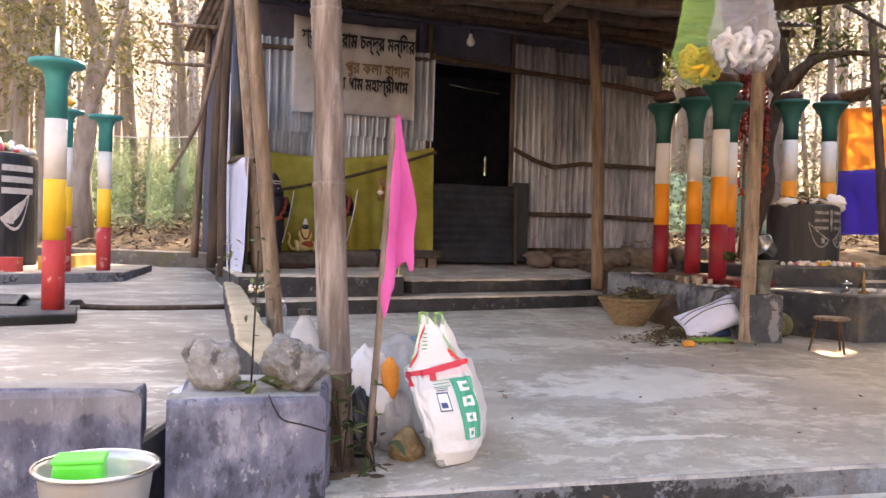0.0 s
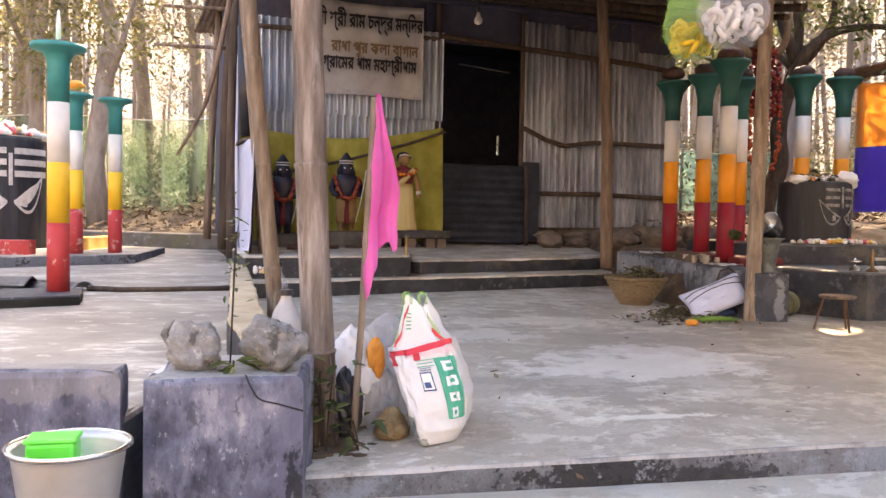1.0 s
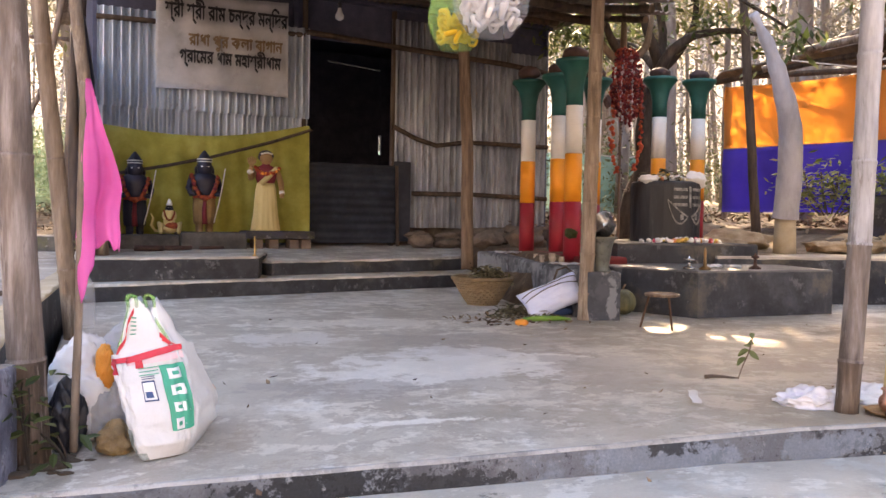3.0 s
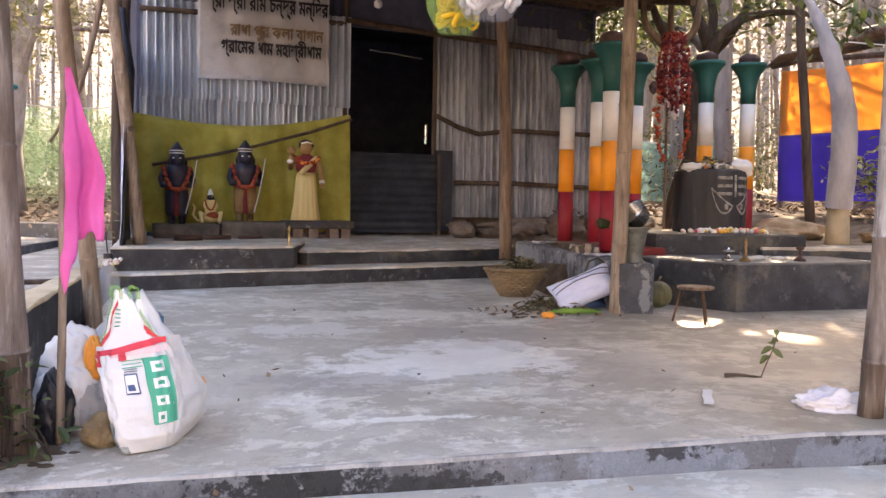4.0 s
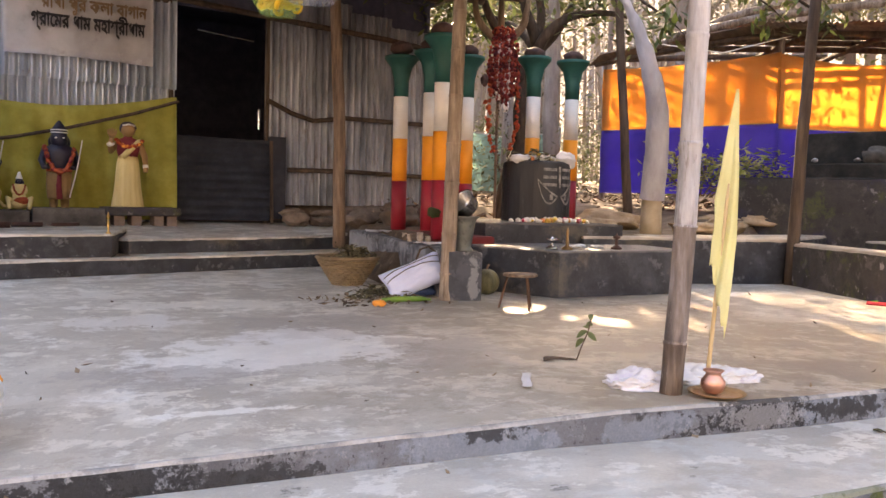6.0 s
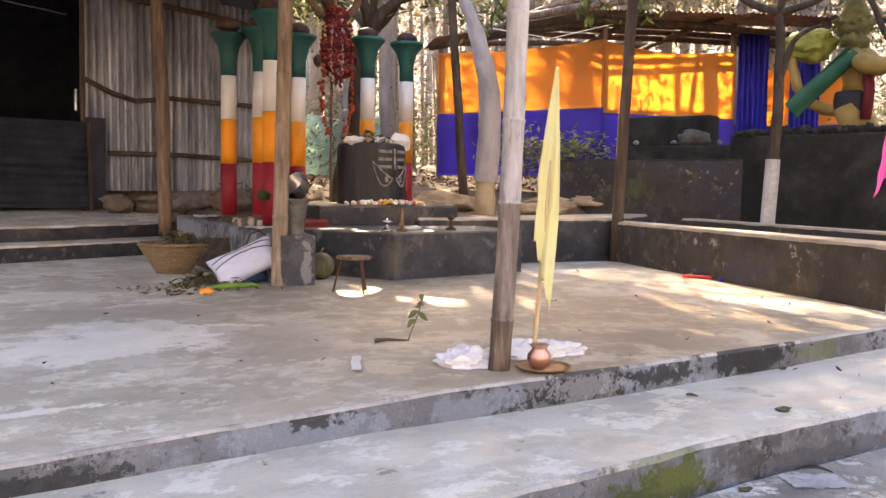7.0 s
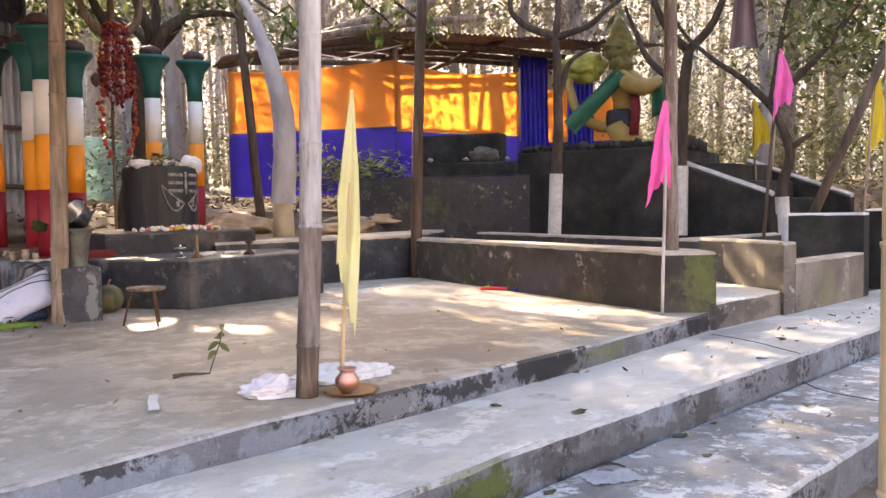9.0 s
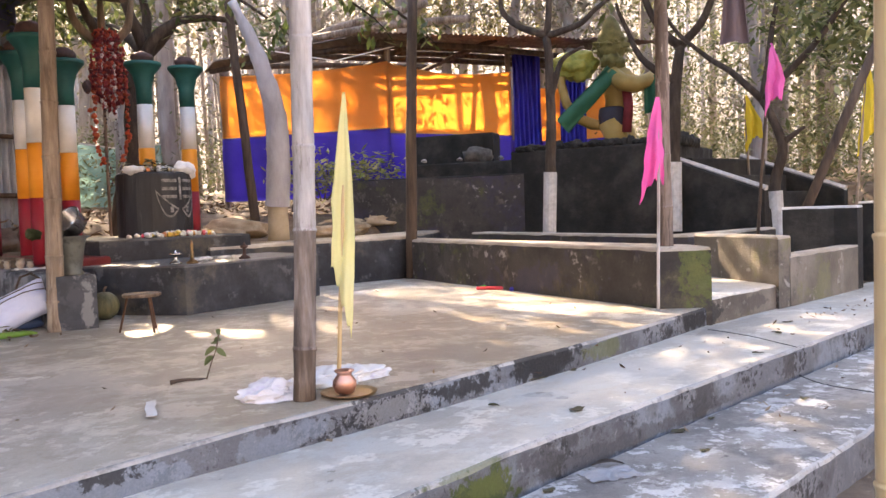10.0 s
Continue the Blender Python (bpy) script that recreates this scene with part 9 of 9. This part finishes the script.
# behind the shrine stone
branch_tree("mango_tree", (4.10, 7.4, 0.45), [V((-0.1, 0, -0.05)), V((-0.02, 0, 0.55)), V((0.13, 0, 0.97)), V((0.11, 0, 1.38)), V((0.18, 0, 1.78)), V((0.31, 0, 2.2))],
            [(5, [V((0.22, 0, 2.5)), V((0.12, 0, 2.78)), V((-0.1, -0.1, 3.4)), V((-0.5, -0.2, 4.2))]), (5, [V((0.50, 0, 2.42)), V((0.72, 0, 2.70)), V((0.80, 0.05, 3.0)), V((0.85, 0.1, 4.2))]), (4, [V((0.30, -0.2, 2.3)), V((0.55, -0.35, 2.55)), V((1.0, -0.4, 2.65)), V((1.4, -0.5, 2.6))]), (5, [V((0.38, 0.1, 2.7)), V((0.3, 0.3, 3.6))]), (5, [V((0.38, 0.8, 2.6)), V((0.2, 1.5, 2.9)), V((-0.1, 2.1, 3.05))]), (4, [V((-0.15, 0.1, 2.35)), V((-0.4, 0.1, 2.8)), V((-0.55, 0.1, 3.4))])],
            # last three crown spots are added to keep sun off platform and plinth
            0.135, BARKBROWN, "dark branching tree behind the shrine stone", [((0.1, -0.1, 3.9), (1.5, 1.2, 0.6), 1500), ((-0.6, 0, 3.6), (0.8, 0.8, 0.6), 500), ((0.75, -0.4, 2.75), (0.5, 0.35, 0.3), 160), ((1.4, -0.5, 2.5), (0.35, 0.3, 0.3), 70), ((-0.5, -0.7, 3.8), (1.2, 0.9, 0.5), 1100), ((0.6, -1.0, 3.9), (1.0, 0.9, 0.5), 700), ((-0.1, 1.75, 3.0), (1.2, 0.9, 0.4), 1100)], 0.16, LEAF, 3)
# white-wrapped curved trunk
wt = thing("wrapped_trunk", (4.72, 5.03, 0.40), "curved trunk wrapped in greyish cloth", "tree")
bm = bmesh.new()
tube(bm, [V((0, 0, -0.03)), V((0.0, 0, 0.2)), V((0.0, 0, 0.42))], [0.115, 0.108, 0.10], 14)
part("foot", bm, OCHRE, wt, "bare ochre trunk foot", True)
bm = bmesh.new()
wrap_line = [V((0, 0, 0.38)), V((0.035, 0, 0.85)), V((0.02, 0, 1.32)), V((-0.09, 0, 1.73)), V((-0.22, 0, 2.06)), V((-0.40, 0.02, 2.40))]
wrap_fine = bent(wrap_line, 2, 0.0, 8)
rows = []
for k in range(41):
    u = k / 40 * 5
    c = wrap_fine[k]
    rr = (0.128 - 0.008 * u - 0.0125 * max(0, u - 2) ** 1.2) * (1 + 0.010 * math.sin(k * 2.1) + 0.022 * noise.noise(V((k * 0.4, 2, 5))))
    rows.append([bm.verts.new(c + V((math.cos(q) * rr * (1 + 0.05 * noise.noise(V((math.cos(q) * 2, math.sin(q) * 2, k * 0.25)))), math.sin(q) * rr, 0.02 * math.sin(q + k)))) for q in [2 * math.pi * m / 20 for m in range(20)]])
for a, b in zip(rows, rows[1:]):
    for m in range(20):
        bm.faces.new((a[m], a[(m + 1) % 20], b[(m + 1) % 20], b[m]))
bm.faces.new(rows[-1])
part("wrap", bm, WRAPCLOTH, wt, smooth=True)
branch_tree("small_tree", (7.34, 3.65, 0.35), [V((0, 0, 0)), V((0.02, -0.02, 0.7)), V((0.04, -0.04, 1.5)), V((0.02, -0.02, 2.2))],
            [(3, [V((-0.16, 0.24, 2.33)), V((-0.26, 0.40, 2.55)), V((-0.22, 0.36, 2.95)), V((-0.2, 0.4, 3.6))]), (3, [V((0.06, -0.16, 2.22)), V((0.14, -0.40, 2.28)), V((0.2, -0.56, 2.42)), V((0.4, -0.8, 2.62)), V((0.6, -1.1, 2.7))]), (3, [V((0.05, -0.05, 2.7)), V((0.15, 0.1, 3.4))]), (2, [V((0.10, -0.14, 1.9)), V((0.25, -0.35, 2.05))])],
            # last three crown spots, above view, are added to shade the steps
            0.07, BARKBROWN, "slim dark tree with a lime-washed foot", [((0.1, -0.3, 3.6), (1.2, 1.4, 0.5), 700), ((-0.9, 1.6, 3.9), (1.5, 1.3, 0.5), 900), ((-0.4, 0.4, 4.1), (1.5, 1.3, 0.5), 900), ((1.2, 0.9, 4.0), (1.3, 1.2, 0.5), 700)], 0.17, LEAFLIT, 5, 0.7)
branch_tree("branching_tree", (8.14, 1.40, 0.2), [V((0, 0, 0)), V((-0.02, 0.02, 0.6)), V((0.02, -0.04, 1.0)), V((0.0, 0.15, 1.45))],
            [(3, [V((0.0, 0.45, 1.75)), V((0.05, 0.8, 2.0)), V((0.1, 1.3, 2.5)), V((0.1, 1.5, 3.2))]), (3, [V((0.05, 0.1, 1.9)), V((0.1, 0.0, 2.5)), V((0.0, -0.3, 3.2))]), (2, [V((0.05, -0.25, 1.15))]), (3, [V((0.1, -0.4, 2.0)), V((0.2, -0.8, 2.6)), V((0.3, -1.3, 3.0))])],
            0.062, BARKBROWN, "dark branching tree with leafy crown and white foot", [((0.6, -0.3, 2.3), (0.8, 1.1, 0.7), 1500), ((0.5, -0.9, 2.9), (1.2, 1.3, 0.7), 1600), ((0.2, 0.6, 3.3), (1.0, 1.0, 0.5), 1300)], 0.125, LEAFLIT, 7, 0.55)
branch_tree("branching_tree", (8.1, 2.55, 0.35), [V((0, 0, 0)), V((0.02, 0, 0.9)), V((0.1, 0.0, 1.6)), V((0.2, 0.0, 2.0))],
            [(3, [V((0.0, 0.2, 2.3)), V((-0.1, 0.35, 2.9)), V((-0.2, 0.45, 3.5))]), (3, [V((0.35, -0.2, 2.3)), V((0.5, -0.4, 2.9)), V((0.6, -0.5, 3.5))]), (2, [V((-0.1, 0.3, 1.9)), V((-0.25, 0.5, 2.5))])],
            0.085, BARKBROWN, "dark forked tree beside the altar", [((0.2, 0.1, 3.6), (1.4, 1.4, 0.6), 1300), ((-0.2, 0.5, 3.2), (0.7, 0.7, 0.5), 400)], 0.16, LEAFLIT, 9, 0.75)
branch_tree("leafy_tree", (10.2, -0.4, -0.1), [V((0, 0, 0)), V((0.05, 0, 1.2)), V((0.0, 0.1, 2.2))],
            [(2, [V((-0.5, 0.2, 2.8)), V((-1.1, 0.3, 3.2))]), (2, [V((0.4, -0.2, 3.0))]), (1, [V((-0.4, 0.4, 1.8)), V((-0.9, 0.7, 2.2))])],
            0.16, BARKBROWN, "tree with drooping dark green leaves by the path", [((-0.9, 0.5, 2.6), (1.3, 1.3, 0.9), 1600), ((-0.5, -0.5, 3.4), (1.6, 1.4, 0.8), 1400)], 0.19, LEAFLIT, 11)
# tree added for its shade: the crown keeps sun off the steps
branch_tree("shade_tree", (8.3, 10.2, 0.6), [V((0, 0, 0)), V((0.05, 0, 2.0)), V((0.0, 0.1, 4.0)), V((-0.1, 0, 5.2))],
            [(2, [V((-0.9, -0.6, 4.8)), V((-1.5, -1.2, 5.3))]), (2, [V((0.9, -0.4, 4.9)), V((1.5, -0.8, 5.4))]), (3, [V((-0.3, -1.0, 5.8))]), (2, [V((0.3, -1.6, 4.5)), V((0.7, -3.2, 4.6)), V((2.0, -3.8, 4.6))])],
            0.16, BARK, "tall tree added behind the shed, its full crown shading the steps", [((-0.6, -1.3, 5.0), (1.5, 1.2, 0.7), 850), ((1.0, -0.8, 5.5), (1.5, 1.2, 0.8), 750), ((-1.6, -1.0, 5.6), (1.1, 1.0, 0.7), 700), ((0.6, -3.4, 4.3), (1.6, 1.2, 0.5), 1300), ((2.2, -3.8, 4.5), (1.5, 1.2, 0.5), 1200), ((-0.8, -3.0, 4.6), (1.2, 1.0, 0.5), 800)], 0.2, LEAF, 15)
# trees added to block sun on the terrace with their crowns
for i, (x, y, z) in enumerate(((-2.6, 13.6, 0.5), (-6.4, 12.6, 0.4), (1.2, 13.2, 0.6), (-9.5, 11.5, 0.3))):
    branch_tree("shade_tree", (x, y, z), [V((0, 0, 0)), V((0.05, 0, 2.2)), V((0.0, 0.1, 4.4)), V((-0.1, 0, 5.8))],
                [(2, [V((-0.9, -0.6, 5.2)), V((-1.6, -1.0, 5.9))]), (2, [V((0.9, -0.4, 5.3)), V((1.7, -0.6, 6.0))]), (3, [V((-0.2, -0.9, 6.6))])],
                0.17, BARK, "tall tree added behind the hut, its wide thin crown shading the terrace", [((-1.3, -0.8, 6.0), (1.7, 1.5, 0.8), 900), ((1.3, -0.5, 6.3), (1.7, 1.5, 0.9), 900), ((0.0, -0.2, 7.2), (1.8, 1.6, 0.8), 900)], 0.24, (LEAFYEL, LEAF)[i % 2], 40 + i)
bush = thing("bush", (6.75, 7.2, 0.85), "leafy yellow-green bush before the shed", "bush")
for k in range(7):
    bm = bmesh.new()
    tube(bm, [V((0.05 * k - 0.15, 0, 0)), V((0.2 * k - 0.6, -0.1, 0.3)), V((0.24 * k - 0.75, -0.15, 0.55))], 0.012, 6)
    part("stem", bm, BROWNWOOD, bush)
ob = new("leaves", leaves_mesh("leaves", [((-0.25, -0.15, 0.36), (0.55, 0.4, 0.30), 520), ((0.45, -0.5, 0.36), (0.5, 0.4, 0.28), 420)], 0.13, LEAFBRIGHT, 13, 0.1))
ob.parent = bush
tagged(ob, "", kind="stuff")
# leaf sprays hanging before the shed
for i, (x, y, z, n) in enumerate(((5.2, 5.6, 2.75, 60), (6.9, 5.2, 2.85, 40), (6.35, 5.4, 2.95, 50))):
    t = thing("leaf_spray", (x, y, z), "hanging spray of green mango leaves", "branch", "leaf sprays")
    bm = bmesh.new()
    tube(bm, [V((-0.9, 0.3, 0.6)), V((-0.3, 0.1, 0.2)), V((0, 0, 0)), V((0.15, -0.05, -0.15))], [0.025, 0.018, 0.01, 0.005], 7)
    part("twig", bm, BARKDARK, t)
    ob = new("leaves", leaves_mesh("leaves", [((0, 0, 0), (0.25, 0.2, 0.22), n), ((-0.4, 0.1, 0.25), (0.3, 0.2, 0.15), n // 2)], 0.17, LEAF, 30 + i, 0.6))
    ob.parent = t

# ---- fences of net ----
def net(p, q, z0, z1, material, label):
    p, q = V(p), V(q)
    t = thing("net_fence", (p.x, p.y, 0), label, "fence")
    bm = bmesh.new()
    sheet(bm, lambda u, v: (*((q - p) * u + V((0.1 * math.sin(u * 19), 0.15 * math.sin(u * 13)))), z0 + (z1 - z0) * v - 0.12 * v * math.sin(u * math.pi * 3) ** 2), 40, 6, 0.004)
    part("net", bm, material, t, smooth=True)
    bm = bmesh.new()
    tube(bm, [(*((q - p) * (k / 36) + V((0.1 * math.sin(k / 36 * 19), 0.15 * math.sin(k / 36 * 13)))), z1 - 0.12 * math.sin(k / 36 * math.pi * 3) ** 2) for k in range(37)], 0.014, 5)
    part("top_rope", bm, PAPER, t)
    for i in range(7):
        c = (q - p) * (i / 6)
        bm = bmesh.new()
        tube(bm, [(c.x, c.y, z0 - 0.3), (c.x + 0.03, c.y, z1 + 0.15)], 0.03, 6)
        part("stake", bm, BARK, t)
net((-16, 15.0), (-2.6, 13.2), 0.5, 2.55, NET, "sagging green fence net before the woods")
net((1.0, 14.5), (7.5, 13.4), 0.8, 2.15, NETTEAL, "pale teal fence sheet behind the shrine")

# ---- woods ----
r9 = random.Random(19)
def forest_tree(x, y, h, r, seed, crown_mat, label):
    t = thing("forest_tree", (x, y, ground_z(x, y) - 0.05), label, "tree", "trees of the wood")
    rr = random.Random(seed)
    pts = [V((rr.uniform(-0.1, 0.1) * k, rr.uniform(-0.1, 0.1) * k, h * k / 6)) for k in range(7)]
    pts[0] = V((0, 0, 0))
    bm = bmesh.new()
    tube(bm, pts, [r * (1 - 0.1 * k) for k in range(7)], 10)
    part("trunk", bm, BARK, t, smooth=True)
    for k in range(4):
        s = pts[2 + k % 4]
        d = V((rr.uniform(-1, 1), rr.uniform(-1, 1), 0.8)).normalized()
        bm = bmesh.new()
        tube(bm, [s, s + d * 0.8, s + d * 1.6 + V((0, 0, 0.4))], [r * 0.4, r * 0.28, r * 0.1], 7)
        part("limb", bm, BARK, t)
    sp = [((rr.uniform(-1.2, 1.2), rr.uniform(-1.2, 1.2), h * rr.uniform(0.35, 1.0)), (1.0, 1.0, 0.7), 380) for k in range(9)]
    ob = new("crown", leaves_mesh("crown", sp, 0.145, crown_mat, seed))
    ob.parent = t
    tagged(ob, "", kind="stuff")
for i, (x, y, h, r) in enumerate(((-7.0, 13.0, 8, 0.16), (-4.6, 15.2, 9, 0.12), (-7.6, 14.5, 9, 0.18), (-3.4, 16.5, 9, 0.10), (-9.5, 16, 9, 0.2), (-6.4, 18, 10, 0.2), (-5.55, 12.1, 7, 0.20),
                                  (4.0, 12.5, 9, 0.14), (5.0, 14.8, 9, 0.16), (6.2, 13.0, 9, 0.13), (7.2, 16, 9, 0.2), (3.0, 15.5, 9, 0.15), (7.4, 18.5, 9, 0.15), (12.6, 16.0, 9, 0.17), (12.5, 12, 9, 0.15), (12.0, 8.5, 8, 0.13), (13.5, 6.5, 8, 0.14), (13.0, 4.2, 8, 0.15), (14.5, 9.5, 9, 0.16), (15.5, 5.0, 9, 0.16), (13.5, 2.0, 8, 0.14), (16, 1.0, 9, 0.17),
                                  # the last eight stand unseen behind the camera, added to dim the sky
                                  (11.6, 11.0, 9, 0.17), (10.0, 9.6, 9, 0.16), (6.6, 11.6, 9, 0.16), (11.6, 6.9, 8, 0.15), (-8, -9, 9, 0.2), (-4.5, -12, 9, 0.2), (0, -10, 9, 0.2), (3.5, -12.5, 9, 0.2), (7, -9.5, 9, 0.2), (11, -8, 9, 0.2), (-12, -5, 9, 0.2), (14, -4, 9, 0.2))):
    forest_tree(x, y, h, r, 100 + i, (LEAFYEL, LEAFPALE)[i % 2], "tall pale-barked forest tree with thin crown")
bm = bmesh.new()
spots_far = []
for i in range(430):
    a = r9.uniform(-68, 82)
    d = 17 + 43 * r9.random() ** 0.8
    x, y = 0.2 + d * math.sin(radians(a)), -2.5 + d * math.cos(radians(a))
    z = ground_z(x, y) - 0.2
    h = r9.uniform(8, 15)
    lx, ly = r9.uniform(-0.6, 0.6), r9.uniform(-0.6, 0.6)
    r = r9.uniform(0.05, 0.17)
    tube(bm, [(x, y, z), (x + lx * 0.5, y + ly * 0.5, z + h * 0.5), (x + lx, y + ly, z + h)], [r, r * 0.8, r * 0.4], 6)
    if i % 2 == 0:
        for k in range(4):
            spots_far.append(((x + r9.uniform(-1.5, 1.5), y + r9.uniform(-1.5, 1.5), z + r9.uniform(1.0, h)), (1.6, 1.6, 1.1), 200))
tagged(new("far_trunks", mesh_of(bm, "far_trunks", BARK, True)), "many thin pale trunks of the far wood", "trees", kind="stuff")
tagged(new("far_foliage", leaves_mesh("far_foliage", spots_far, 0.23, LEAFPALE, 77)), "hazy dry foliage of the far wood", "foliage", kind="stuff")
under = []
for i in range(420):
    a = r9.uniform(-66, 80)
    d = r9.uniform(15.5, 30)
    x, y = 0.2 + d * math.sin(radians(a)), -2.5 + d * math.cos(radians(a))
    if x > -2.5 or y > 16:
        under.append(((x, y, ground_z(x, y) + r9.uniform(0.2, 1.3)), (1.3, 1.3, 0.8), 240))
for i in range(150):
    x, y = r9.uniform(-15, -2.8), r9.uniform(15.4, 18.5)
    under.append(((x, y, ground_z(x, y) + r9.uniform(0.15, 1.25)), (1.0, 0.8, 0.7), 280))          # hedge behind the net
for i in range(280):
    a, d = r9.uniform(54, 84), r9.uniform(14, 24)
    x, y = 0.2 + d * math.sin(radians(a)), -2.5 + d * math.cos(radians(a))
    under.append(((x, y, ground_z(x, y) + 6.5 * r9.random() ** 1.3), (1.3, 1.3, 0.9), 150))          # thicket by the path
tagged(new("undergrowth", leaves_mesh("undergrowth", under, 0.13, LEAFDULL, 78)), "dull green undergrowth at the wood edge", "bushes", kind="stuff")
lit = []
for i in range(110):
    x, y = r9.uniform(-14, -3.0), r9.uniform(10.6, 15.2)
    lit.append(((x, y, ground_z(x, y) + 0.05), (1.0, 1.0, 0.10), 110))
for i in range(50):
    x, y = r9.uniform(2.2, 9), r9.uniform(6.6, 12)
    lit.append(((x, y, ground_z(x, y) + 0.04), (0.8, 0.8, 0.07), 60))
tagged(new("leaf_carpet", leaves_mesh("leaf_carpet", lit, 0.13, DRYLEAF, 79, 0.0)), "carpet of fallen brown leaves and twigs", "leaves", kind="stuff")
# distance: a wood all round, its haze in the colour, far behind the trees
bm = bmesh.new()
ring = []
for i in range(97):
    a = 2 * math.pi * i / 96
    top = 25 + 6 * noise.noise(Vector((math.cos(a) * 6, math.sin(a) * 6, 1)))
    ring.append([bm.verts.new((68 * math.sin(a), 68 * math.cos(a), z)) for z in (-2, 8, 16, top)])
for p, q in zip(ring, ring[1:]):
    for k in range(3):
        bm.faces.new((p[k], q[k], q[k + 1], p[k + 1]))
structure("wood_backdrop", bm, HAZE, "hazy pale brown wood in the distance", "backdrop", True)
